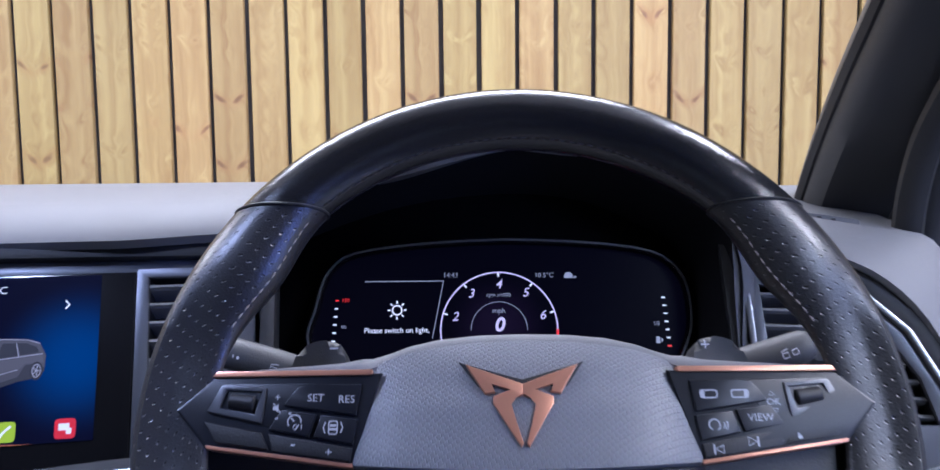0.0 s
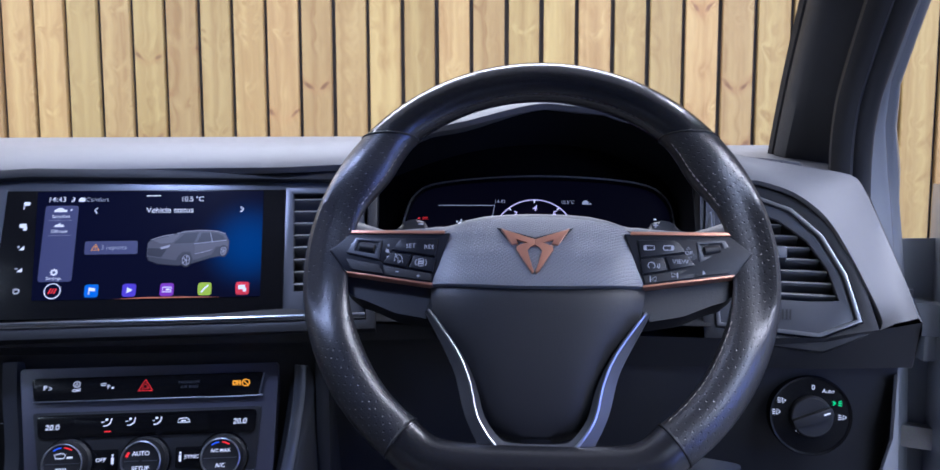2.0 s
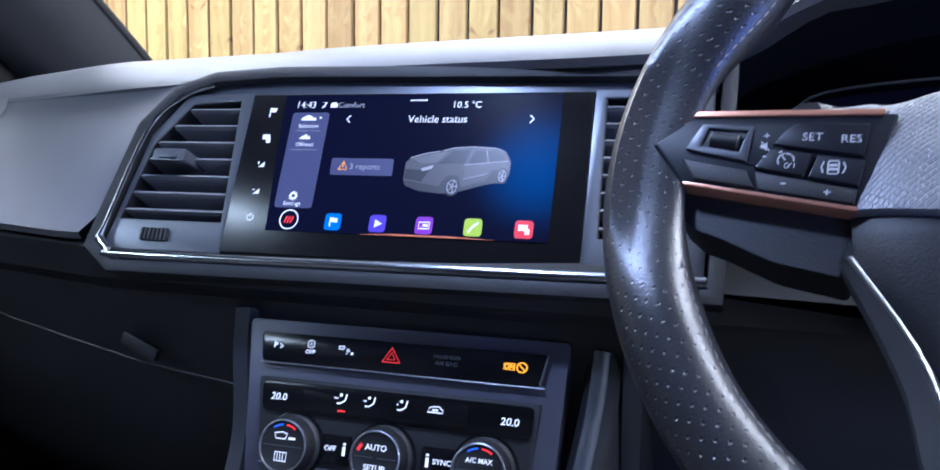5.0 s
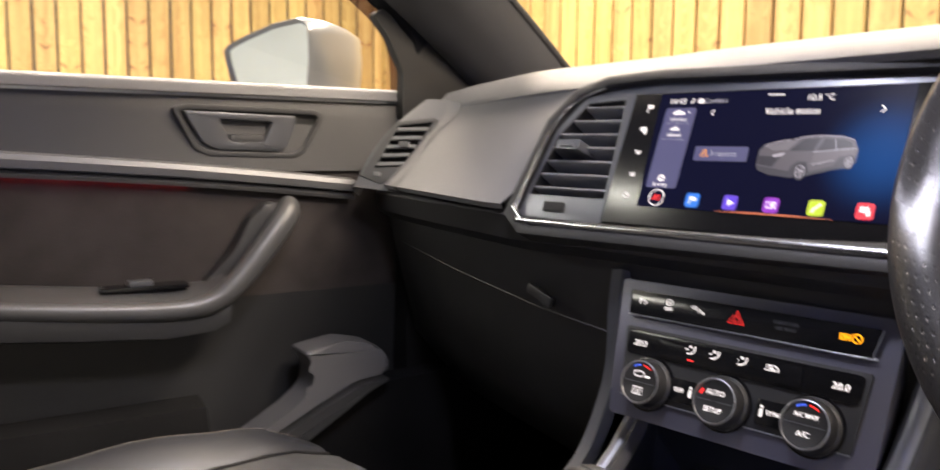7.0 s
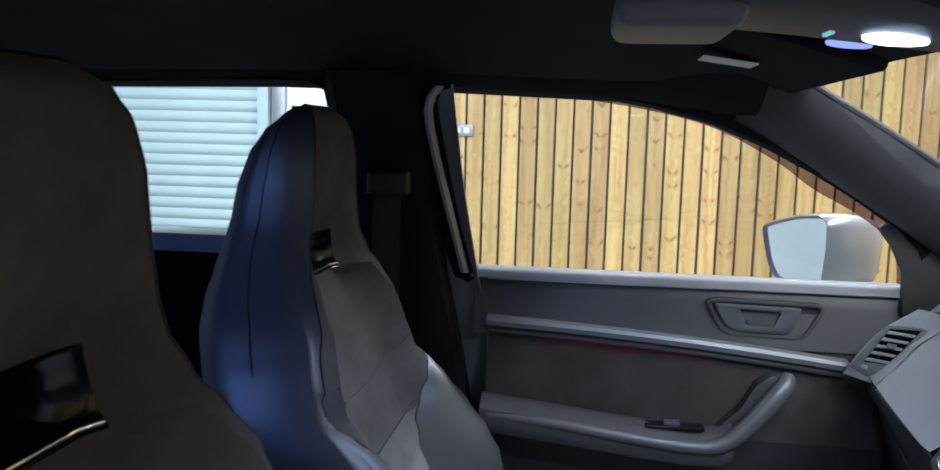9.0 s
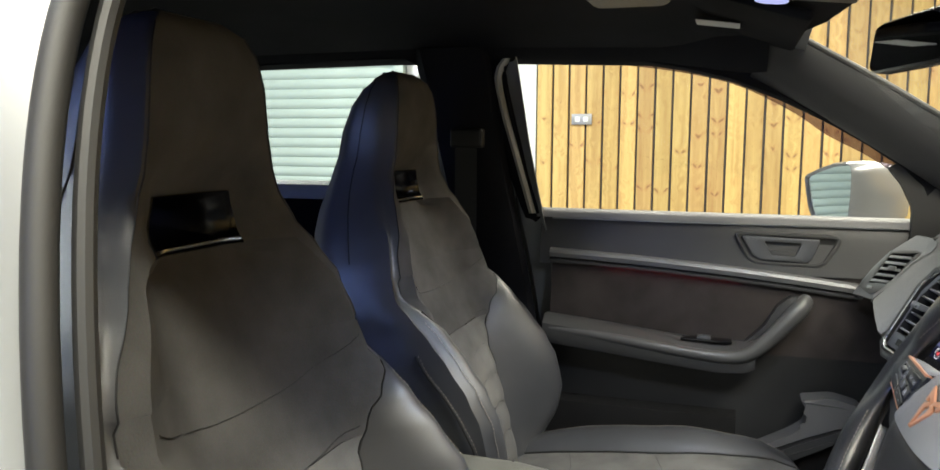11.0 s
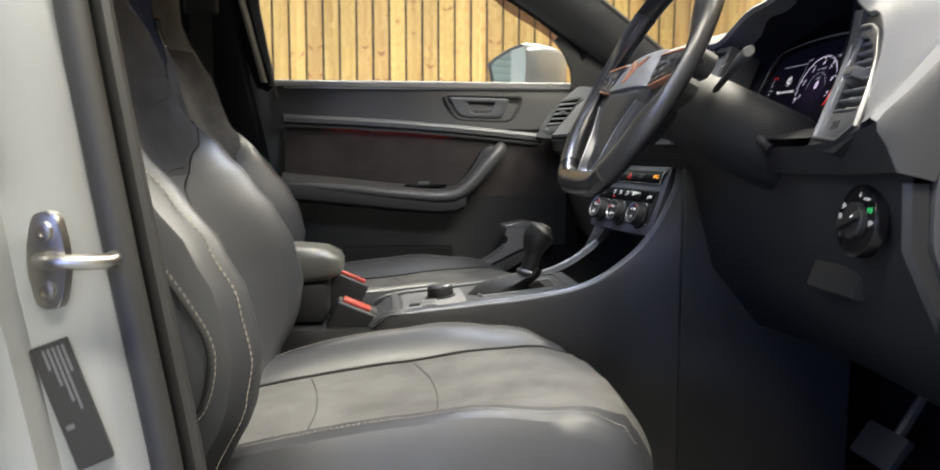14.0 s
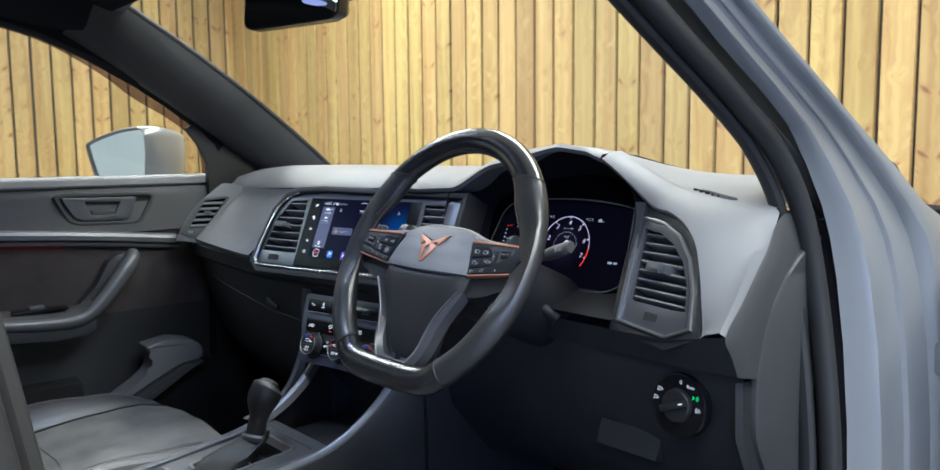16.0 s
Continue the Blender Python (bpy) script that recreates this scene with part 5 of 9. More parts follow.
def make_seat(name, at, label, reach=1.0):
    seat = thing(name, (0, 0, 0), label, "car seat", "front seats")
    zs = span(0.53, 0.92, 16) + span(0.92, 1.06, 12)[1:] + span(1.06, 1.178, 7)[1:] + span(1.178, 1.238, 4)[1:] + span(1.238, 1.40, 10)[1:] + [1.41, 1.42, 1.427, 1.433]
    zs_low, zs_top = [z for z in zs if z <= 1.0601], [z for z in zs if z >= 1.0599]
    part("backrest", loft([[back_point(k * seam_u(z), z) for k in span(-1, 1, 16)] for z in [z for z in zs_low if z >= 0.9199]]), M_SUEDE, seat, "grey suede shoulder panel")
    part("backrest_insert", loft([[back_point(k * seam_u(z), z) + Vector((0, 0.004 * abs(math.sin((z - 0.925) * math.pi / 0.060)) ** 0.6 * (1 - k ** 8), 0)) for k in span(-1, 1, 16)] for z in span(0.53, 0.92, 40)]), M_SUEDE2, seat, "light grey quilted suede insert")
    for s in (-1, 1):
        part("side_bolster", loft([[back_point(s * (seam_u(z) + (1.0 - seam_u(z)) * k), z) for k in span(0, 1, 12)] for z in zs_low]), M_LEATH, seat, "smooth black leather side bolster")
        part("bolster_flank", loft([[back_point(s * (1 + k), z) for k in span(0, 1, 8)] for z in zs_low]), M_LEATH, seat, "black leather bolster flank")
        part("headrest_side", loft([[back_point(s * u, z) for u in [seam_u(z) + (1.0 - seam_u(z)) * q for q in (0, 0.25, 0.5, 0.75)] + span(1, 2, 8)] for z in zs_top]), M_LEATH, seat, "black leather headrest side")
        part("headrest_seam", tube([back_point(s * 1.46, z) + Vector((s * 0.0006, 0, 0)) for z in span(1.08, 1.41, 24)], 0.0013, 6), M_BLACK, seat, "sewn seam")
        part("headrest_seam", tube([back_point(s * (seam_u(z) + 0.005), z) + Vector((0, 0.0006, 0)) for z in span(1.03, 1.42, 40)], 0.0012, 6), M_BLACK, seat, "sewn seam")
    cols = [-1, -0.86, -0.72, -0.6, -0.45, -0.3, -0.15, 0, 0.15, 0.3, 0.45, 0.6, 0.72, 0.86, 1]

    def holed(at_point):
        bm = bmesh.new()
        V = [[bm.verts.new(at_point(k, z)) for k in cols] for z in zs_top]
        for i in range(len(zs_top) - 1):
            for j in range(len(cols) - 1):
                if zs_top[i] >= HOLE_Z[0] - 1e-6 and zs_top[i + 1] <= HOLE_Z[1] + 1e-6 and abs(cols[j] + cols[j + 1]) / 2 < 0.6:
                    continue
                bm.faces.new((V[i][j], V[i][j + 1], V[i + 1][j + 1], V[i + 1][j]))
        return bm

    def front(k, z):
        p = back_point(k * seam_u(z), z)
        if HOLE_Z[0] - 1e-6 <= z <= HOLE_Z[1] + 1e-6:
            a = abs(k)
            lim = HOLE_X - 0.010 * smooth01(z, 1.20, 1.238)
            p.x = math.copysign((a / 0.6 * lim) if a <= 0.6 else lim + (a - 0.6) / 0.4 * (seam_u(z) * back_at(z)[2] - lim), k)
        return p

    def rear(k, z):
        e = back_point(2.0, z)
        q = Vector((k * e.x, e.y - (0.030 - 0.024 * smooth01(z, 1.0, 1.1)) * (1 - abs(k) ** 4), z))
        if HOLE_Z[0] - 1e-6 <= z <= HOLE_Z[1] + 1e-6:
            a = abs(k)
            q.x = math.copysign((a / 0.6 * HOLE_X) if a <= 0.6 else HOLE_X + (a - 0.6) / 0.4 * (e.x - HOLE_X), k)
        return q

    part("headrest", holed(front), M_SUEDE, seat, "dark suede integrated headrest")
    part("headrest_back", holed(rear), M_LEATH, seat, "black leather headrest back")
    part("rear_shell", loft([[rear(k, z) for k in span(-1, 1, 14)] for z in zs_low]), M_LEATH, seat, "black leather seat back shell")
    part("headrest_top", loft([[front(k, 1.433) for k in cols], [front(k, 1.433).lerp(rear(k, 1.433), 0.5) + Vector((0, 0, 0.004)) for k in cols], [rear(k, 1.433) for k in cols]]), M_LEATH, seat)
    # sleeve of the belt opening
    ringz = [(-0.6, z) for z in span(1.238, 1.178, 4)] + [(k, 1.178) for k in (-0.45, -0.3, -0.15, 0, 0.15, 0.3, 0.45)] + [(0.6, z) for z in span(1.178, 1.238, 4)] + [(k, 1.238) for k in (0.45, 0.3, 0.15, 0, -0.15, -0.3, -0.45)]
    f_ring, r_ring = [front(k, z) for k, z in ringz], [rear(k, z) for k, z in ringz]
    cen = sum(f_ring, Vector()) / len(f_ring)
    rc = sum(r_ring, Vector()) / len(r_ring)
    r_ring = [rc + Vector((0, 0.01, 0.004)) + (p - rc) * 0.38 for p in r_ring]
    rows = [[p + (p - cen) * 0.10 + Vector((0, 0.001, 0)) for p in f_ring], [p + (p - cen) * 0.05 + Vector((0, 0.005, 0)) for p in f_ring], [p + (cen - p) * 0.06 for p in f_ring],
            [a.lerp(b, 0.25) + (cen + Vector((0, -0.02, -0.004)) - a) * 0.16 for a, b in zip(f_ring, r_ring)], r_ring]
    part("belt_opening", loft(rows, True, False), M_GLOSS, seat, "gloss black sleeve of the belt opening")
    part("opening_edge", tube([front(k, 1.178) + Vector((0, 0.003, 0.004)) for k in (0.6, 0.45, 0.3, 0.15, 0, -0.15, -0.3, -0.45, -0.6)], 0.0022, 8), M_CHROME, seat, "bright lower edge of the opening")
    for s in (-1, 1):
        part("stitching", stitches([back_point(s * 0.93, z) + Vector((s * 0.0012, 0.0022, 0)) for z in span(0.60, 0.985, 50)], 0.007, 0.005, 0.0010), M_THREAD, seat, "row of pale stitches")
        pth = [Vector((0, y, z)) for y, z in ((-0.262, 0.930), (-0.244, 0.902), (-0.207, 0.863), (-0.171, 0.811), (-0.150, 0.763), (-0.160, 0.709), (-0.190, 0.676))]
        pth = [Vector((s * (back_at(p.z)[2] + 0.0015), p.y, p.z)) for p in spline(pth, 5)]
        part("flank_seam", tube(pth, 0.0022, 6), M_BLACK, seat, "deep sewn seam")
        part("stitching", stitches([p + Vector((s * 0.001, 0.006, 0)) for p in pth], 0.007, 0.005, 0.0009), M_THREAD, seat, "row of pale stitches")
        part("bolster_seam", tube([back_point(s * seam_u(z), z) + Vector((0, 0.0005, 0)) for z in span(0.55, 1.0, 36)], 0.0014, 6), M_BLACK, seat, "sewn seam")
    pth = [back_point(k * 0.90 * seam_u(1.0), 1.005 + 0.035 * abs(k) ** 3) + Vector((0, 0.0006, 0)) for k in span(-1, 1, 20)]
    part("cross_seam", tube(pth, 0.0007, 6), M_BLACK, seat, "sewn cross seam")
    part("cross_seam", tube([back_point(k * seam_u(0.92), 0.92 + 0.012 * k * k) + Vector((0, 0.0008, 0)) for k in span(-0.98, 0.98, 16)], 0.0009, 6), M_BLACK, seat, "sewn cross seam")
    for zc in (0.865, 0.805, 0.745, 0.685, 0.625):
        part("cross_seam", tube([back_point(k * seam_u(zc) * 0.98, zc - 0.006 * math.cos(k * 6)) + Vector((0, 0.001, 0)) for k in span(-1, 1, 20)], 0.0009, 6), M_BLACK, seat, "sewn cross seam")

    # cushion
    def cush(u, y):
        a = abs(u)
        base = curve1(y, [(-0.16, 0.60), (-0.05, 0.612), (0.10, 0.628), (0.25, 0.648), (0.32, 0.655), (0.37, 0.644), (0.405, 0.60), (0.415, 0.55), (0.415, 0.51)])
        lift = curve1(y, [(-0.16, 0.02), (0.0, 0.042), (0.16, 0.042), (0.30, 0.018), (0.40, 0.0)])
        w = curve1(y, [(-0.16, 0.235), (0.0, 0.265), (0.25, 0.272), (0.38, 0.262), (0.445, 0.235)])
        if y > 0:
            y *= 1 - 0.17 * a ** 2.6
        z = base + lift * smooth01(a, 0.50, 0.76) - 0.105 * smooth01(a, 0.82, 1.0) ** 1.6 - 0.006 * math.exp(-((a - 0.58) / 0.03) ** 2)
        z += 0.0022 * math.sin(u * 11 + y * 19) * math.sin(y * 37 + u * 6) * (1 - smooth01(a, 0.45, 0.58))
        y = (y + 0.16) * reach - 0.16
        return Vector((u * w, y - 0.05, z + 0.06 * (reach - 1.0)))

    ys = span(-0.16, 0.33, 16) + [0.35, 0.37, 0.385, 0.398, 0.408, 0.414]
    part("cushion", loft([[cush(u, y) for u in span(-0.58, 0.58, 16)] for y in ys]), M_SUEDE2, seat, "worn grey suede cushion middle")
    for s in (-1, 1):
        part("cushion_bolster", loft([[cush(s * u, y) for u in span(0.58, 1.0, 12)] for y in ys]), M_LEATH, seat, "smooth black leather cushion bolster")
        part("cushion_seam", tube([cush(s * 0.58, y) + Vector((0, 0, 0.0018)) for y in ys[1:-4]], 0.0022, 6), M_BLACK, seat, "sewn seam")
        pth = [cush(s * 0.80, y) + Vector((s * 0.001, 0, 0.0016)) for y in ys[2:-3]]
        part("stitching", stitches(pth, 0.006, 0.0042, 0.0007), M_THREAD, seat, "row of pale stitches")
    for yc in (-0.04, 0.12):
        part("cross_seam", tube([cush(u, yc + 0.02 * (1 - (u / 0.58) ** 2)) + Vector((0, 0, 0.0008)) for u in span(-0.56, 0.56, 14)], 0.0008, 6), M_SUEDE, seat, "sewn cross seam")
    part("cushion_front", loft([[cush(u, 0.414) + Vector((0, -0.006 * k, -0.075 * k)) for u in span(-1, 1, 20)] for k in (0, 0.4, 1)]), M_LEATH, seat, "black leather cushion front")
    part("seat_base", box((-0.235, -0.19, 0.36), (0.235, 0.33, 0.565), 0.02), M_BLACK, seat)
    for s in (-1, 1):
        tr = [(-0.22, 0.66), (-0.17, 0.655), (-0.10, 0.615), (0.0, 0.592), (0.20, 0.585), (0.30, 0.57), (0.34, 0.52), (0.33, 0.46), (-0.20, 0.46), (-0.25, 0.55)]
        bm = slab(rounded(tr, 0.02), -0.012, 0.014, 0.006)
        part("side_valance", bm, M_DARK, seat, "dark plastic side valance", Matrix(((0, 0, s, s * 0.272), (1, 0, 0, -0.05), (0, 1, 0, 0), (0, 0, 0, 1))))
    seat.matrix_basis = Matrix.Translation(at)
    return seat


make_seat("front_seat", (0.043, 0.028, 0), "black leather and grey suede driver's sports seat with integrated headrest")
make_seat("front_seat", (-0.720, -0.034, 0), "black leather and grey suede passenger sports seat with integrated headrest", 1.17)

# ---------------------------------------------------------------- passenger door
pdoor = thing("passenger_door", (-1.10, 0.2, 0.75), "closed passenger door with charcoal plastic and suede lining", "car door")
DX = -1.097


def door_x(y, z):
    """Inner face of the door lining."""
    return DX + 0.030 * smooth01(1.0 - z, -0.16, 0.1) - 0.03 * smooth01(z, 1.10, 1.16)


def door_patch(pts_y, pts_z, off=0.0):
    return loft([[(door_x(y, z) + off, y, z) for y in pts_y] for z in pts_z])


part("lining_upper", door_patch(span(-0.225, 0.60, 12), [1.01, 1.03, 1.06, 1.09, 1.11, 1.124]), M_DOOR, pdoor, "charcoal plastic upper lining")
part("window_ledge", loft([[(-1.093 + a, y, 1.124 + b) for a, b in ((0.006, -0.004), (0.0, 0.008), (-0.012, 0.014), (-0.034, 0.016), (-0.052, 0.012))] for y in span(-0.235, 0.62, 10)]), M_DASH, pdoor, "grey ledge under the window")
part("lining_insert", door_patch(span(-0.195, 0.60, 12), [0.80, 0.86, 0.92, 0.97, 1.02], -0.006), M_INSERT, pdoor, "dark brown suede insert")
part("lining_lower", loft([[(x, y, z) for y in span(-0.19, 0.62, 8)] for x, z in ((-1.070, 0.83), (-1.074, 0.79), (-1.080, 0.70), (-1.070, 0.60), (-1.060, 0.52))]), M_DARK, pdoor, "dark plastic lower lining")
# window aperture: glass and surround
WIN = [(-0.225, 1.12), (-0.236, 1.157), (-0.254, 1.219), (-0.274, 1.325), (-0.290, 1.426), (-0.293, 1.459), (-0.283, 1.479), (-0.205, 1.486), (-0.103, 1.483), (0.0, 1.472), (0.10, 1.455), (0.20, 1.430), (0.30, 1.391), (0.40, 1.342), (0.48, 1.296), (0.55, 1.250), (0.588, 1.21), (0.600, 1.165), (0.603, 1.12)]


def win_x(z):
    return -1.095 + (z - 1.15) * 0.31


outer = [(y, max(1.09, z)) for y, z in inset(WIN, -0.045)]
bm = loft([[(win_x(z) + dx, y, z) for y, z in pts] for pts, dx in ((outer, 0.0), (inset(WIN, -0.004), 0.012), (WIN, 0.0), (WIN, -0.03))])
part("window_surround", bm, M_HEAD, pdoor, "black window surround")
pane = part("window_glass", loft([[(win_x(z) - 0.012, y, z) for y, z in WIN], [(win_x(z) - 0.012, 0.12, 1.25) for y, z in WIN]]), M_GLASS, pdoor, "clear side window glass")
pane.visible_shadow = False
part("frame_edge", loft([[(win_x(z) + dx, y - dy, z) for dx, dy in ((0.004, 0.016), (0.018, 0.0145), (0.022, 0.007), (0.018, 0.0), (0.004, -0.002))] for y, z in ((-0.239, 1.128), (-0.242, 1.140), (-0.254, 1.196), (-0.270, 1.268), (-0.290, 1.359), (-0.300, 1.420), (-0.301, 1.445), (-0.294, 1.468), (-0.278, 1.486))]), M_FRAME, pdoor, "door frame edge in body paint, its reflection put into the colour")
DEF = [(-0.283, 1.479), (-0.147, 1.4805), (-0.018, 1.4685), (0.111, 1.449), (0.22, 1.420), (0.331, 1.364), (0.40, 1.317), (0.473, 1.279), (0.533, 1.240), (0.562, 1.207), (0.576, 1.165), (0.583, 1.12)]
TOPS = [(-0.283, 1.489), (-0.147, 1.494), (-0.018, 1.482), (0.111, 1.462), (0.22, 1.433), (0.331, 1.386), (0.41, 1.347), (0.49, 1.300), (0.565, 1.250), (0.600, 1.212), (0.612, 1.165), (0.615, 1.12)]
deflector = part("wind_deflector", loft([[(win_x(z) + dx, y, z) for y, z in spline(q, 4)] for q, dx in ((DEF, -0.034), (DEF, -0.031), (TOPS, -0.022))]), M_SMOKE, pdoor, "smoked wind deflector along the window top")
deflector.visible_shadow = False
# rear door with its window
rdoor = thing("rear_door", (-1.10, -0.8, 0.75), "closed rear door with black lining and tinted window", "car door")
RWIN = [(-0.455, 1.19), (-0.470, 1.33), (-0.484, 1.44), (-0.503, 1.474), (-0.538, 1.489), (-0.8, 1.487), (-1.05, 1.475), (-1.3, 1.42), (-1.36, 1.30), (-1.30, 1.19)]
outer = [(-0.33, 1.10), (-0.36, 1.33), (-0.37, 1.47), (-0.40, 1.51), (-0.46, 1.54), (-0.8, 1.545), (-1.1, 1.54), (-1.5, 1.50), (-1.6, 1.30), (-1.5, 1.10)]
part("window_surround", loft([[(win_x(z) + dx, y, z) for y, z in pts] for pts, dx in ((outer, 0.0), (inset(RWIN, -0.004), 0.010), (RWIN, 0.0), (RWIN, -0.03))]), M_HEAD, rdoor, "black window surround")
part("window_ledge", loft([[(-1.06 - a, y, 1.19 + b) for a, b in ((0.0, -0.05), (0.0, -0.005), (0.012, 0.004), (0.05, 0.004))] for y in (-0.42, -1.4)]), M_DOOR, rdoor, "grey ledge under the window")
part("lining", box((-1.09, -1.45, 0.45), (-1.055, -0.36, 1.15), 0.01), M_FLOCK, rdoor, "black rear door lining")

# ---------------------------------------------------------------- centre console
KX = -0.345
console = thing("centre_console", (KX, 0.2, 0.34), "dark grey centre console between the front seats", "car console")
TOP = [(0.03, 0.655), (0.06, 0.676), (0.18, 0.690), (0.30, 0.703), (0.39, 0.722), (0.46, 0.762), (0.51, 0.815), (0.545, 0.885), (0.555, 0.925)]
for s in (-1, 1):
    rows = []
    for y, z in spline(TOP, 4):
        w = curve1(y, [(0.03, 0.085), (0.1, 0.098), (0.3, 0.105), (0.45, 0.118), (0.56, 0.135)])
        rows.append([(KX + s * (w - 0.018), y + 0.004, z - 0.006), (KX + s * (w - 0.012), y, z), (KX + s * w, y, z - 0.004), (KX + s * (w + 0.004), y, z - 0.016), (KX + s * (w + 0.008), y, max(0.34, z - 0.12)), (KX + s * (w + 0.02), y, 0.34)])
    part("side_wall", thick(loft(rows), 0.003), M_DARK, console, "dark grey console side")
part("deck", loft([[(KX - 0.095, y, z + 0.001), (KX + 0.095, y, z + 0.001)] for y, z in ((0.03, 0.655), (0.06, 0.676), (0.18, 0.690), (0.30, 0.703), (0.40, 0.716))]), M_DKSILV, console, "satin dark grey deck")
part("tray_floor", loft([[(KX - 0.11, y, z), (KX + 0.11, y, z)] for y, z in ((0.40, 0.716), (0.41, 0.685), (0.56, 0.69), (0.60, 0.80))]), M_BLACK, console, "black open tray")
part("rear_tub", box((KX - 0.085, -0.42, 0.34), (KX + 0.085, 0.04, 0.655), 0.015), M_DARK, console)
armrest = thing("armrest", (KX, -0.2, 0.70), "black leather padded centre armrest", "armrest")
rows = []
for y, w, zb, zt in ((-0.40, 0.074, 0.715, 0.786), (-0.20, 0.074, 0.716, 0.791), (-0.10, 0.071, 0.722, 0.791), (-0.048, 0.065, 0.729, 0.786), (-0.026, 0.055, 0.738, 0.775), (-0.019, 0.043, 0.746, 0.764)):
    zm, h = (zb + zt) / 2, (zt - zb) / 2
    rows.append([(KX + w * math.copysign(abs(math.cos(a)) ** 0.45, math.cos(a)), y, zm + h * math.copysign(abs(math.sin(a)) ** 0.55, math.sin(a))) for a in [2 * math.pi * k / 28 for k in range(28)]])
part("pad", loft(rows, True, True), M_ARM, armrest, "smooth black leather pad, a lamp's highlight put into its colour")
part("lid_base", box((KX - 0.066, -0.40, 0.66), (KX + 0.064, -0.045, 0.728), 0.012), M_DARK, armrest, "dark plastic lid base")
for s in (-1, 1):
    edge = []
    for y, z in spline(TOP, 4):
        w = curve1(y, [(0.03, 0.085), (0.1, 0.098), (0.3, 0.105), (0.45, 0.118), (0.56, 0.135)])
        edge.append((KX + s * (w - 0.006), y, z - 0.0025))
    part("edge_strip", tube(edge, 0.0095, 10, flat=0.6), M_DKSILV, console, "satin dark grey edge strip")
    part("flank", box((KX + s * 0.150 - 0.008, 0.548, 0.34), (KX + s * 0.150 + 0.008, 0.86, 0.93), 0.006), M_DARK, console, "dark grey flank under the dashboard")
CHEEK = spline([(0.500, 0.935), (0.496, 0.90), (0.494, 0.837), (0.475, 0.784), (0.453, 0.75), (0.421, 0.729), (0.37, 0.712)], 4)
part("cheek", loft([[(-0.488, y + 0.012, z - 0.004), (-0.490, y, z), (-0.506, y + 0.001, z - 0.002), (-0.512, y + 0.010, z - 0.008), (-0.516, y + 0.30, z - 0.02)] for y, z in CHEEK]), M_DKSILV, console, "satin dark grey cheek beside the controls")

# ---------------------------------------------------------------- vents
def cut_at(pts, v):
    """Where an outline crosses the height v: its left and right."""
    us = []
    for (u0, v0), (u1, v1) in zip(pts, pts[1:] + pts[:1]):
        if (v0 - v) * (v1 - v) < 0:
            us.append(u0 + (u1 - u0) * (v - v0) / (v1 - v0))
    return min(us), max(us)


def slats(parent, m, pts, count, depth=0.022, back=-0.045):
    """Level blades across an opening, and a black duct behind them."""
    lo, hi = min(p[1] for p in pts), max(p[1] for p in pts)
    part("duct", join(slab(pts, back - 0.004, back), rim_of(inset(pts, -0.001), inset(pts, 0.0005), back, -0.004)), M_BLACK, parent, "black duct", m)
    for i in range(count):
        v = lo + (hi - lo) * (i + 0.6) / (count + 0.1)
        u0, u1 = cut_at(pts, v)
        bm = loft([[(u, v + 0.5 * depth * -0.28 + dv, -0.006 - depth), (u, v + 0.0016 + dv, -0.006), (u, v - 0.0006 + dv, -0.004), (u, v - 0.0022 + dv, -0.007), (u, v - 0.5 * depth * 0.28 - 0.002 + dv, -0.006 - depth)]
                   for u, dv in ((u0 + 0.0005, 0), (u1 - 0.0005, 0))], True, True)
        part("slat", bm, M_SLAT, parent, "", m, sharp=radians(20))


def tab(parent, m, u, v, w, h):
    part("adjuster", join(slab(rounded(rect(u - w / 2, v - h / 2, u + w / 2, v + h / 2), 0.002), -0.02, 0.009, 0.0015),
                          box((u - w * 0.28, v - h * 0.35, 0.009), (u + w * 0.28, v + h * 0.05, 0.0115), 0.0008)), M_DKSILV, parent, "sliding vent adjuster", m)


def thumbwheel(parent, m, u, v, w):
    bms = [box((u - w / 2, v - 0.0045, -0.012), (u + w / 2, v + 0.0045, -0.001), 0.002)]
    for k in range(7):
        uu = u - w / 2 + w * (k + 0.5) / 7
        bms.append(box((uu - w * 0.035, v - 0.005, -0.002), (uu + w * 0.035, v + 0.005, 0.0006)))
    part("thumbwheel", join(*bms), M_BLACK, parent, "ribbed black thumbwheel", m)


# ---------------------------------------------------------------- centre housing and screen
SCR = fr((-0.375, 0.5295, 1.047), 10.5, 23.5)
HOUSE = [(-0.246, -0.069), (-0.226, -0.083), (0.226, -0.079), (0.230, 0.070), (-0.11, 0.0750), (-0.170, 0.0715), (-0.202, 0.060), (-0.226, 0.030)]
housing = thing("centre_vent_housing", (-0.375, 0.53, 1.047), "black dashboard housing with air vents either side of the screen", "air vent")
part("backing", slab(inset(HOUSE, -0.002), -0.06, -0.052), M_BLACK, housing, "", SCR)
part("outer_rim", rim_of(inset(HOUSE, -0.0105), HOUSE, -0.055, 0.003, 0.003), M_DARK, housing, "dark plastic rim", SCR)
part("upper_blind", slab([(-0.205, 0.062), (-0.17, 0.0718), (-0.11, 0.0752), (0.228, 0.0702), (0.228, 0.062)], -0.05, -0.006, 0.001), M_DKSILV, housing, "grey gloss strip over the screen", SCR)
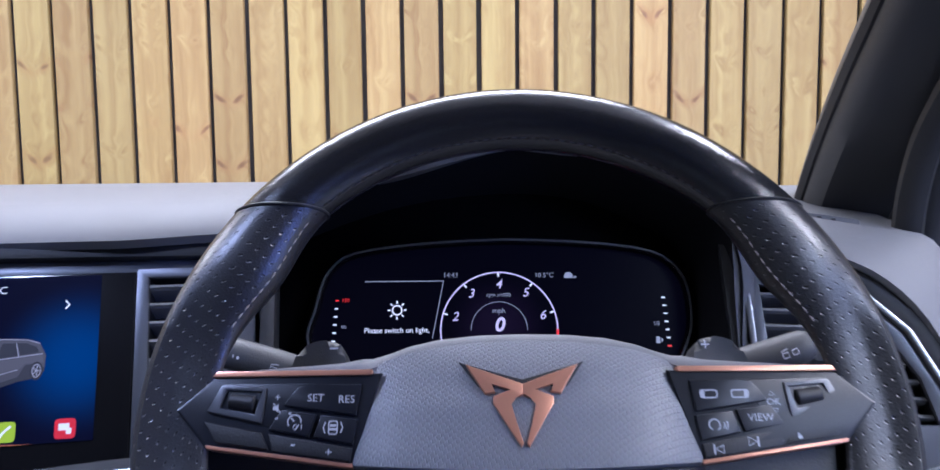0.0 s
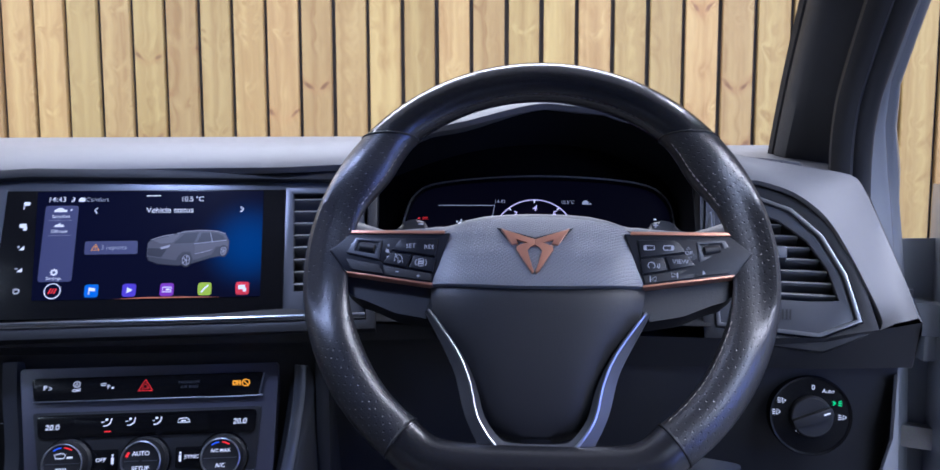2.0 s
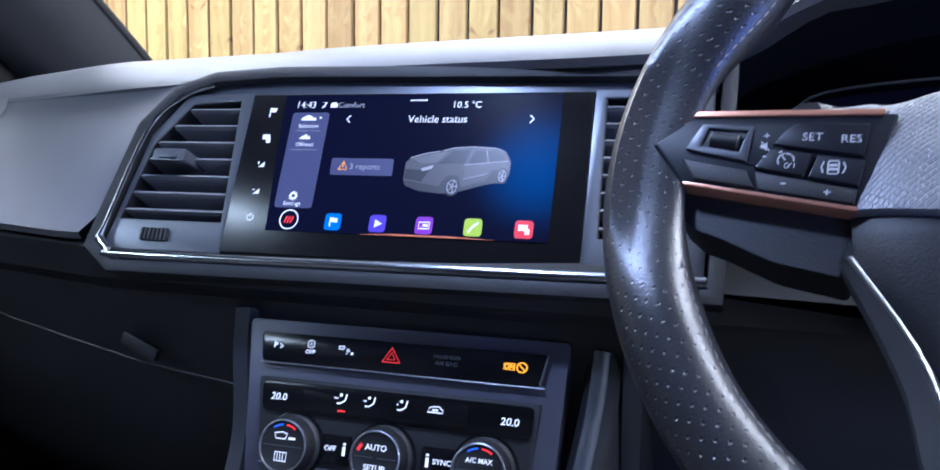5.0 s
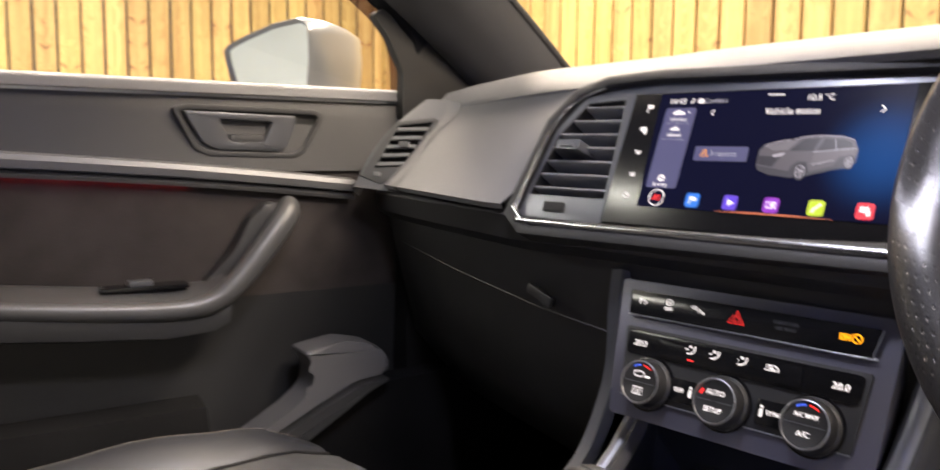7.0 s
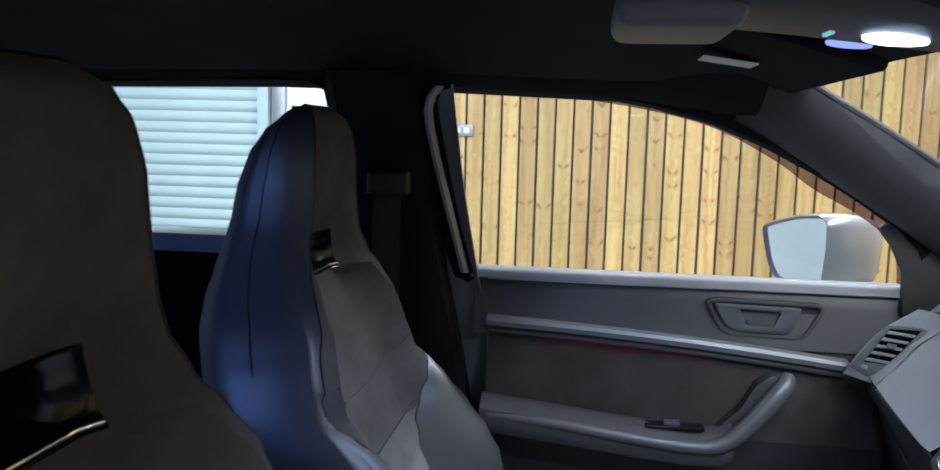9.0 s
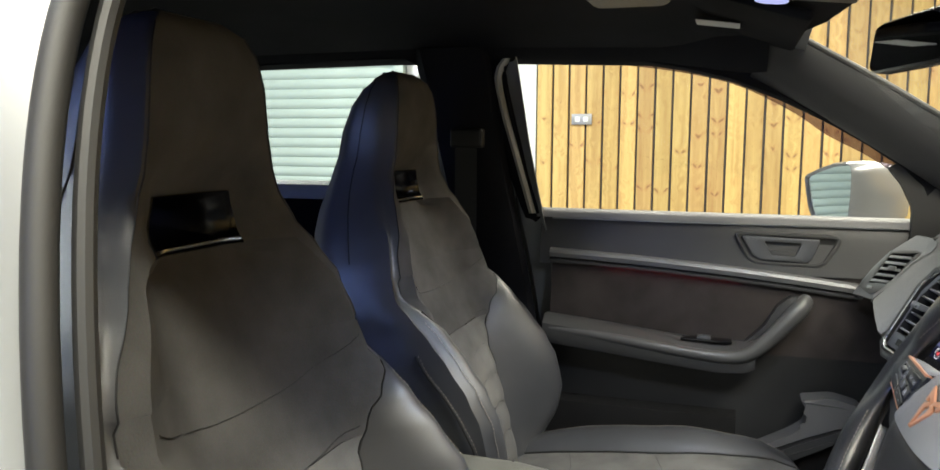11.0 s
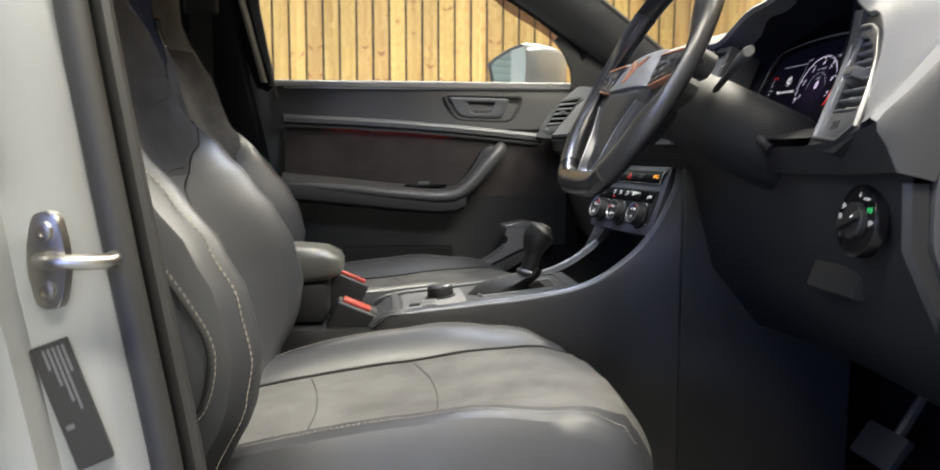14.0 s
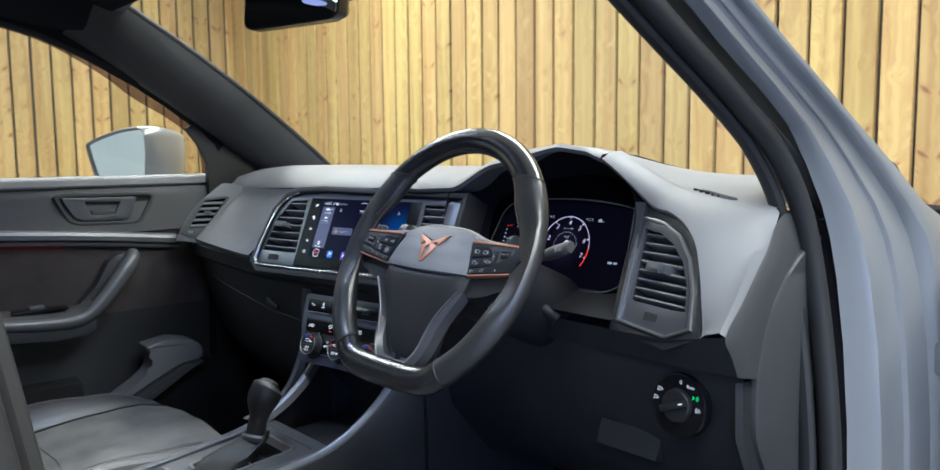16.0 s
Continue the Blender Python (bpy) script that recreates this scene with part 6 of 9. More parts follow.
# bright line along the foot and up the slanted end
chrome_path = spline([(0.226, -0.0752, 0.003), (0.0, -0.0772, 0.003), (-0.215, -0.0790, 0.003), (-0.230, -0.0765, 0.003), (-0.2425, -0.066, 0.003), (-0.2415, -0.058, 0.003), (-0.2245, 0.0295, 0.002), (-0.200, 0.0600, 0.0), (-0.172, 0.0705, 0.0)], 5)
part("chrome_line", tube(chrome_path, lambda s: 0.0034 if s < 0.62 else 0.0022, 10, flat=0.7, up=(0, 0, 1)), M_CHROME, housing, "satin chrome line", SCR)
VL_IN = [(-0.1455, 0.0575), (-0.1385, -0.0480), (-0.2340, -0.0480), (-0.2190, 0.0180), (-0.1900, 0.0545)]
VL_OUT = [(-0.1335, 0.0640), (-0.1335, -0.0730), (-0.2430, -0.0730), (-0.2235, 0.0260), (-0.1960, 0.0630)]
part("vent_frame", rim_of(VL_OUT, VL_IN, -0.05, -0.003, 0.001), M_DKSILV, housing, "grey vent frame", SCR)
slats(housing, SCR, VL_IN, 7)
tab(housing, SCR, -0.192, 0.004, 0.030, 0.010)
thumbwheel(housing, SCR, -0.195, -0.0605, 0.026)
VR_IN = [(0.1520, 0.0575), (0.2000, 0.0575), (0.2000, -0.0480), (0.1540, -0.0480)]
VR_OUT = [(0.1440, 0.0640), (0.2260, 0.0640), (0.2240, -0.0730), (0.1440, -0.0730)]
part("vent_frame", rim_of(VR_OUT, VR_IN, -0.05, -0.003, 0.001), M_DKSILV, housing, "grey vent frame", SCR)
slats(housing, SCR, VR_IN, 8)
thumbwheel(housing, SCR, 0.178, -0.0605, 0.022)

touch = thing("touchscreen", (-0.375, 0.53, 1.047), "lit dashboard touchscreen showing the vehicle status page", "screen")
GLASS = [(-0.1330, 0.0615), (0.1435, 0.0615), (0.1435, -0.0715), (-0.1330, -0.0715)]
part("glass", slab(GLASS, -0.03, -0.001, 0.001), M_GLOSS, touch, "gloss black glass front", SCR)
spot = SCR @ Vector((0.108, 0.002, 0))
M_PAGE = display("screen_page", (0.0022, 0.0030, 0.018), (0.003, 0.048, 0.20), spot, 0.060, 1.0)
pagebm = flat([(-0.1030, 0.0600), (0.1215, 0.0600), (0.1215, -0.0530), (-0.0965, -0.0530)], -0.0004)
part("page", pagebm, M_PAGE, touch, "dark blue page", SCR)
C_PANEL = glow("page_panel", (0.055, 0.060, 0.17), 0.9)
part("side_panel", flat(rounded([(-0.0935, 0.0450), (-0.0615, 0.0450), (-0.0610, -0.0345), (-0.0930, -0.0345)], 0.003), -0.0001), C_PANEL, touch, "pale panel", SCR)
part("report_panel", flat(rounded([(-0.0520, 0.0068), (-0.0010, 0.0068), (-0.0005, -0.0070), (-0.0515, -0.0070)], 0.002), -0.0001), C_PANEL, touch, "pale panel", SCR)
D = 0.0003


def lit(name, bm, mat, parent, label, m):
    return part(name, bm, mat, parent, label, m, fix=False)


lit("title", text("Vehicle status", 0.0084, 0.0285, 0.0390, D), L_WHITE, touch, "white lettering", SCR)
lit("clock_text", text("14:43", 0.0080, -0.0830, 0.0513, D), L_WHITE, touch, "white lettering", SCR)
lit("mode_text", text("Comfort", 0.0064, -0.0440, 0.0510, D), L_SOFT, touch, "white lettering", SCR)
lit("temperature_text", text("10.5 °C", 0.0075, 0.0500, 0.0508, D), L_WHITE, touch, "white lettering", SCR)
lit("report_text", text("3 reports", 0.0066, -0.0235, -0.0002, D), L_SOFT, touch, "white lettering", SCR)
lit("selection_text", text("Selection", 0.0048, -0.0775, 0.0332, D), L_WHITE, touch, "white lettering", SCR)
lit("offroad_text", text("Offroad", 0.0048, -0.0780, 0.0175, D), L_WHITE, touch, "white lettering", SCR)
lit("settings_text", text("Settings", 0.0048, -0.0780, -0.0312, D), L_WHITE, touch, "white lettering", SCR)
lit("page_mark", flat(rect(0.0045, 0.0544, 0.0185, 0.0554), D), L_WHITE, touch, "white bar", SCR)
lit("rule", join(flat(rect(-0.089, 0.0290, -0.066, 0.0293), D), flat(rect(-0.089, 0.0130, -0.066, 0.0133), D)), L_SOFT, touch, "", SCR)
for u, s in ((-0.0441, -1), (0.1003, 1)):
    lit("chevron", stroke([(u - s * 0.0012, 0.0423), (u + s * 0.0015, 0.0393), (u - s * 0.0012, 0.0363)], 0.0011, D), L_WHITE, touch, "white chevron", SCR)
lit("mode_symbol", join(flat([(-0.0615, 0.049), (-0.0560, 0.049), (-0.0555, 0.0515), (-0.0570, 0.0535), (-0.0605, 0.0535), (-0.0620, 0.0515)], D), stroke([(-0.0690, 0.0490), (-0.0650, 0.0535)], 0.0008, D), stroke([(-0.0685, 0.0535), (-0.0665, 0.0535), (-0.0665, 0.0492), (-0.0690, 0.0492)], 0.0007, D)), L_WHITE, touch, "", SCR)
lit("panel_symbol", join(flat([(-0.0845, 0.0380), (-0.0720, 0.0380), (-0.0722, 0.0402), (-0.0752, 0.0408), (-0.0770, 0.0424), (-0.0808, 0.0424), (-0.0835, 0.0406), (-0.0848, 0.0400)], D),
                    flat([(-0.0835, 0.0222), (-0.0735, 0.0222), (-0.0750, 0.0252), (-0.0762, 0.0240), (-0.0780, 0.0268), (-0.0800, 0.0245), (-0.0812, 0.0250)], D),
                    flat([(-0.0690, 0.0392), (-0.0668, 0.0402), (-0.0690, 0.0414)], D)), L_WHITE, touch, "", SCR)
lit("gear_symbol", join(stroke(ellipse(-0.0782, -0.0250, 0.0022, 0.0022, 16), 0.0014, D, True), *[flat([(-0.0782 + 0.0026 * math.cos(a - .25), -0.0250 + 0.0026 * math.sin(a - .25)), (-0.0782 + 0.0038 * math.cos(a - .2), -0.0250 + 0.0038 * math.sin(a - .2)), (-0.0782 + 0.0038 * math.cos(a + .2), -0.0250 + 0.0038 * math.sin(a + .2)), (-0.0782 + 0.0026 * math.cos(a + .25), -0.0250 + 0.0026 * math.sin(a + .25))], D) for a in [k * math.pi / 4 for k in range(8)]]), L_WHITE, touch, "", SCR)
lit("warning_triangle", join(stroke([(-0.0450, -0.0026), (-0.0378, -0.0026), (-0.0414, 0.0038)], 0.0010, D, True), flat(rect(-0.0418, -0.001, -0.0410, 0.0016), D)), L_AMBER, touch, "amber triangle", SCR)
for u, col, k in ((-0.0411, (0.0, 0.16, 0.75), 0), (-0.0053, (0.09, 0.04, 0.62), 1), (0.0308, (0.23, 0.015, 0.50), 2), (0.0673, (0.42, 0.60, 0.01), 3), (0.1040, (0.75, 0.01, 0.03), 4)):
    icon = lit("icon", flat(rounded(rect(u - 0.0066, -0.0510, u + 0.0066, -0.0378), 0.003), D * 0.5), glow("icon_colour", col, 1.0), touch, "coloured square icon", SCR)
    w = -0.0444
    sym = [join(stroke([(u - 0.0022, w - 0.0036), (u - 0.0022, w + 0.0034)], 0.0010, D), flat([(u - 0.002, w + 0.0034), (u + 0.0036, w + 0.0026), (u + 0.0036, w - 0.0006), (u - 0.002, w)], D)),
           flat([(u - 0.0022, w - 0.0032), (u + 0.0034, w), (u - 0.0022, w + 0.0032)], D),
           join(stroke(rect(u - 0.0040, w - 0.0024, u + 0.0040, w + 0.0024), 0.0010, D, True), flat(rect(u - 0.001, w - 0.001, u + 0.003, w + 0.001), D)),
           stroke([(u + 0.0036, w + 0.0036), (u + 0.0006, w + 0.0012), (u - 0.0016, w - 0.0012), (u - 0.0030, w - 0.0038)], 0.0016, D),
           join(flat(rect(u - 0.0040, w - 0.0010, u + 0.0026, w + 0.0034), D), flat(rect(u + 0.0008, w - 0.0036, u + 0.0040, w + 0.0004), D))][k]
    part("symbol", sym, L_WHITE, icon, "white symbol", SCR, fix=False)
lit("profile_ring", stroke(ellipse(-0.0778, -0.0440, 0.0075, 0.0075, 28), 0.0010, D, True), L_WHITE, touch, "white ring", SCR)
lit("profile_mark", join(*[stroke([(-0.0778 + k * 0.0026 - 0.001, -0.0466), (-0.0778 + k * 0.0026 + 0.001, -0.0414)], 0.0013, D) for k in (-1, 0, 1)]), L_RED, touch, "red strokes", SCR)
lit("horizon_glow", flat([(-0.02, -0.0530), (0.085, -0.0530), (0.05, -0.0518), (0.01, -0.0518)], D * 0.5), glow("page_glow", (0.9, 0.25, 0.12), 0.7), touch, "", SCR)
# keys printed down the side of the glass
kd = D - 0.0009
lit("side_keys", join(stroke([(-0.1145, 0.0415), (-0.1145, 0.0495)], 0.0011, kd), flat([(-0.1142, 0.0495), (-0.1085, 0.0490), (-0.1095, 0.0470), (-0.1090, 0.0455), (-0.1142, 0.0455)], kd),
                      flat(rect(-0.1165, 0.0220, -0.1100, 0.0262), kd), flat(rect(-0.1128, 0.0190, -0.1092, 0.0232), kd),
                      flat([(-0.1150, -0.0015), (-0.1095, -0.0015), (-0.1095, 0.0030)], kd), stroke([(-0.1160, 0.0020), (-0.1138, 0.0020)], 0.0008, kd), stroke([(-0.1149, 0.0009), (-0.1149, 0.0031)], 0.0008, kd),
                      flat([(-0.1145, -0.0240), (-0.1090, -0.0240), (-0.1090, -0.0195)], kd), stroke([(-0.1155, -0.0205), (-0.1133, -0.0205)], 0.0008, kd),
                      stroke([(-0.1120 + 0.0026 * math.sin(a), -0.0432 + 0.0026 * math.cos(a)) for a in [0.7 + k * 0.5 for k in range(11)]], 0.0009, kd), stroke([(-0.1120, -0.0425), (-0.1120, -0.0400)], 0.0009, kd)), L_WHITE, touch, "white key symbols", SCR)
# the little picture of the car
G = glow
body = G("drawn_car_body", (0.060, 0.056, 0.072), 1.0)
dark = G("drawn_car_glass", (0.006, 0.006, 0.014), 1.0)
lightc = G("drawn_car_edge", (0.36, 0.35, 0.42), 1.0)
CARP = [(0.0090, -0.0099), (0.0090, 0.0039), (0.0132, 0.0083), (0.0243, 0.0116), (0.0332, 0.0132), (0.0453, 0.0160), (0.0595, 0.0171), (0.0769, 0.0160), (0.0848, 0.0132), (0.0890, 0.0050), (0.0885, -0.0055), (0.0837, -0.0099), (0.0716, -0.0121), (0.0543, -0.0176), (0.0401, -0.0198), (0.0217, -0.0181), (0.0111, -0.0143)]
lit("drawn_car", flat(CARP, D * 0.3), body, touch, "small drawing of a grey car", SCR)
lit("drawn_car_glass", join(flat([(0.0343, 0.0033), (0.0448, 0.0138), (0.0585, 0.0149), (0.0543, 0.0039)], D * 0.8), flat([(0.0574, 0.0039), (0.0616, 0.0143), (0.0764, 0.0138), (0.0827, 0.0110), (0.0848, 0.0072)], D * 0.8),
                              flat([(0.0096, -0.0011), (0.0096, -0.0088), (0.0232, -0.0110), (0.0280, -0.0022)], D * 0.8)), dark, touch, "", SCR)
lit("drawn_cladding", flat([(0.0096, -0.0099), (0.0232, -0.0121), (0.0374, -0.0143), (0.0395, -0.0099), (0.0438, -0.0055), (0.0511, -0.0055), (0.0543, -0.0143), (0.0722, -0.0088), (0.0764, -0.0011), (0.0837, 0.0000), (0.0885, -0.0033), (0.0885, -0.0055), (0.0837, -0.0099), (0.0716, -0.0121), (0.0543, -0.0176), (0.0401, -0.0198), (0.0217, -0.0181), (0.0111, -0.0143)], D * 0.6), G("drawn_car_cladding", (0.020, 0.019, 0.030), 1.0), touch, "", SCR)
lit("drawn_bonnet", flat([(0.0132, 0.0072), (0.0332, 0.0121), (0.0406, 0.0132), (0.0332, 0.0044), (0.0217, 0.0033)], D * 0.6), G("drawn_car_bonnet", (0.11, 0.105, 0.13), 1.0), touch, "", SCR)
lit("drawn_flank", flat([(0.0553, 0.0022), (0.0869, 0.0055), (0.0879, 0.0000), (0.0764, 0.0000), (0.0722, -0.0044), (0.0553, -0.0077)], D * 0.6), G("drawn_car_flank", (0.085, 0.08, 0.10), 1.0), touch, "", SCR)
lit("drawn_car_lines", join(stroke([(0.0374, 0.0138), (0.0453, 0.0160), (0.0595, 0.0171), (0.0769, 0.0160), (0.0848, 0.0132)], 0.0006, D), stroke([(0.0122, 0.0077), (0.0243, 0.0116), (0.0343, 0.0132)], 0.0006, D), stroke([(0.0543, 0.0028), (0.0869, 0.0061)], 0.0006, D), stroke([(0.0553, -0.0083), (0.0722, -0.0039)], 0.0005, D),
                            flat([(0.0217, -0.0006), (0.0311, 0.0022), (0.0301, -0.0006), (0.0227, -0.0028)], D), stroke([(0.0701, 0.0138), (0.0722, 0.0050)], 0.0006, D)), lightc, touch, "", SCR)
for u, v, a, b in ((0.0474, -0.0143, 0.0056, 0.0074), (0.0837, -0.0052, 0.0040, 0.0062)):
    lit("drawn_wheel", flat(ellipse(u, v, a, b, 20), D), dark, touch, "", SCR)
    lit("drawn_rim", join(stroke(ellipse(u, v, a * 0.66, b * 0.70, 16), 0.0006, D * 1.3, True), *[stroke([(u, v), (u + a * 0.6 * math.cos(k * 1.257), v + b * 0.62 * math.sin(k * 1.257))], 0.0007, D * 1.3) for k in range(5)]), lightc, touch, "", SCR)

# ---------------------------------------------------------------- heating panel
HV_FLAT = fr((-0.354, 0.5066, 0.884), 10.8, 18)
HV = HV_FLAT @ Matrix.Diagonal((1, 0.93, 1, 1))
hvac = thing("heating_panel", (-0.354, 0.50, 0.885), "heating and switch panel with three round knobs below the screen", "control panel")
part("plate", slab(rounded([(-0.132, 0.050), (0.1205, 0.050), (0.1150, -0.084), (-0.117, -0.084)], 0.004), -0.03, -0.003, 0.002), M_PLATE, hvac, "satin blue-grey plate", HV)
row1 = part("switch_bar", slab(rounded([(-0.1180, 0.0395), (0.1065, 0.0395), (0.1010, 0.0150), (-0.1150, 0.0150)], 0.004), -0.006, 0.0010, 0.001), M_GLOSS, hvac, "gloss black switch row", HV)
part("chrome_edge", tube(spline([(-0.1150, 0.0148, 0.0012), (0.0, 0.0148, 0.0012), (0.0980, 0.0148, 0.0012), (0.1020, 0.0180, 0.0012), (0.1065, 0.0390, 0.0012)], 4), 0.0007, 6), M_SILV, row1, "", HV)
climate = part("climate_plate", slab(rounded([(-0.1155, 0.0035), (0.1040, 0.0035), (0.0985, -0.0640), (-0.1060, -0.0640)], 0.003), -0.006, -0.0005, 0.001), M_DARK, hvac, "dark climate controls plate", HV)
part("chrome_edge", tube([(-0.1060, -0.0640, 0), (0.0980, -0.0640, 0)], 0.0007, 6), M_SILV, climate, "", HV)
part("climate_strip", slab(rounded([(-0.1110, 0.0005), (0.1000, 0.0005), (0.0985, -0.0235), (-0.1085, -0.0235)], 0.005), -0.001, 0.0016, 0.0008), M_GLOSS, hvac, "gloss black strip", HV)
part("climate_keys", slab(rounded(rect(-0.0760, -0.0205, 0.0540, -0.0030), 0.004), 0.0010, 0.0032, 0.0010), M_GLOSS, hvac, "gloss black key bar", HV)
for u, lines, marks in ((-0.0785, ("", ""), True), (-0.0062, ("AUTO", "SETUP"), False), (0.0685, ("A/C MAX", "A/C"), True)):
    v = -0.0485
    at = HV_FLAT @ Matrix.Translation((u, v * 0.93, 0))
    knob = part("knob", lathe([(0.0225, -0.001), (0.0225, 0.004), (0.0205, 0.006), (0.0198, 0.016), (0.0185, 0.0178), (0.0172, 0.0172), (0, 0.0172)], 40), M_BLACK, hvac, "round black knob", at)
    part("knob_ring", lathe([(0.0186, 0.0170), (0.0190, 0.0184), (0.0180, 0.0188), (0.0174, 0.0174)], 40), M_SILV, knob, "chrome ring", at)
    part("knob_base", lathe([(0.0245, -0.0005), (0.0245, 0.0010), (0.0225, 0.0014)], 40), M_GLOSS, knob, "", at)
    z = 0.0176
    part("divider", flat(rect(-0.0155, -0.0004, 0.0155, 0.0004), z), M_DKSILV, knob, "", at, fix=False)
    if lines[0]:
        part("upper_text", text(lines[0], 0.0058 if len(lines[0]) < 6 else 0.0046, 0, 0.0068, z, bold=0.0001), L_WHITE, knob, "white lettering", at, fix=False)
        part("lower_text", text(lines[1], 0.0058, 0, -0.0072, z, bold=0.0001), L_WHITE, knob, "white lettering", at, fix=False)
    else:
        part("upper_symbol", join(stroke([(-0.006, 0.005), (-0.0075, 0.0085), (-0.001, 0.0098), (0.0030, 0.0085), (0.0015, 0.005)], 0.0009, z, True), flat(rect(0.004, 0.0048, 0.0095, 0.0066), z)), L_WHITE, knob, "", at, fix=False)
        part("lower_symbol", join(stroke(rect(-0.005, -0.0105, 0.004, -0.0045), 0.0009, z, True), *[stroke([(-0.003 + k * 0.0022, -0.0095), (-0.003 + k * 0.0022, -0.0055)], 0.0006, z) for k in range(3)]), L_WHITE, knob, "", at, fix=False)
    if marks:
        arc = lambda a0, a1: stroke([(0.0150 * math.cos(radians(a)), 0.0150 * math.sin(radians(a))) for a in (a0, (a0 * 3 + a1) / 4, (a0 + a1) / 2, (a0 + a1 * 3) / 4, a1)], 0.0013, z)
        part("cold_mark", arc(125, 95), glow("lit_blue_print", (0.05, 0.15, 1.0), 1.0), knob, "blue arc", at, fix=False)
        part("warm_mark", arc(85, 55), L_RED, knob, "red arc", at, fix=False)
    else:
        part("fan_mark", stroke([(-0.0135, 0.0040), (-0.0110, 0.0085)], 0.0024, z), L_RED, knob, "red mark", at, fix=False)
        part("knob_pip", flat(ellipse(0, 0, 0.0017, 0.0017, 12), z + 0.0002), M_BLACK, knob, "", at, fix=False)
for u, s, sg in ((-0.0450, "OFF", 1), (0.0350, "SYNC", -1)):
    key = part("side_key", slab(rounded(rect(u - 0.0125, -0.0585, u + 0.0125, -0.0365), 0.002), -0.001, 0.0022, 0.0007), M_GLOSS, hvac, "gloss black key", HV)
    part("key_text", text(s, 0.0054, u - sg * 0.003, -0.0470, 0.0025, bold=0.0001), L_WHITE, key, "white lettering", HV, fix=False)
    part("key_symbol", join(flat(ellipse(u + sg * 0.0080, -0.0425, 0.0012, 0.0012, 8), 0.0025), flat(rect(u + sg * 0.008 - 0.0012, -0.0515, u + sg * 0.008 + 0.0012, -0.0445), 0.0025)), L_WHITE, key, "", HV, fix=False)
z = 0.0036
for u in (-0.0955, 0.0835):
    lit("temperature_digits", text("20.0", 0.0078, u, -0.0120, 0.0021, shear=0.1, bold=0.0001), L_WHITE, hvac, "lit digits", HV)
for u, k in ((-0.0430, 0), (-0.0205, 1), (0.0045, 2)):
    lit("air_symbol", join(flat(ellipse(u - 0.001, -0.0055, 0.0013, 0.0013, 10), z), stroke([(u + 0.0035, -0.0045), (u + 0.0025, -0.0095), (u - 0.001, -0.0120), (u - 0.004, -0.0120)], 0.0012, z), stroke([(u - 0.0065 + 0.001 * k, -0.0080), (u - 0.0030, -0.0080)], 0.0010, z)), L_WHITE, hvac, "white symbol", HV)
lit("recirculation_symbol", join(stroke([(0.0235, -0.0110), (0.0255, -0.0070), (0.0320, -0.0065), (0.0350, -0.0090), (0.0350, -0.0110)], 0.0010, z, True), flat(rect(0.0270, -0.0100, 0.0315, -0.0085), z)), L_WHITE, hvac, "white symbol", HV)
lit("active_mark", flat(rect(-0.0455, -0.0186, -0.0395, -0.0172), z), L_RED, hvac, "red bar", HV)
z = 0.0013
lit("parking_symbol", join(text("P", 0.0068, -0.1050, 0.0290, z, bold=0.0001), stroke([(-0.1015, 0.0270), (-0.0985, 0.0285), (-0.1015, 0.0305)], 0.0009, z)), L_WHITE, hvac, "white symbol", HV)
lit("stop_start_symbol", join(text("A", 0.0042, -0.0752, 0.0322, z), stroke(ellipse(-0.0752, 0.0322, 0.0030, 0.0030, 16), 0.0006, z, True), text("OFF", 0.0046, -0.0752, 0.0258, z, bold=0.0001)), L_WHITE, hvac, "white symbol", HV)
lit("park_assist_symbol", join(stroke(rect(-0.0520, 0.0305, -0.0475, 0.0325), 0.0008, z, True), text("P", 0.0060, -0.0445, 0.0285, z), flat(rect(-0.0420, 0.0265, -0.0400, 0.0285), z)), L_WHITE, hvac, "white symbol", HV)
lit("hazard_triangle", join(stroke([(-0.0165, 0.0235), (-0.0025, 0.0235), (-0.0095, 0.0350)], 0.0011, z, True), stroke([(-0.0128, 0.0256), (-0.0062, 0.0256), (-0.0095, 0.0310)], 0.0009, z, True)), L_RED, hvac, "lit red triangle", HV)
lit("airbag_text", join(text("PASSENGER", 0.0040, 0.0330, 0.0312, z), text("AIR BAG", 0.0046, 0.0330, 0.0262, z)), M_DKSILV, hvac, "dim grey lettering", HV)
lit("airbag_lamp", join(text("ON", 0.0050, 0.0795, 0.0288, z, bold=0.0004), stroke(rect(0.0755, 0.0265, 0.0835, 0.0312), 0.0007, z, True), stroke(ellipse(0.0885, 0.0288, 0.0036, 0.0036, 18), 0.0012, z, True), stroke([(0.0862, 0.0310), (0.0910, 0.0264)], 0.0010, z)), L_AMBER, hvac, "lit amber symbol", HV)

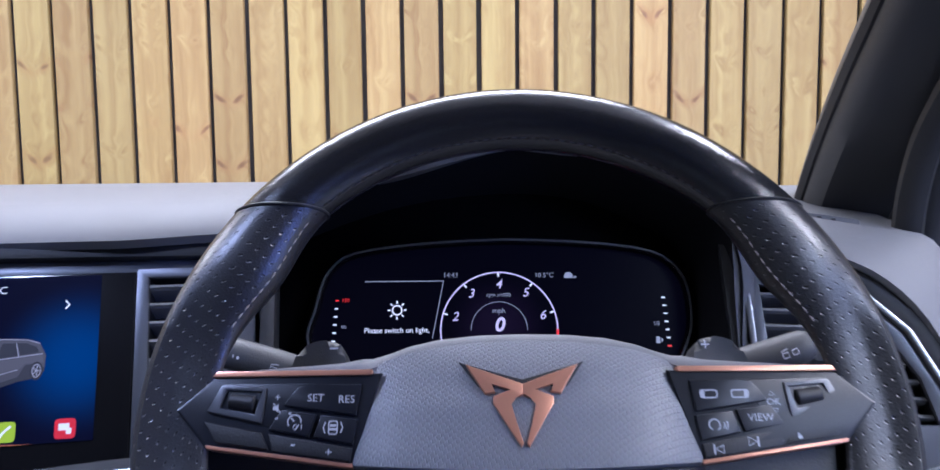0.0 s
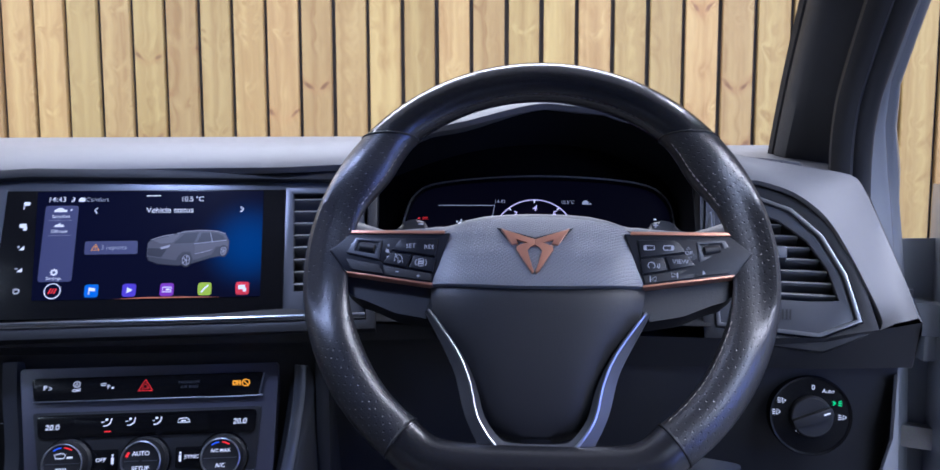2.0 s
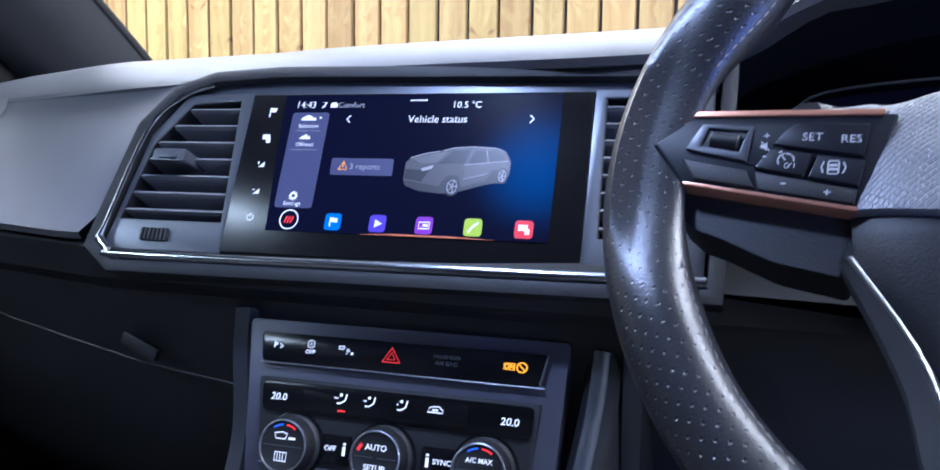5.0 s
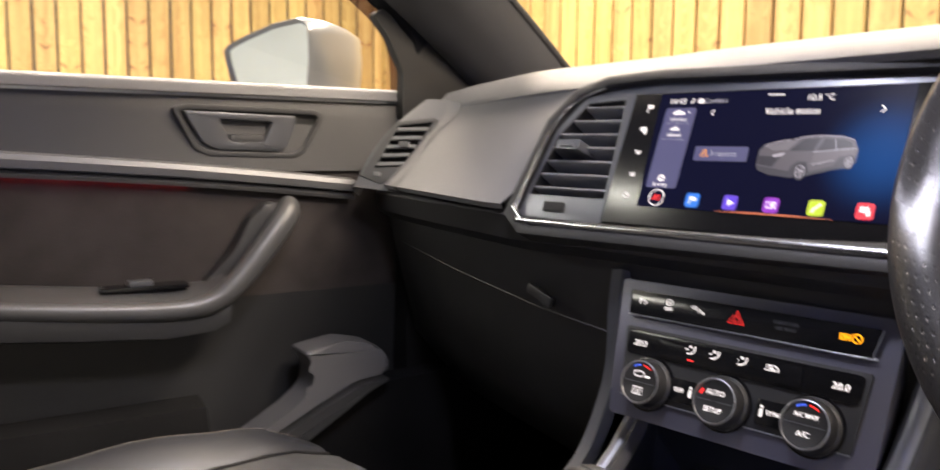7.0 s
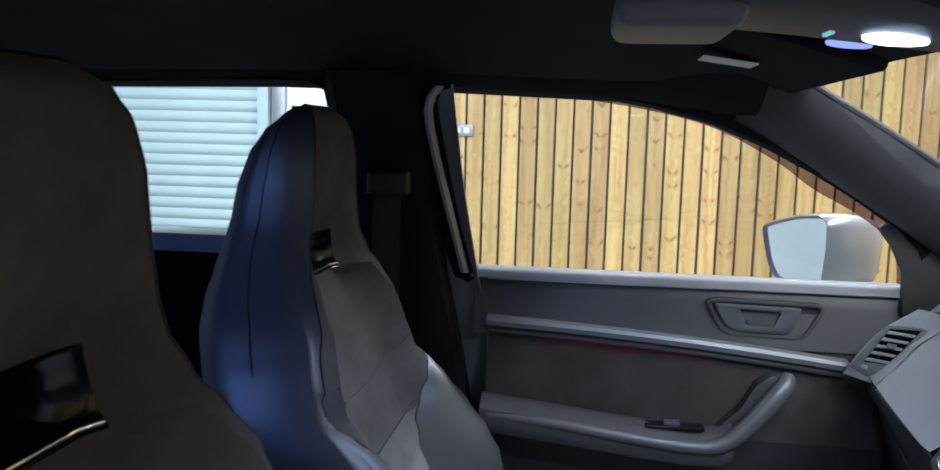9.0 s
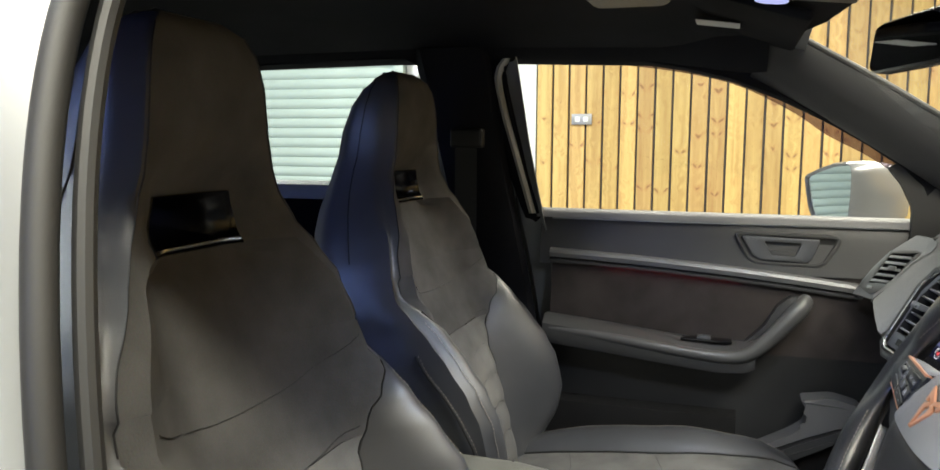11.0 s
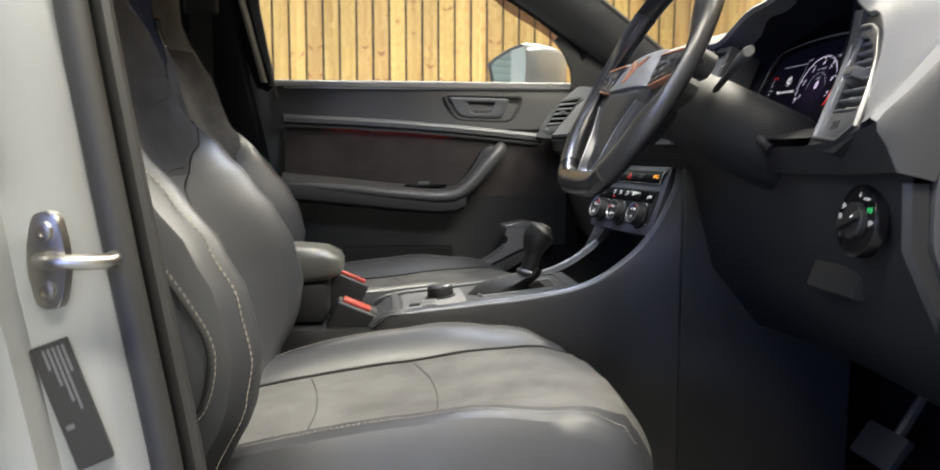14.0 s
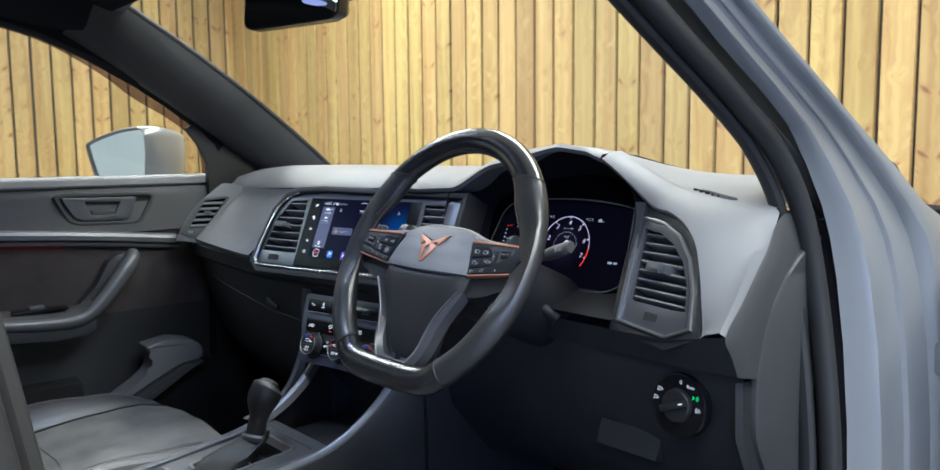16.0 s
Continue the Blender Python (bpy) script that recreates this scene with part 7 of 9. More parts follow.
# ---------------------------------------------------------------- instruments
CL = fr((0.031, 0.648, 1.0545), 0, 20) @ Matrix.Diagonal((1.055, 1.055, 1, 1))
cluster = thing("instrument_cluster", (0.03, 0.62, 1.05), "black digital instrument cluster lit with a rev counter", "instrument panel")
LENS = [(p.x, p.y) for p in spline([(-0.150, -0.020, 0), (-0.146, 0.006, 0), (-0.136, 0.036, 0), (-0.106, 0.0505, 0), (-0.006, 0.0575, 0), (0.094, 0.0505, 0), (0.126, 0.034, 0), (0.1335, 0.004, 0), (0.128, -0.022, 0), (0.105, -0.055, 0), (0.060, -0.068, 0), (-0.06, -0.068, 0), (-0.125, -0.055, 0)], 4, True)]
part("back_panel", slab(inset(LENS, -0.06), -0.03, -0.016), M_FLOCK, cluster, "", CL)
part("bezel", rim_of(inset(LENS, -0.004), LENS, -0.016, 0.003, 0.001), M_GLOSS, cluster, "gloss black bezel", CL)
part("bezel_line", tube([(u, v, 0.003) for u, v in inset(LENS, -0.002)] , 0.0009, 6, True), M_DKSILV, cluster, "", CL)
part("display", slab(LENS, -0.012, -0.006), display("instrument_page", (0.0012, 0.0011, 0.004), (0.010, 0.006, 0.018), CL @ Vector((-0.009, -0.006, 0)), 0.05, 1.0), cluster, "near-black display", CL)
z = -0.0055
C0 = (-0.0092, -0.0090)
R0 = 0.0445


def dial(a, r):
    return (C0[0] + r * math.cos(radians(a)), C0[1] + r * math.sin(radians(a)))


lit("rev_arc", stroke([dial(a, R0) for a in range(-35, 206, 5)], 0.0011, z), L_LILAC, cluster, "white arc", CL)
lit("red_line", stroke([dial(a, R0) for a in range(-35, 1, 5)], 0.0018, z + 0.0001), L_RED, cluster, "red arc", CL)
lit("inner_arc", stroke([dial(a, 0.0215) for a in range(0, 181, 10)], 0.0005, z), L_SOFT, cluster, "", CL)
for n_, a in ((1, 198), (2, 163), (3, 127), (4, 90), (5, 54), (6, 18), (7, -18)):
    lit("rev_number", text(str(n_), 0.0098, *dial(a, 0.0350), z, shear=0.25, bold=0.00005), L_LILAC, cluster, "white number", CL)
    lit("rev_tick", stroke([dial(a, 0.0450), dial(a, 0.0410)], 0.0014, z), L_WHITE, cluster, "", CL)
lit("speed_number", text("0", 0.0150, C0[0], C0[1] + 0.0035, z, shear=0.2, bold=0.0004), L_LILAC, cluster, "white speed number", CL)
lit("speed_unit", text("mph", 0.0058, C0[0], C0[1] + 0.0145, z), L_SOFT, cluster, "", CL)
lit("rev_unit", text("rpm x1000", 0.0042, C0[0], C0[1] + 0.0268, z), L_SOFT, cluster, "", CL)
lit("message_line", join(stroke([(-0.112, 0.0292), (-0.0515, 0.0292)], 0.0007, z), stroke([(-0.0515, 0.0292), (-0.0600, -0.0150)], 0.0006, z)), L_SOFT, cluster, "", CL)
lit("message_text", text("Please switch on light.", 0.0056, -0.0870, -0.0088, z, bold=0.00005), L_WHITE, cluster, "white lettering", CL)
U, V_ = -0.0870, 0.0068
lit("light_symbol", join(stroke(ellipse(U, V_, 0.0036, 0.0036, 18), 0.0012, z, True), *[stroke([(U + 0.0050 * math.cos(a), V_ + 0.0050 * math.sin(a)), (U + 0.0072 * math.cos(a), V_ + 0.0072 * math.sin(a))], 0.0012, z) for a in [k * math.pi / 4 for k in range(8)]]), L_WHITE, cluster, "white lamp symbol", CL)
lit("clock_text", text("14:43", 0.0052, -0.0460, 0.0335, z), L_SOFT, cluster, "", CL)
lit("outside_text", text("10.5°C", 0.0052, 0.0262, 0.0328, z), L_SOFT, cluster, "", CL)
lit("car_symbol", join(flat([(0.0415, 0.0305), (0.0485, 0.0305), (0.0480, 0.0335), (0.0465, 0.0350), (0.0435, 0.0350), (0.0420, 0.0335)], z), flat(rect(0.0490, 0.0305, 0.0510, 0.0320), z)), L_SOFT, cluster, "", CL)
for s, u0 in ((-1, -0.1330), (1, 0.1170)):
    for k in range(7):
        lit("gauge_tick", flat(rect(u0 - 0.0014 + s * 0.0004 * k, 0.0140 - 0.0062 * k, u0 + 0.0014 + s * 0.0004 * k, 0.0152 - 0.0062 * k), z), L_WHITE if 0 < k < 6 or s > 0 and k == 0 else L_RED, cluster, "", CL)
lit("hot_text", text("130", 0.0040, -0.1265, 0.0146, z), L_RED, cluster, "red number", CL)
lit("mid_text", text("90", 0.0040, -0.1275, -0.0060, z), L_SOFT, cluster, "", CL)
lit("half_text", text("1/2", 0.0040, 0.1105, -0.0055, z), L_SOFT, cluster, "", CL)
lit("fuel_symbol", join(flat(rect(0.1095, -0.0205, 0.1125, -0.0155), z), flat([(0.1135, -0.0200), (0.1150, -0.0180), (0.1135, -0.0160)], z)), L_SOFT, cluster, "", CL)
lit("odometer_bars", join(flat(rect(0.074, -0.0265, 0.082, -0.0235), z), flat(rect(0.084, -0.0265, 0.090, -0.0235), z)), L_SOFT, cluster, "", CL)

# the dark cowl round the instruments
FRONT = [(-0.178, 0.575, 0.985), (-0.182, 0.583, 1.06), (-0.180, 0.592, 1.122), (-0.140, 0.604, 1.150), (-0.06, 0.618, 1.178), (0.03, 0.626, 1.188), (0.10, 0.618, 1.180), (0.150, 0.608, 1.156), (0.182, 0.602, 1.135), (0.195, 0.592, 1.10), (0.192, 0.578, 1.04), (0.190, 0.560, 0.975)]
rows = [spline(FRONT, 4)]
for k in (0.35, 0.75, 1.0):
    row = []
    for p in rows[0]:
        q = Vector((0.026 + (p.x - 0.026) * 0.86, 0.692 + (p.z - 1.05) * 0.36, 1.050 + (p.z - 1.06) * 0.62))
        row.append(p.lerp(q, k))
    rows.append(row)
cowl_lining = part("cowl_lining", loft(rows), M_HEAD, dash, "matt black lining of the instrument cowl")
part("cowl_floor", loft([[(x, 0.545, 0.972) for x in (-0.18, 0.0, 0.195)], [(x, 0.60, 0.985) for x in (-0.18, 0.0, 0.195)], [(x, 0.65, 0.99) for x in (-0.16, 0.0, 0.17)]]), M_DARK, dash, "dark ledge below the instruments")
for x0, x1 in ((-0.197, -0.180), (0.190, 0.205)):
    part("cowl_post", loft([[(x0, y - 0.004, z_), (x1, y - 0.002, z_), (x1 + 0.004, y + 0.05, z_)] for y, z_ in ((0.560, 0.965), (0.578, 1.02), (0.592, 1.07), (0.604, 1.12))]), M_DOOR, dash, "grey post beside the instruments")

# ---------------------------------------------------------------- driver's end vent
VD = fr((0.262, 0.560, 1.03), -14, 22)
endvent = thing("end_air_vent", (0.26, 0.570, 1.03), "slatted driver's air vent in a satin chrome frame", "air vent", "end air vents")
VO = [(-0.054, -0.061), (0.036, -0.066), (0.0690, -0.050), (0.057, -0.008), (0.036, 0.030), (0.008, 0.056), (-0.028, 0.070), (-0.070, 0.074), (-0.063, 0.015)]
VI = [(-0.046, -0.033), (0.028, -0.034), (0.053, -0.032), (0.043, -0.002), (0.024, 0.026), (-0.002, 0.046), (-0.030, 0.058), (-0.060, 0.061), (-0.054, 0.015)]
part("chrome_frame", rim_of(inset(VO, -0.003), inset(VO, 0.0010), -0.02, 0.004, 0.0012), M_SILV, endvent, "satin chrome frame", VD)
part("face", rim_of(VO, VI, -0.05, 0.0, 0.001), M_DKSILV, endvent, "dark grey face", VD)
slats(endvent, VD, VI, 8)
tab(endvent, VD, -0.010, 0.012, 0.032, 0.012)
thumbwheel(endvent, VD, 0.0, -0.0480, 0.024)
part("surround", rim_of(inset(VO, -0.016), inset(VO, -0.0035), -0.05, 0.001, 0.003), M_DARK, endvent, "dark surround", VD)

# passenger's end vent, let into the skin that turns round the end of the dashboard
VP = fr((-0.984, 0.522, 1.0445), 46, 21)
LEFT_E = [(-0.068, -0.060), (-0.060, -0.040), (-0.048, -0.011), (-0.028, 0.022), (-0.008, 0.046), (0.030, 0.080)]
MID_E = [(-0.004, -0.066), (0.010, -0.042), (0.022, -0.015), (0.038, 0.018), (0.052, 0.044), (0.062, 0.078)]
FACE_E = [(0.4895, 0.9865), (0.4850, 0.9925), (0.5180, 1.0268), (0.5497, 1.0670), (0.5850, 1.0945), (0.5935, 1.1125)]
rows = [[VP @ Vector((u - 0.004, v, -0.045)) for u, v in LEFT_E], [VP @ Vector((u - 0.004, v, -0.012)) for u, v in LEFT_E], [VP @ Vector((u, v, -0.003)) for u, v in LEFT_E], [VP @ Vector((u + 0.008, v, 0.0)) for u, v in LEFT_E],
        [VP @ Vector((u, v, 0.0)) for u, v in MID_E], [(VP @ Vector((*m_, 0.003))).lerp(Vector((-0.93, y - 0.003, z)), 0.45) for m_, (y, z) in zip(MID_E, FACE_E)], [Vector((-0.93, y - 0.0015, z)) for y, z in FACE_E]]
part("passenger_end_skin", loft([spline(r, 3) for r in rows]), M_DASH, dash, "soft grey skin turned round the passenger's end")
passvent = thing("end_air_vent", (-0.984, 0.522, 1.044), "slatted passenger's air vent let into the dashboard's end", "air vent", "end air vents")
VQ = [(-0.056, -0.043), (-0.026, -0.055), (0.008, -0.038), (0.054, 0.045), (0.046, 0.049), (-0.010, 0.042), (-0.032, 0.010)]
VQI = [(-0.036, -0.031), (0.006, -0.027), (0.046, 0.043), (-0.006, 0.036)]
part("frame", rim_of(VQ, [(-0.036, -0.031), (-0.020, -0.0295), (0.006, -0.027), (0.046, 0.043), (0.040, 0.0422), (-0.006, 0.036), (-0.020, 0.0045)], -0.004, 0.0026, 0.0012), M_SATIN, passvent, "satin grey frame", VP)
# no opening here: a flat black plate stands in for the shaded depth
part("duct", slab(VQI, -0.006, 0.0006), M_FLOCK, passvent, "black duct", VP)
for k in range(5):
    v = -0.026 + 0.0136 * k
    u0, u1 = cut_at(VQI, v)
    part("slat", slab([(u0 + 0.0005, v - 0.002), (u1 - 0.001, v), (u1 + 0.001, v + 0.0052), (u0 + 0.0035, v + 0.0040)], 0.0004, 0.0040, 0.0008), M_SLAT, passvent, "", VP, sharp=radians(20))
part("adjuster", box((-0.002, 0.000, 0.002), (0.014, 0.010, 0.0075), 0.002), M_SATIN, passvent, "sliding vent adjuster", VP)
part("toggle", box((-0.036, -0.044, 0.0015), (-0.026, -0.037, 0.0045), 0.0012), M_SLAT, passvent, "", VP)

demist = thing("side_demister", (-0.985, 0.615, 1.119), "small slotted demister grille in the passenger's end of the dashboard", "air vent")
DMF = Matrix.Translation((-0.984, 0.612, 1.1155)) @ pose(0, 0, 0, 24, 0, 0) @ pose(0, 0, 0, 0, 0, 62)
part("frame", slab(rounded(rect(-0.034, -0.008, 0.034, 0.008), 0.004), -0.01, 0.0030, 0.0012), M_DARK, demist, "dark frame", DMF)
for k in range(7):
    part("rib", box((-0.029 + 0.0092 * k, -0.0055, 0.0025), (-0.0265 + 0.0092 * k, 0.0055, 0.0042), 0.0004, 1), M_SATIN, demist, "", DMF)

# demister grille in the dashboard top
GR = Matrix(((0.955, 0.10, -0.03, 0.271), (-0.20, 0.94, 0.18, 0.660), (-0.16, -0.18, 0.97, 1.1290), (0, 0, 0, 1))) @ Matrix.Diagonal((0.85, 0.85, 1, 1))
demist = thing("demister_grille", (0.27, 0.66, 1.128), "small slatted demister grille in the dashboard top", "air vent")
DO = [(-0.046, 0.010), (-0.030, 0.024), (0.012, 0.022), (0.046, -0.004), (0.040, -0.018), (0.006, -0.014)]
part("frame", rim_of(DO, inset(DO, 0.003), -0.010, 0.004, 0.001), M_DASH, demist, "grey frame", GR)
part("duct", slab(inset(DO, 0.002), -0.012, -0.006), M_BLACK, demist, "", GR)
for k in range(6):
    u = -0.032 + k * 0.0125
    part("slat", box((u - 0.002, -0.016, -0.006), (u + 0.002, 0.020, 0.002), 0.0005), M_DARK, demist, "", GR)

# ---------------------------------------------------------------- light switch, stalks, paddles
LS = fr((0.294, 0.551, 0.8825), -4, 6)
switch = thing("light_switch", (0.306, 0.58, 0.878), "round black headlamp switch with lit symbols", "switch")
part("bezel", lathe([(0.0395, -0.012), (0.0395, 0.000), (0.0385, 0.0015), (0.0365, 0.001), (0.0360, -0.004)], 40), M_GLOSS, switch, "dark ring", LS)
part("face", lathe([(0.0362, -0.004), (0.0362, 0.0), (0, 0.001)], 40), M_GLOSS, switch, "gloss black face", LS)
knob = part("knob", join(lathe([(0.0205, 0.0), (0.0200, 0.006), (0.0185, 0.0075), (0, 0.0075)], 32), moved(box((-0.0195, -0.0045, 0.006), (0.0195, 0.0045, 0.0135), 0.002), pose(0, 0, 0, 0, 0, 22))), M_BLACK, switch, "turning knob", LS)
z = 0.0016
lit("off_mark", text("0", 0.0068, 0.002, 0.0282, z), L_WHITE, switch, "white mark", LS)
lit("auto_mark", text("Auto", 0.0056, 0.0160, 0.0250, z), L_WHITE, switch, "white lettering", LS)
lit("side_light_mark", join(stroke([(0.0230, 0.0135), (0.0200, 0.0155)], 0.0012, z), stroke([(0.0230, 0.0135), (0.0200, 0.0115)], 0.0012, z), stroke([(0.0255, 0.0150), (0.0285, 0.0160)], 0.0011, z), stroke([(0.0255, 0.0135), (0.0290, 0.0135)], 0.0011, z), stroke([(0.0255, 0.0120), (0.0285, 0.0110)], 0.0011, z)), L_GREEN, switch, "lit green symbol", LS)
lit("headlamp_mark", join(stroke([(0.0300, 0.0025), (0.0330, 0.0000), (0.0300, -0.0025)], 0.0009, z, True), *[stroke([(0.0255, 0.002 - k * 0.002), (0.0285, 0.002 - k * 0.002)], 0.0008, z) for k in range(3)]), L_WHITE, switch, "", LS)
for u, v in ((-0.0270, 0.0145), (-0.0320, 0.0030)):
    lit("fog_mark", join(stroke([(u, v + 0.0026), (u + 0.0032, v), (u, v - 0.0026)], 0.0009, z, True), *[stroke([(u - 0.0045, v + 0.002 - k * 0.002), (u - 0.0016, v + 0.002 - k * 0.002)], 0.0008, z) for k in range(3)]), L_WHITE, switch, "", LS)
lit("dimmer_mark", join(stroke(ellipse(-0.0112, -0.0127, 0.0018, 0.0018, 12), 0.0009, z, True), *[stroke([(-0.0112 + 0.0028 * math.cos(a), -0.0127 + 0.0028 * math.sin(a)), (-0.0112 + 0.0042 * math.cos(a), -0.0127 + 0.0042 * math.sin(a))], 0.0008, z) for a in [k * math.pi / 4 for k in range(8)]]), L_WHITE, switch, "", LS)
part("pointer", moved(flat(rect(0.010, -0.0008, 0.016, 0.0008), 0.0137), pose(0, 0, 0, 0, 0, 22)), L_WHITE, knob, "", LS, fix=False)

column = thing("steering_column", (0.024, 0.50, 1.0), "dark steering column shroud with its stalks", "steering column")
part("shroud", loft([[(0.024 + r * 1.05 * math.cos(a), y + 0.32 * r * math.sin(a), zc + r * 0.9 * math.sin(a)) for a in [2 * math.pi * k / 20 for k in range(20)]]
                     for y, zc, r in ((0.425, 1.034, 0.046), (0.45, 1.022, 0.053), (0.50, 1.0, 0.058), (0.58, 0.965, 0.060), (0.66, 0.93, 0.060))], True, True), M_DARK, column, "black plastic shroud")
for s in (1, -1):
    a, b = Vector((0.024 + s * 0.058, 0.480, 1.036)), Vector((0.024 + s * 0.170, 0.470, 1.072))
    pth = [a, a.lerp(b, 0.35), a.lerp(b, 0.62), a.lerp(b, 0.85), b]
    stalk = part("stalk", tube(spline(pth, 4), lambda t: 0.0060 + 0.0040 * smooth01(t, 0.3, 0.6) - 0.002 * smooth01(t, 0.95, 1.0), 14, flat=0.7), M_DOOR, column, "dark grey control stalk")
    at = Matrix.Translation(a.lerp(b, 0.78) + Vector((0, -0.0108, 0.0012))) @ fr((0, 0, 0), 0, 20) @ pose(0, 0, 0, 0, 0, s * 18)
    part("stalk_print", join(*[flat(rect(-0.024 + k * 0.0032, -0.0008, -0.0225 + k * 0.0032, 0.0008)) for k in range(4)], stroke(rect(0.006, -0.0018, 0.0095, 0.0010), 0.0006, 0, True), stroke([(0.0055, 0.0020), (0.0100, 0.0032)], 0.0006), stroke(rect(0.012, -0.0016, 0.0155, 0.0014), 0.0006, 0, True)), M_PRINT, stalk, "pale printed marks", at, fix=False)
part("cruise_stalk", tube(spline([(0.06, 0.53, 0.985), (0.085, 0.545, 0.968), (0.098, 0.552, 0.957)], 4), lambda t: 0.008 + 0.004 * smooth01(t, 0.7, 1), 10), M_BLACK, column, "short black stalk")

# ---------------------------------------------------------------- passenger door, the rest
STRIP = [(-0.198, 1.034), (0.0, 1.025), (0.2, 1.012), (0.36, 0.998), (0.485, 0.985)]
rows = []
for p in spline([(0, y, z) for y, z in STRIP], 5):
    x = door_x(p.y, p.z)
    rows.append([(x - 0.004, p.y, p.z + 0.014), (x + 0.014, p.y, p.z + 0.011), (x + 0.017, p.y, p.z + 0.004), (x + 0.013, p.y, p.z - 0.006), (x - 0.004, p.y, p.z - 0.010)])
part("trim_strip", loft(rows, False), M_STRIP, pdoor, "satin grey trim strip")
rows = []
for p in spline([(0, y, z) for y, z in STRIP], 5):
    x = door_x(p.y, p.z)
    rows.append([(x + 0.002, p.y, p.z - 0.008), (x + 0.011, p.y, p.z - 0.014), (x + 0.010, p.y, p.z - 0.019), (x - 0.006, p.y, p.z - 0.015)])
part("strip_base", loft(rows), M_DOOR, pdoor)
part("ambient_light", tube([(door_x(y, 1.0) - 0.0015, y, z - 0.0166) for y, z in ((-0.10, 1.0305), (0.05, 1.0225), (0.15, 1.0160), (0.24, 1.0097))], 0.0017, 6), glow("lit_red_strip", (1.0, 0.02, 0.02), 5.0), pdoor, "thin red ambient light")
# pull handle and armrest
rows = ((-0.20, 0.866, 0.040, 0.012), (-0.05, 0.854, 0.044, 0.013), (0.10, 0.838, 0.048, 0.014), (0.20, 0.831, 0.050, 0.015), (0.252, 0.838, 0.050, 0.017), (0.290, 0.866, 0.046, 0.019), (0.325, 0.904, 0.040, 0.020), (0.352, 0.935, 0.033, 0.021), (0.366, 0.951, 0.024, 0.020), (0.374, 0.960, 0.008, 0.018))
line = spline([Vector((-1.058 + d, y, z)) for y, z, d, r in rows], 5)
part("pull_handle", tube(line, lambda t: curve1(t * 9, [(i, q[3]) for i, q in enumerate(rows)]), 16, flat=0.85), M_SATIN, pdoor, "satin grey pull handle")
part("pull_cheek", slab(rounded([(0.235, 0.842), (0.292, 0.900), (0.318, 0.948), (0.345, 0.968), (0.392, 0.960), (0.380, 0.930), (0.330, 0.872), (0.285, 0.828)], 0.008), -0.02, 0.018, 0.006), M_DOOR, pdoor, "charcoal cheek of the pull handle", Matrix(((0, 0, 1, -1.062), (1, 0, 0, 0), (0, 1, 0, 0), (0, 0, 0, 1))))
part("armrest", loft([[(-1.062, y, z + 0.022), (-1.035, y, z + 0.024), (-1.008, y, z + 0.006), (-1.004, y, z - 0.020), (-1.012, y, z - 0.040), (-1.060, y, z - 0.052)] for y, z in ((-0.20, 0.872), (-0.05, 0.858), (0.10, 0.842), (0.20, 0.834), (0.255, 0.838), (0.275, 0.848))]), M_DOOR, pdoor, "charcoal padded armrest")
part("switch_panel", moved(box((-1.052, 0.115, 0.858), (-1.022, 0.225, 0.864), 0.002), Matrix.Identity(4)), M_GLOSS, pdoor, "window switch panel")
part("window_switch", box((-1.045, 0.15, 0.863), (-1.028, 0.18, 0.871), 0.002), M_DKSILV, pdoor, "window switch")
# release handle
HD = Matrix(((0, 0, 1, -1.086), (1, 0, 0, 0), (0, 1.12, 0, -0.144), (0, 0, 0, 1)))
HO = [(0.221, 1.108), (0.240, 1.114), (0.430, 1.112), (0.442, 1.105), (0.436, 1.090), (0.412, 1.054), (0.395, 1.047), (0.270, 1.050), (0.250, 1.058)]
part("handle_bezel", rim_of(rounded(HO, 0.006), rounded(inset(HO, 0.007), 0.005), -0.01, 0.006, 0.002), M_DOOR, pdoor, "charcoal bezel", HD)
part("handle_recess", slab(inset(HO, 0.006), -0.02, -0.004), M_BLACK, pdoor, "", HD)
HB = [(0.236, 1.106), (0.400, 1.103), (0.384, 1.062), (0.372, 1.056), (0.282, 1.058), (0.262, 1.066)]
part("release_handle", rim_of(rounded(HB, 0.006), rounded([(0.285, 1.096), (0.362, 1.094), (0.350, 1.070), (0.345, 1.068), (0.305, 1.068), (0.298, 1.071)], 0.004), -0.006, 0.008, 0.003), M_DKSILV, pdoor, "dark satin release handle", HD)
part("handle_pull", box((0.300, 1.064, -0.004), (0.352, 1.078, 0.004), 0.003), M_DOOR, pdoor, "", HD)
# door pocket front and quarter panel in front of the window
part("pocket", loft([[(-1.055, y, 0.70), (-1.01, y, 0.695), (-0.995, y, 0.66), (-1.0, y, 0.55), (-1.04, y, 0.52)] for y in (-0.19, 0.0, 0.18, 0.24)]), M_CARPET, pdoor, "dark door pocket")
part("mirror_corner", slab(rounded([(0.572, 1.09), (0.572, 1.165), (0.548, 1.215), (0.52, 1.25), (0.56, 1.27), (0.66, 1.21), (0.80, 1.10), (0.80, 1.05)], 0.006), -0.02, 0.0, 0.003), M_BLACK, pdoor, "black mirror corner trim", Matrix(((0, 0, 1, -1.070), (1, 0, 0, 0), (0, 1, 0, 0), (0, 0, 0, 1))))
part("lower_shell", box((-1.13, -0.20, 0.46), (-1.10, 0.72, 1.12)), M_PAINT, pdoor, "silver outer door skin")
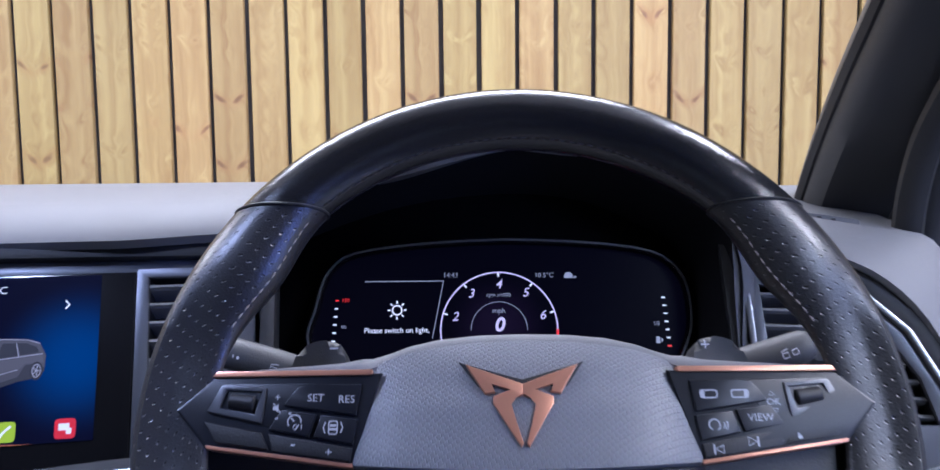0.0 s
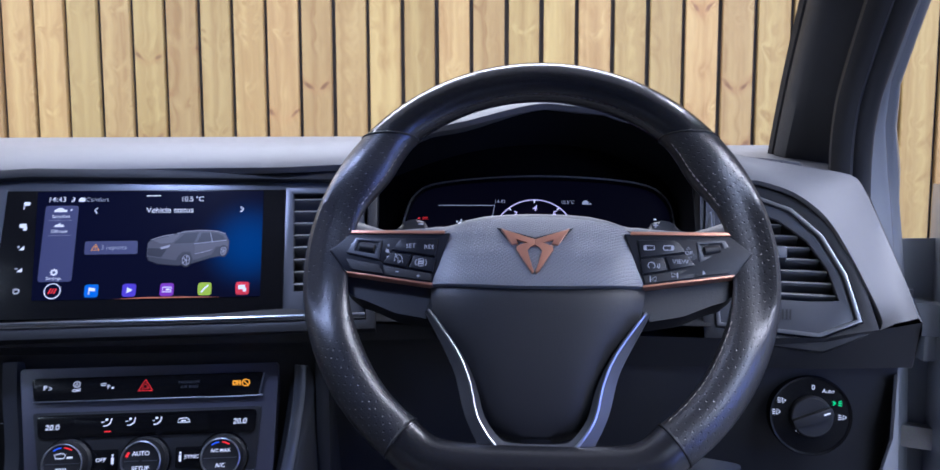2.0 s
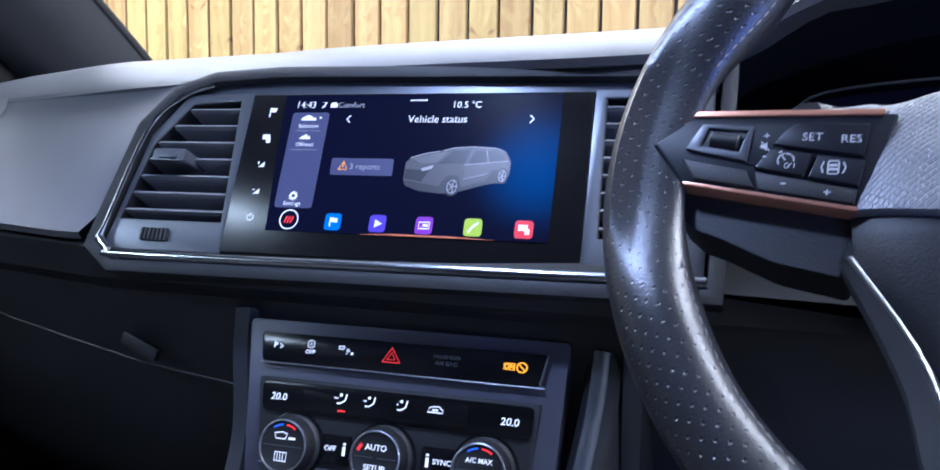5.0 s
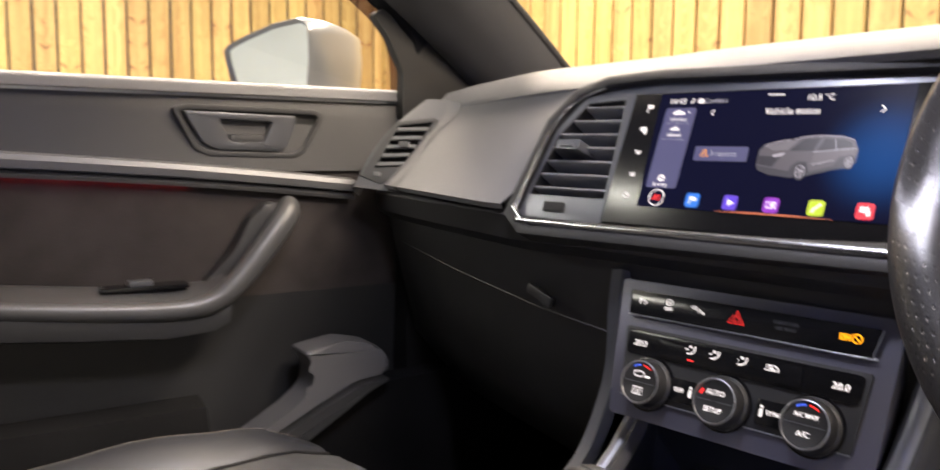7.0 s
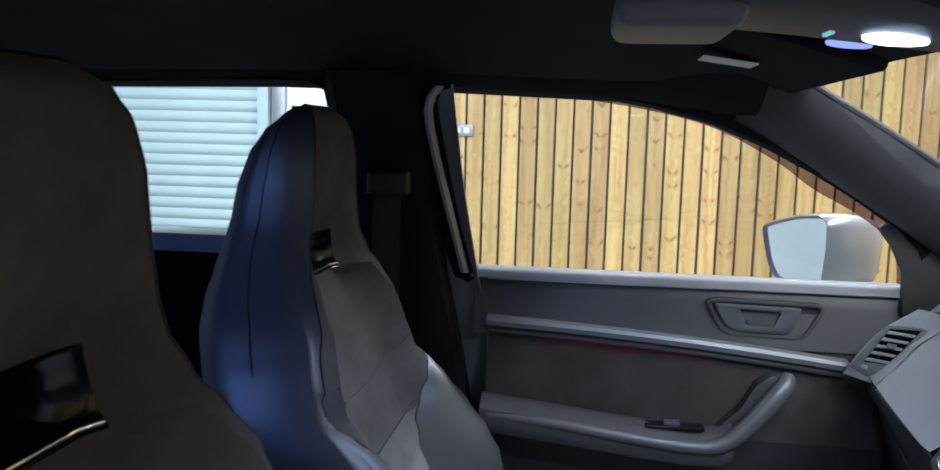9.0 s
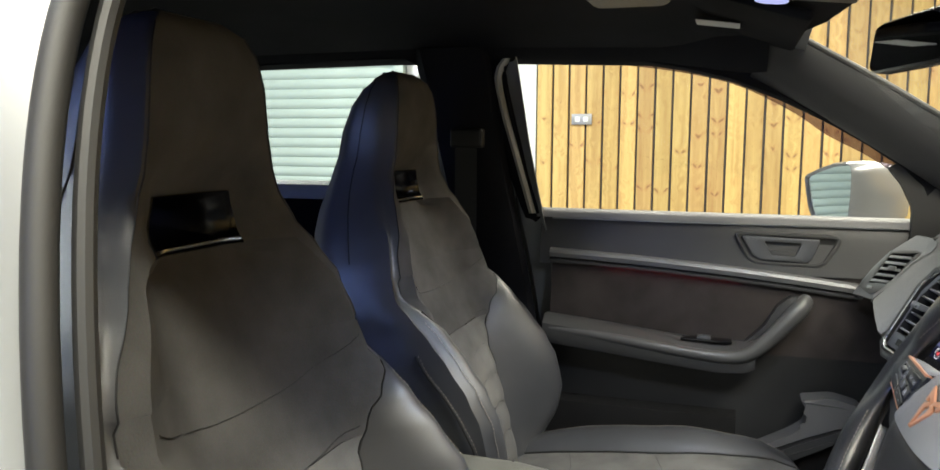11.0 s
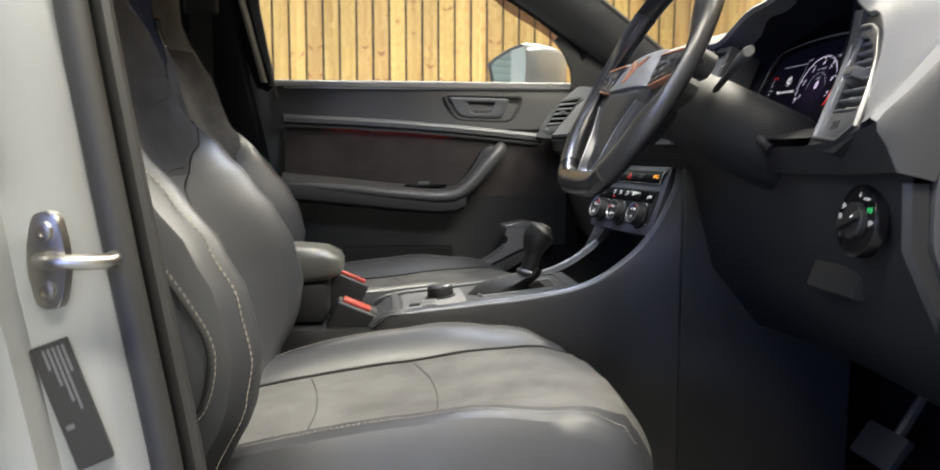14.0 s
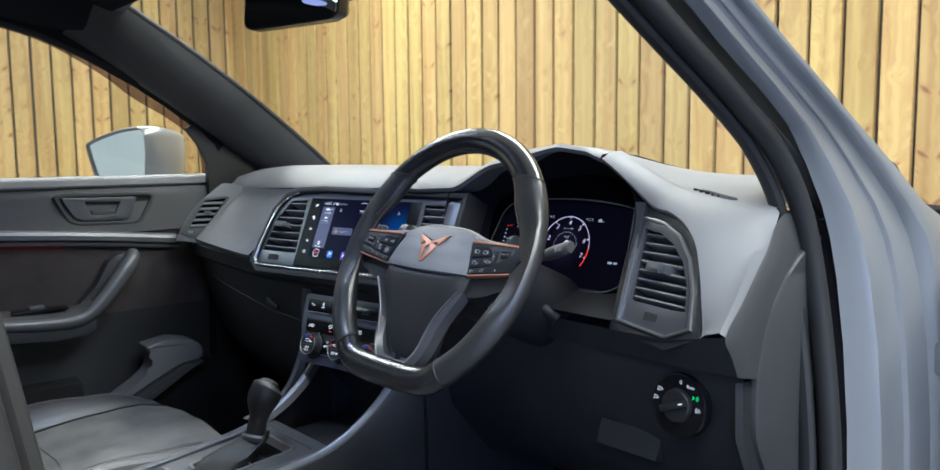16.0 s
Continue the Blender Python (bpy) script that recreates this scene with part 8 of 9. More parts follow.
# kick panel and sill plate ahead of the passenger's seat
KP = Matrix(((0, 0, 1, -0.985), (1, 0, 0, 0), (0, 1, 0, 0), (0, 0, 0, 1)))
kick = [(0.10, 0.566), (0.20, 0.598), (0.290, 0.646), (0.350, 0.680), (0.378, 0.702), (0.384, 0.735), (0.367, 0.759), (0.430, 0.769), (0.482, 0.757), (0.503, 0.730), (0.498, 0.712), (0.450, 0.708), (0.385, 0.680), (0.296, 0.636), (0.20, 0.586), (0.10, 0.553)]
part("kick_panel", slab(rounded(kick, 0.010, 3), -0.05, 0.006, 0.007, 3), M_KICK, car, "pale grey plastic kick panel and sill plate", KP)
part("sill_step", slab(rounded([(0.10, 0.548), (0.20, 0.580), (0.300, 0.632), (0.390, 0.676), (0.450, 0.703), (0.500, 0.706), (0.462, 0.690), (0.420, 0.664), (0.350, 0.624), (0.20, 0.552), (0.10, 0.520)], 0.005, 2), -0.02, 0.016, 0.006), M_DOOR, car, "dark grey step under the sill plate", KP)
part("sill_lining", slab([(-0.2, 0.34), (0.62, 0.34), (0.62, 0.70), (0.46, 0.695), (0.36, 0.648), (0.20, 0.578), (-0.2, 0.55)], -0.05, -0.004), M_CARPET, car, "black carpet below the sill plate", KP)


# ---------------------------------------------------------------- door mirror
def door_mirror(x0, s, label):
    """s: +1 with the mirror to the right of the car."""
    mir = thing("door_mirror", (x0, 0.50, 1.2), label, "wing mirror", "wing mirrors")
    face = [(0.0, 0.020), (0.006, 0.0), (0.022, -0.044), (0.046, -0.070), (0.09, -0.078), (0.150, -0.074), (0.166, -0.060), (0.172, 0.0), (0.170, 0.044), (0.155, 0.056), (0.10, 0.051), (0.045, 0.038), (0.010, 0.027)]
    face = [(s * (0.166 - u) * 1.22, v * 1.2) for u, v in face]
    F = Matrix.Translation((x0, 0.475, 1.190)) @ pose(0, 0, 0, 90, 0, 0) @ pose(0, 0, 0, 0, -24 * s, 0)
    ring = rounded(face, 0.012)
    rows = [[F @ Vector((u, v, d)) for u, v in inset(ring, k)] for d, k in ((0.004, 0.007), (0.010, 0.001), (0.002, -0.003), (-0.045, -0.005), (-0.100, 0.002), (-0.135, 0.012), (-0.155, 0.030))]
    part("shell", loft(rows, True, False), M_PAINT, mir, "silver mirror shell")
    part("shell_end", slab(inset(ring, 0.029), -0.156, -0.154), M_PAINT, mir, "", F)
    part("glass", slab(inset(ring, 0.007), -0.004, 0.003), M_MIRROR, mir, "mirror glass", F)
    part("foot", loft([[F @ Vector((s * u, v, d)) for d in (-0.02, -0.06, -0.10)] for u, v in ((0.02, -0.070), (0.0, -0.085), (-0.05, -0.090), (-0.09, -0.092))]), M_PAINT, mir, "silver mirror foot")
    return mir


door_mirror(-1.215, -1, "silver passenger's wing mirror reflecting the white hall")

# ---------------------------------------------------------------- rear-view mirror, roof console, visors
rv = thing("rear_view_mirror", (-0.37, 0.43, 1.44), "black frameless rear-view mirror at the windscreen", "mirror")
RV = Matrix.Translation((-0.385, 0.425, 1.435)) @ pose(0, 0, 0, 90, 0, 0) @ pose(0, 0, 0, -6, 14, 0)
RO = rounded([(-0.112, -0.028), (-0.098, -0.036), (0.098, -0.036), (0.112, -0.028), (0.112, 0.028), (0.098, 0.034), (-0.098, 0.034), (-0.112, 0.028)], 0.01)
part("body", loft([[RV @ Vector((u, v, d)) for u, v in inset(RO, k)] for d, k in ((0.002, 0.003), (0.0, 0.0), (-0.018, 0.0), (-0.034, 0.010), (-0.042, 0.022))], True, False), M_GLOSS, rv, "black mirror body")
part("body_back", slab(inset(RO, 0.021), -0.043, -0.041), M_GLOSS, rv, "", RV)
part("glass", slab(inset(RO, 0.003), -0.003, 0.003), M_MIRROR, rv, "mirror glass", RV)
part("mount", tube([(-0.37, 0.465, 1.44), (-0.355, 0.50, 1.455), (-0.345, 0.54, 1.47)], 0.018, 12), M_BLACK, rv, "black mount")

oh = thing("roof_console", (-0.35, 0.25, 1.51), "grey roof console with a lit reading lamp", "roof console")
part("body", loft([[(-0.35 + k * w, y, z - 0.014 * (1 - abs(k) ** 4)) for k in (-1, -.92, -.6, 0, .6, .92, 1)] for y, z, w in ((0.02, 1.545, 0.10), (0.05, 1.533, 0.115), (0.20, 1.520, 0.12), (0.30, 1.508, 0.115), (0.36, 1.500, 0.10))]), M_DOOR, oh, "grey console body")
part("lamp", moved(lathe([(0.030, 0.0), (0.029, 0.004), (0.0, 0.006)], 28), Matrix.Translation((-0.36, 0.272, 1.499)) @ pose(0, 0, 0, 174, 0, 0)), glow("lit_lamp_lens", (0.80, 0.86, 1.0), 14.0), oh, "glowing lamp lens")
part("lamp", moved(lathe([(0.024, 0.0), (0.023, 0.003), (0.0, 0.004)], 24), Matrix.Translation((-0.445, 0.255, 1.504)) @ pose(0, 0, 0, 174, 0, 0)), glow("dim_lamp_lens", (0.45, 0.5, 1.0), 0.8), oh, "dim lamp lens")
for k, (u, mat) in enumerate(((-0.380, L_SOFT), (-0.369, L_GREEN), (-0.360, L_SOFT))):
    part("indicator", box((u - 0.0022, 0.210, 1.5018), (u + 0.0022, 0.215, 1.506)), mat, oh, "small lit indicator")
part("glasses_box", box((-0.43, 0.0, 1.497), (-0.27, 0.12, 1.535), 0.02, 4), M_DASH, oh, "grey glasses compartment")

for x0, x1, lab in ((-0.92, -0.50, "black cloth passenger's sun visor folded up, with a white label"), (-0.20, 0.22, "black cloth driver's sun visor folded up")):
    vis = thing("sun_visor", ((x0 + x1) / 2, 0.25, 1.5), lab, "sun visor", "sun visors")
    part("board", moved(box((x0, -0.125, -0.008), (x1, 0.075, 0.008), 0.007, 3), Matrix.Translation((0, 0.245, 1.508)) @ pose(0, 0, 0, -17, 0, 0)), M_HEAD, vis, "black cloth visor")
    if x1 < -0.4:
        part("label", moved(box((-0.030, -0.038, -0.0008), (0.030, 0.038, 0.0008)), Matrix.Translation((-0.725, 0.176, 1.5105)) @ pose(0, 0, 0, -8, 0, 0)), M_LABELW, vis, "white paper label")

# seat belt guide on the passenger's centre pillar
belt = thing("seat_belt", (-1.0, -0.36, 1.3), "black seat belt and guide on the centre pillar", "seat belt")
part("guide", box((-1.0, -0.42, 1.285), (-0.975, -0.34, 1.33), 0.008, 3), M_BLACK, belt, "black belt guide")
part("webbing", loft([[(-0.985, -0.41, z), (-0.982, -0.355, z)] for z in (1.31, 1.1, 0.9, 0.5)]), M_BLACK, belt, "black belt webbing")

# ---------------------------------------------------------------- on the console
def deck_z(y):
    return curve1(y, [(0.03, 0.655), (0.06, 0.676), (0.18, 0.690), (0.30, 0.703), (0.40, 0.716)]) + 0.001


DK = Matrix.Translation((KX, 0.20, deck_z(0.20))) @ pose(0, 0, 0, 6.2, 0, 0)
part("deck_rim", rim_of(rounded([(-0.092, -0.135), (0.092, -0.135), (0.096, 0.19), (-0.096, 0.19)], 0.02), rounded([(-0.080, -0.122), (0.080, -0.122), (0.084, 0.178), (-0.084, 0.178)], 0.015), -0.004, 0.005, 0.002), M_DKSILV, console, "satin dark grey rim", DK)
part("gate_frame", rim_of(rounded([(-0.045, 0.02), (0.045, 0.02), (0.048, 0.165), (-0.048, 0.165)], 0.012), rounded([(-0.040, 0.025), (0.040, 0.025), (0.043, 0.160), (-0.043, 0.160)], 0.010), -0.002, 0.004, 0.0012), M_SILV, console, "chrome gate frame", DK)
part("gate_plate", slab(rounded([(-0.041, 0.024), (0.041, 0.024), (0.044, 0.161), (-0.044, 0.161)], 0.010), -0.002, 0.0015), M_GLOSS, console, "gloss black gate plate", DK)
lit("gate_letters", join(*[text(c, 0.006, 0.034, 0.045 + k * 0.022, 0.002) for k, c in enumerate("DNRP")]), L_SOFT, console, "lit gear letters", DK)

lever = thing("gear_lever", (KX, 0.325, 0.70), "black leather gear lever with a gloss knob and gaiter", "gear lever")
rows = []
for y, z, a, b in ((0.245, 0.690, 0.036, 0.052), (0.262, 0.712, 0.034, 0.044), (0.288, 0.724, 0.030, 0.034), (0.305, 0.728, 0.022, 0.022), (0.312, 0.738, 0.017, 0.018)):
    rows.append([(KX + a * math.cos(t) * (1 + 0.06 * math.sin(5 * t)), y + b * math.sin(t) + 0.01, z + 0.004 * math.sin(3 * t)) for t in [2 * math.pi * k / 24 for k in range(24)]])
part("gaiter", loft(rows, True, True), M_BLACK, lever, "creased black leather gaiter")
part("knob", tube(spline([(KX, 0.314, 0.728), (KX, 0.320, 0.75), (KX, 0.325, 0.768), (KX, 0.330, 0.786), (KX, 0.338, 0.802), (KX, 0.346, 0.812)], 5), lambda t: 0.0150 + 0.0110 * smooth01(t, 0.30, 0.72) - 0.008 * smooth01(t, 0.88, 1.0), 22, flat=1.1), M_BLACK, lever, "rounded black knob")
part("knob_cap", moved(lathe([(0.017, 0.0), (0.015, 0.005), (0.008, 0.008), (0, 0.009)], 24), Matrix.Translation((KX, 0.343, 0.813)) @ pose(0, 0, 0, -30, 0, 0)), M_BLACK, lever, "black cap")
part("collar", moved(lathe([(0.020, 0.0), (0.021, 0.006), (0.018, 0.010)], 24), Matrix.Translation((KX, 0.314, 0.728)) @ pose(0, 0, 0, -14, 0, 0)), M_DKSILV, lever, "grey collar")

part("dial_plate", slab(rounded(rect(-0.072, -0.116, 0.077, -0.004), 0.010), -0.002, 0.0014, 0.0008), M_STRIP, console, "satin grey plate", DK)
mode = thing("drive_mode_dial", (KX, 0.16, 0.69), "ridged black drive mode dial with a satin ring", "dial")
part("dial", moved(lathe([(0.028, 0.0), (0.028, 0.003), (0.0235, 0.004), (0.0225, 0.020), (0.0205, 0.023), (0.0, 0.0225)], 32), DK @ Matrix.Translation((-0.010, -0.045, 0.0))), M_BLACK, mode, "black dial")
part("dial_ring", moved(lathe([(0.0225, 0.018), (0.0232, 0.0215), (0.0205, 0.0240), (0.0195, 0.0230)], 32), DK @ Matrix.Translation((-0.010, -0.045, 0.0))), M_DKSILV, mode, "satin ring")
for k in range(20):
    a = 18 * k
    part("ridge", moved(box((0.0220, -0.0012, 0.005), (0.0238, 0.0012, 0.018), 0.0004, 1), DK @ Matrix.Translation((-0.010, -0.045, 0)) @ pose(0, 0, 0, 0, 0, a)), M_BLACK, mode)
park = thing("parking_brake_switches", (KX + 0.03, 0.11, 0.69), "grey parking brake switches on the console deck", "switch")
for k, (u, v, w, h) in enumerate(((0.040, -0.095, 0.026, 0.020), (0.066, -0.070, 0.022, 0.026), (0.038, -0.068, 0.022, 0.026))):
    part("key", slab(rounded(rect(u - w / 2, v - h / 2, u + w / 2, v + h / 2), 0.003), -0.001, 0.006, 0.002), M_SILV if k else M_DKSILV, park, "satin grey key", DK)
lit("key_mark", join(text("P", 0.007, 0.038, -0.068, 0.0063), text("A", 0.006, 0.066, -0.070, 0.0063)), M_PRINT, park, "white mark", DK)

# cup holder behind the deck
cup = thing("cup_holder", (KX, -0.01, 0.64), "black twin cup holder in the console", "cup holder")
part("tray", box((KX - 0.075, -0.045, 0.645), (KX + 0.075, 0.045, 0.662), 0.004), M_DARK, cup, "dark tray")
part("ring", moved(lathe([(0.040, 0.0), (0.042, 0.005), (0.036, 0.006), (0.034, -0.03), (0, -0.03)], 32), Matrix.Translation((KX + 0.03, 0.004, 0.660))), M_BLACK, cup, "black cup ring")

# buckles
for x, y, z, tilt, lab in ((-0.288, -0.008, 0.662, 8, "black belt buckle with red button beside the driver's seat"), (-0.402, -0.018, 0.691, -6, "black belt buckle with red button beside the passenger's seat")):
    bk = thing("belt_buckle", (x, y, z - 0.04), lab, "seat belt buckle", "belt buckles")
    m = Matrix.Translation((x, y, z)) @ pose(0, 0, 0, -24, tilt * 0.6, 0)
    part("case", box((-0.019, -0.034, -0.070), (0.019, 0.034, 0.030), 0.006, 3), M_DARK, bk, "black case", m)
    part("button", box((-0.0135, -0.025, 0.0285), (0.0135, 0.025, 0.0355), 0.003), M_ORANGE, bk, "red release button", m)
    part("stem", box((-0.008, -0.014, -0.12), (0.008, 0.014, -0.04), 0.003), M_BLACK, bk, "", m)

# socket and usb port in the tray, glovebox latch, mats, pedals
ports = thing("power_ports", (KX, 0.56, 0.75), "power socket and white-marked port in the open tray", "socket")
part("socket_ring", moved(lathe([(0.016, 0), (0.017, 0.003), (0.012, 0.004), (0.011, -0.01), (0, -0.01)], 24), Matrix.Translation((KX + 0.01, 0.572, 0.735)) @ pose(0, 0, 0, 72, 0, 0)), M_DKSILV, ports, "grey socket ring")
part("port_mark", moved(flat(rounded(rect(-0.008, -0.0035, 0.008, 0.0035), 0.002)), Matrix.Translation((KX + 0.065, 0.568, 0.742)) @ pose(0, 0, 0, 72, 0, 0)), L_SOFT, ports, "white marked port", fix=False)
latch = thing("glovebox_latch", (-0.60, 0.50, 0.89), "small grey glovebox latch and the lid's seam", "latch")
part("grip", moved(box((-0.020, -0.006, -0.004), (0.020, 0.006, 0.004), 0.003), fr((-0.60, 0.487, 0.893), 6, 8) @ pose(0, 0, 0, 0, 0, -18)), M_DARK, latch, "curved finger grip")
part("lid_seam", tube([(-0.99, 0.530, 0.905), (-0.8, 0.508, 0.890), (-0.6, 0.489, 0.878), (-0.50, 0.505, 0.868)], 0.0014, 6), M_BLACK, latch)
pedal = thing("accelerator_pedal", (0.03, 0.86, 0.45), "black ribbed accelerator pedal", "pedal")
part("plate", moved(box((-0.025, -0.10, -0.008), (0.025, 0.10, 0.008), 0.004), Matrix.Translation((0.08, 0.86, 0.44)) @ pose(0, 0, 0, 58, 0, 0)), M_BLACK, pedal, "black pedal plate")
brake = thing("brake_pedal", (-0.06, 0.82, 0.48), "black rubber brake pedal with a steel edge", "pedal")
part("plate", moved(box((-0.05, -0.03, -0.008), (0.05, 0.03, 0.008), 0.004), Matrix.Translation((-0.05, 0.83, 0.49)) @ pose(0, 0, 0, 55, 0, 0)), M_DARK, brake, "rubber pedal plate")
part("arm", tube([(-0.05, 0.85, 0.49), (-0.04, 0.92, 0.62), (-0.03, 0.96, 0.8)], 0.01, 8), M_BLACK, brake, "black pedal arm")
# cubby under the driver's dashboard: a solid dark block for its shaded hollow
part("driver_cubby", moved(box((-0.05, -0.018, -0.02), (0.05, 0.018, 0.012), 0.004), Matrix.Translation((0.19, 0.60, 0.80)) @ pose(0, 0, 0, 70, 0, 0)), M_BLACK, dash, "dark block standing in for the cubby's shaded hollow")

# ---------------------------------------------------------------- centre pillar fittings, driver's side
striker = thing("door_striker", (0.468, -0.20, 0.866), "zinc door striker bolted to the silver centre pillar", "door striker")
SK = Matrix.Translation((0.466, -0.206, 0.875)) @ Matrix(((0.30, 0.0, 0.954, 0), (0.954, 0.0, -0.30, 0), (0, 1, 0, 0), (0, 0, 0, 1)))
part("plate", slab(rounded([(-0.010, 0.037), (0.010, 0.037), (0.0165, 0.010), (0.0165, -0.012), (0.010, -0.037), (-0.010, -0.037), (-0.0165, -0.010), (-0.0165, 0.010)], 0.008, 4), -0.004, 0.0035, 0.0012), M_STEEL, striker, "zinc plate", SK)
for v in (0.0225, -0.0225):
    part("screw", moved(lathe([(0.0075, 0.003), (0.007, 0.0065), (0.004, 0.007), (0.0035, 0.0045), (0, 0.0045)], 18), SK @ Matrix.Translation((0, v, 0))), M_STEEL, striker, "socket head screw")
part("loop", tube(spline([(0.464, -0.214, 0.875), (0.478, -0.206, 0.876), (0.492, -0.190, 0.877), (0.494, -0.166, 0.877), (0.486, -0.154, 0.877), (0.472, -0.158, 0.877)], 4), 0.0058, 10), M_STEEL, striker, "steel striker loop")
plate = thing("maker_plate", (0.475, -0.19, 0.74), "black label with unreadable print on the silver centre pillar", "label")
MN, MV = Vector((0.965, 0.21, 0.12)), Vector((-0.05, -0.33, 0.94))
MN.normalize()
MU = MV.cross(MN).normalized()
MV = MN.cross(MU)
MP = Matrix((MU, MV, MN)).transposed().to_4x4()
MP.translation = Vector((0.4665, -0.194, 0.764)) + MN * 0.004
part("foil", slab(rounded(rect(-0.0135, -0.050, 0.0135, 0.050), 0.002), -0.004, 0.0012), M_BLACK, plate, "black foil", MP)
for k, rr in enumerate((0.022, 0.052, 0.044, 0.030, 0.016)):
    part("print_bar", flat(rect(0.008 - k * 0.0035, 0.046 - rr, 0.0100 - k * 0.0035, 0.046), 0.0015), M_DKSILV, plate, "pale bar of print", MP, fix=False)
part("print_bar", flat(rect(-0.010, -0.018, -0.004, -0.014), 0.0015), M_DKSILV, plate, "pale bar of print", MP, fix=False)
# edge of the rear door
rdr = thing("rear_door", (0.55, -0.8, 0.75), "closed silver rear door beside the centre pillar", "car door")
part("skin", thick(loft([[(0.575 - 0.10 * max(0, z - 1.1), y, z) for z in (0.45, 0.7, 0.95, 1.12, 1.15)] for y in (-0.285, -0.8, -1.4)]), 0.01), M_PAINT, rdr, "silver door skin")
part("front_edge", loft([[(0.572, -0.285, z), (0.548, -0.283, z), (0.54, -0.30, z), (0.535, -0.36, z)] for z in (0.45, 0.8, 1.14)]), M_PAINT, rdr, "silver folded door edge")
part("window_frame", loft([[(0.572 - 0.30 * (z - 1.15), -0.285 - 0.25 * max(0, z - 1.15), z), (0.535 - 0.30 * (z - 1.15), -0.285 - 0.25 * max(0, z - 1.15), z), (0.535 - 0.30 * (z - 1.15), -0.35 - 0.25 * max(0, z - 1.15), z)] for z in (1.12, 1.3, 1.5)]), M_BLACK, rdr, "black window frame")
part("lining", box((0.50, -1.4, 0.48), (0.535, -0.40, 1.14), 0.01), M_BLACK, rdr, "black door lining")
rpane = part("window_glass", loft([[(0.55 - 0.30 * (z - 1.15), y, z) for y in (-0.36, -1.3)] for z in (1.14, 1.5)]), M_TINT, rdr, "tinted window glass")
rpane.visible_shadow = False

HG = Matrix.Translation((0.512, -0.252, 0.955)) @ Matrix(((0.15, 0.0, 0.989, 0), (0.989, 0.0, -0.15, 0), (0, 1, 0, 0), (0, 0, 0, 1)))
part("hinge_leaf", slab(rounded(rect(-0.040, -0.022, 0.016, 0.022), 0.004), -0.004, 0.006, 0.0015), M_PAINT, rdr, "silver hinge leaf", HG)
part("hinge_bolt", moved(join(lathe([(0.0115, 0.006), (0.0115, 0.008), (0.009, 0.009)], 24), lathe([(0.0085, 0.008), (0.0085, 0.015), (0.006, 0.0165), (0, 0.0165)], 6)), HG), M_PAINT, rdr, "hexagon bolt")
part("check_case", moved(box((-0.030, -0.042, -0.012), (0.016, 0.042, 0.012), 0.006), HG @ Matrix.Translation((-0.002, -0.098, 0.004))), M_BLACK, rdr, "black case")
part("cable_sleeve", tube([HG @ Vector((-0.012 + 0.008 * math.sin(3 * k / 40), -0.155 - 0.055 * k / 40, 0.012 + 0.010 * math.sin(math.pi * k / 40))) for k in range(41)], lambda t: 0.012 + 0.0022 * (1 if int(t * 40) % 2 else -1), 14), M_BLACK, rdr, "corrugated rubber sleeve")
# ---------------------------------------------------------------- driver's door, standing open
ddoor = thing("driver_door", (0.545, 0.86, 0.8), "silver driver's door standing wide open", "car door")
DM = Matrix.Translation((0.545, 0.865, 0.0)) @ pose(0, 0, 0, 0, 0, 68)
# in the door's own frame it runs back from the hinge along -y, with its inner face towards -x
part("skin", box((-0.01, -1.06, 0.42), (0.02, 0.0, 1.10), 0.012), M_PAINT, ddoor, "silver outer skin", DM)
part("front_face", loft([[(-0.115, -0.06, z), (-0.10, -0.02, z), (-0.06, -0.008, z), (0.0, 0.0, z)] for z in (0.44, 0.6, 0.8, 1.0, 1.10)]), M_PAINT, ddoor, "silver pressed door front", DM)
part("lining", loft([[(-0.09 - b, y, z) for z, b in ((0.50, 0.03), (0.65, 0.05), (0.82, 0.06), (0.86, 0.03), (1.0, 0.03), (1.10, 0.01), (1.12, -0.03))] for y in (-0.10, -0.5, -1.0)]), M_DOOR, ddoor, "charcoal door lining", DM)
part("lining_edge", loft([[(-0.02, -0.06, z), (-0.10, -0.10, z)] for z in (0.46, 1.11)]), M_PAINT, ddoor, "", DM)
part("window_frame", tube([DM @ Vector(p) for p in spline([(-0.03, -0.10, 1.10), (-0.05, -0.22, 1.19), (-0.10, -0.45, 1.33), (-0.16, -0.75, 1.45), (-0.18, -1.0, 1.49), (-0.17, -1.10, 1.46), (-0.06, -1.04, 1.12)], 5)], 0.018, 10, flat=0.6), M_RUBBER, ddoor, "black window frame")
part("corner_trim", slab([(-0.06, 1.08), (-0.32, 1.10), (-0.30, 1.22), (-0.22, 1.185)], -0.012, 0.012, 0.004), M_BLACK, ddoor, "black mirror corner", DM @ Matrix(((0, 0, 1, -0.045), (1, 0, 0, 0), (0, 1, 0, 0), (0, 0, 0, 1))))
for z in (0.60, 0.93):
    part("hinge", moved(join(box((-0.075, -0.03, z - 0.022), (-0.03, 0.05, z + 0.022), 0.006), moved(lathe([(0.012, -0.035), (0.012, 0.035), (0, 0.035)], 16), Matrix.Translation((-0.05, 0.03, z)))), DM), M_PAINT, ddoor, "silver door hinge")
part("check_strap", box((-0.07, -0.02, 0.76), (-0.05, 0.12, 0.79), 0.004), M_STEEL, ddoor, "steel check strap", DM)

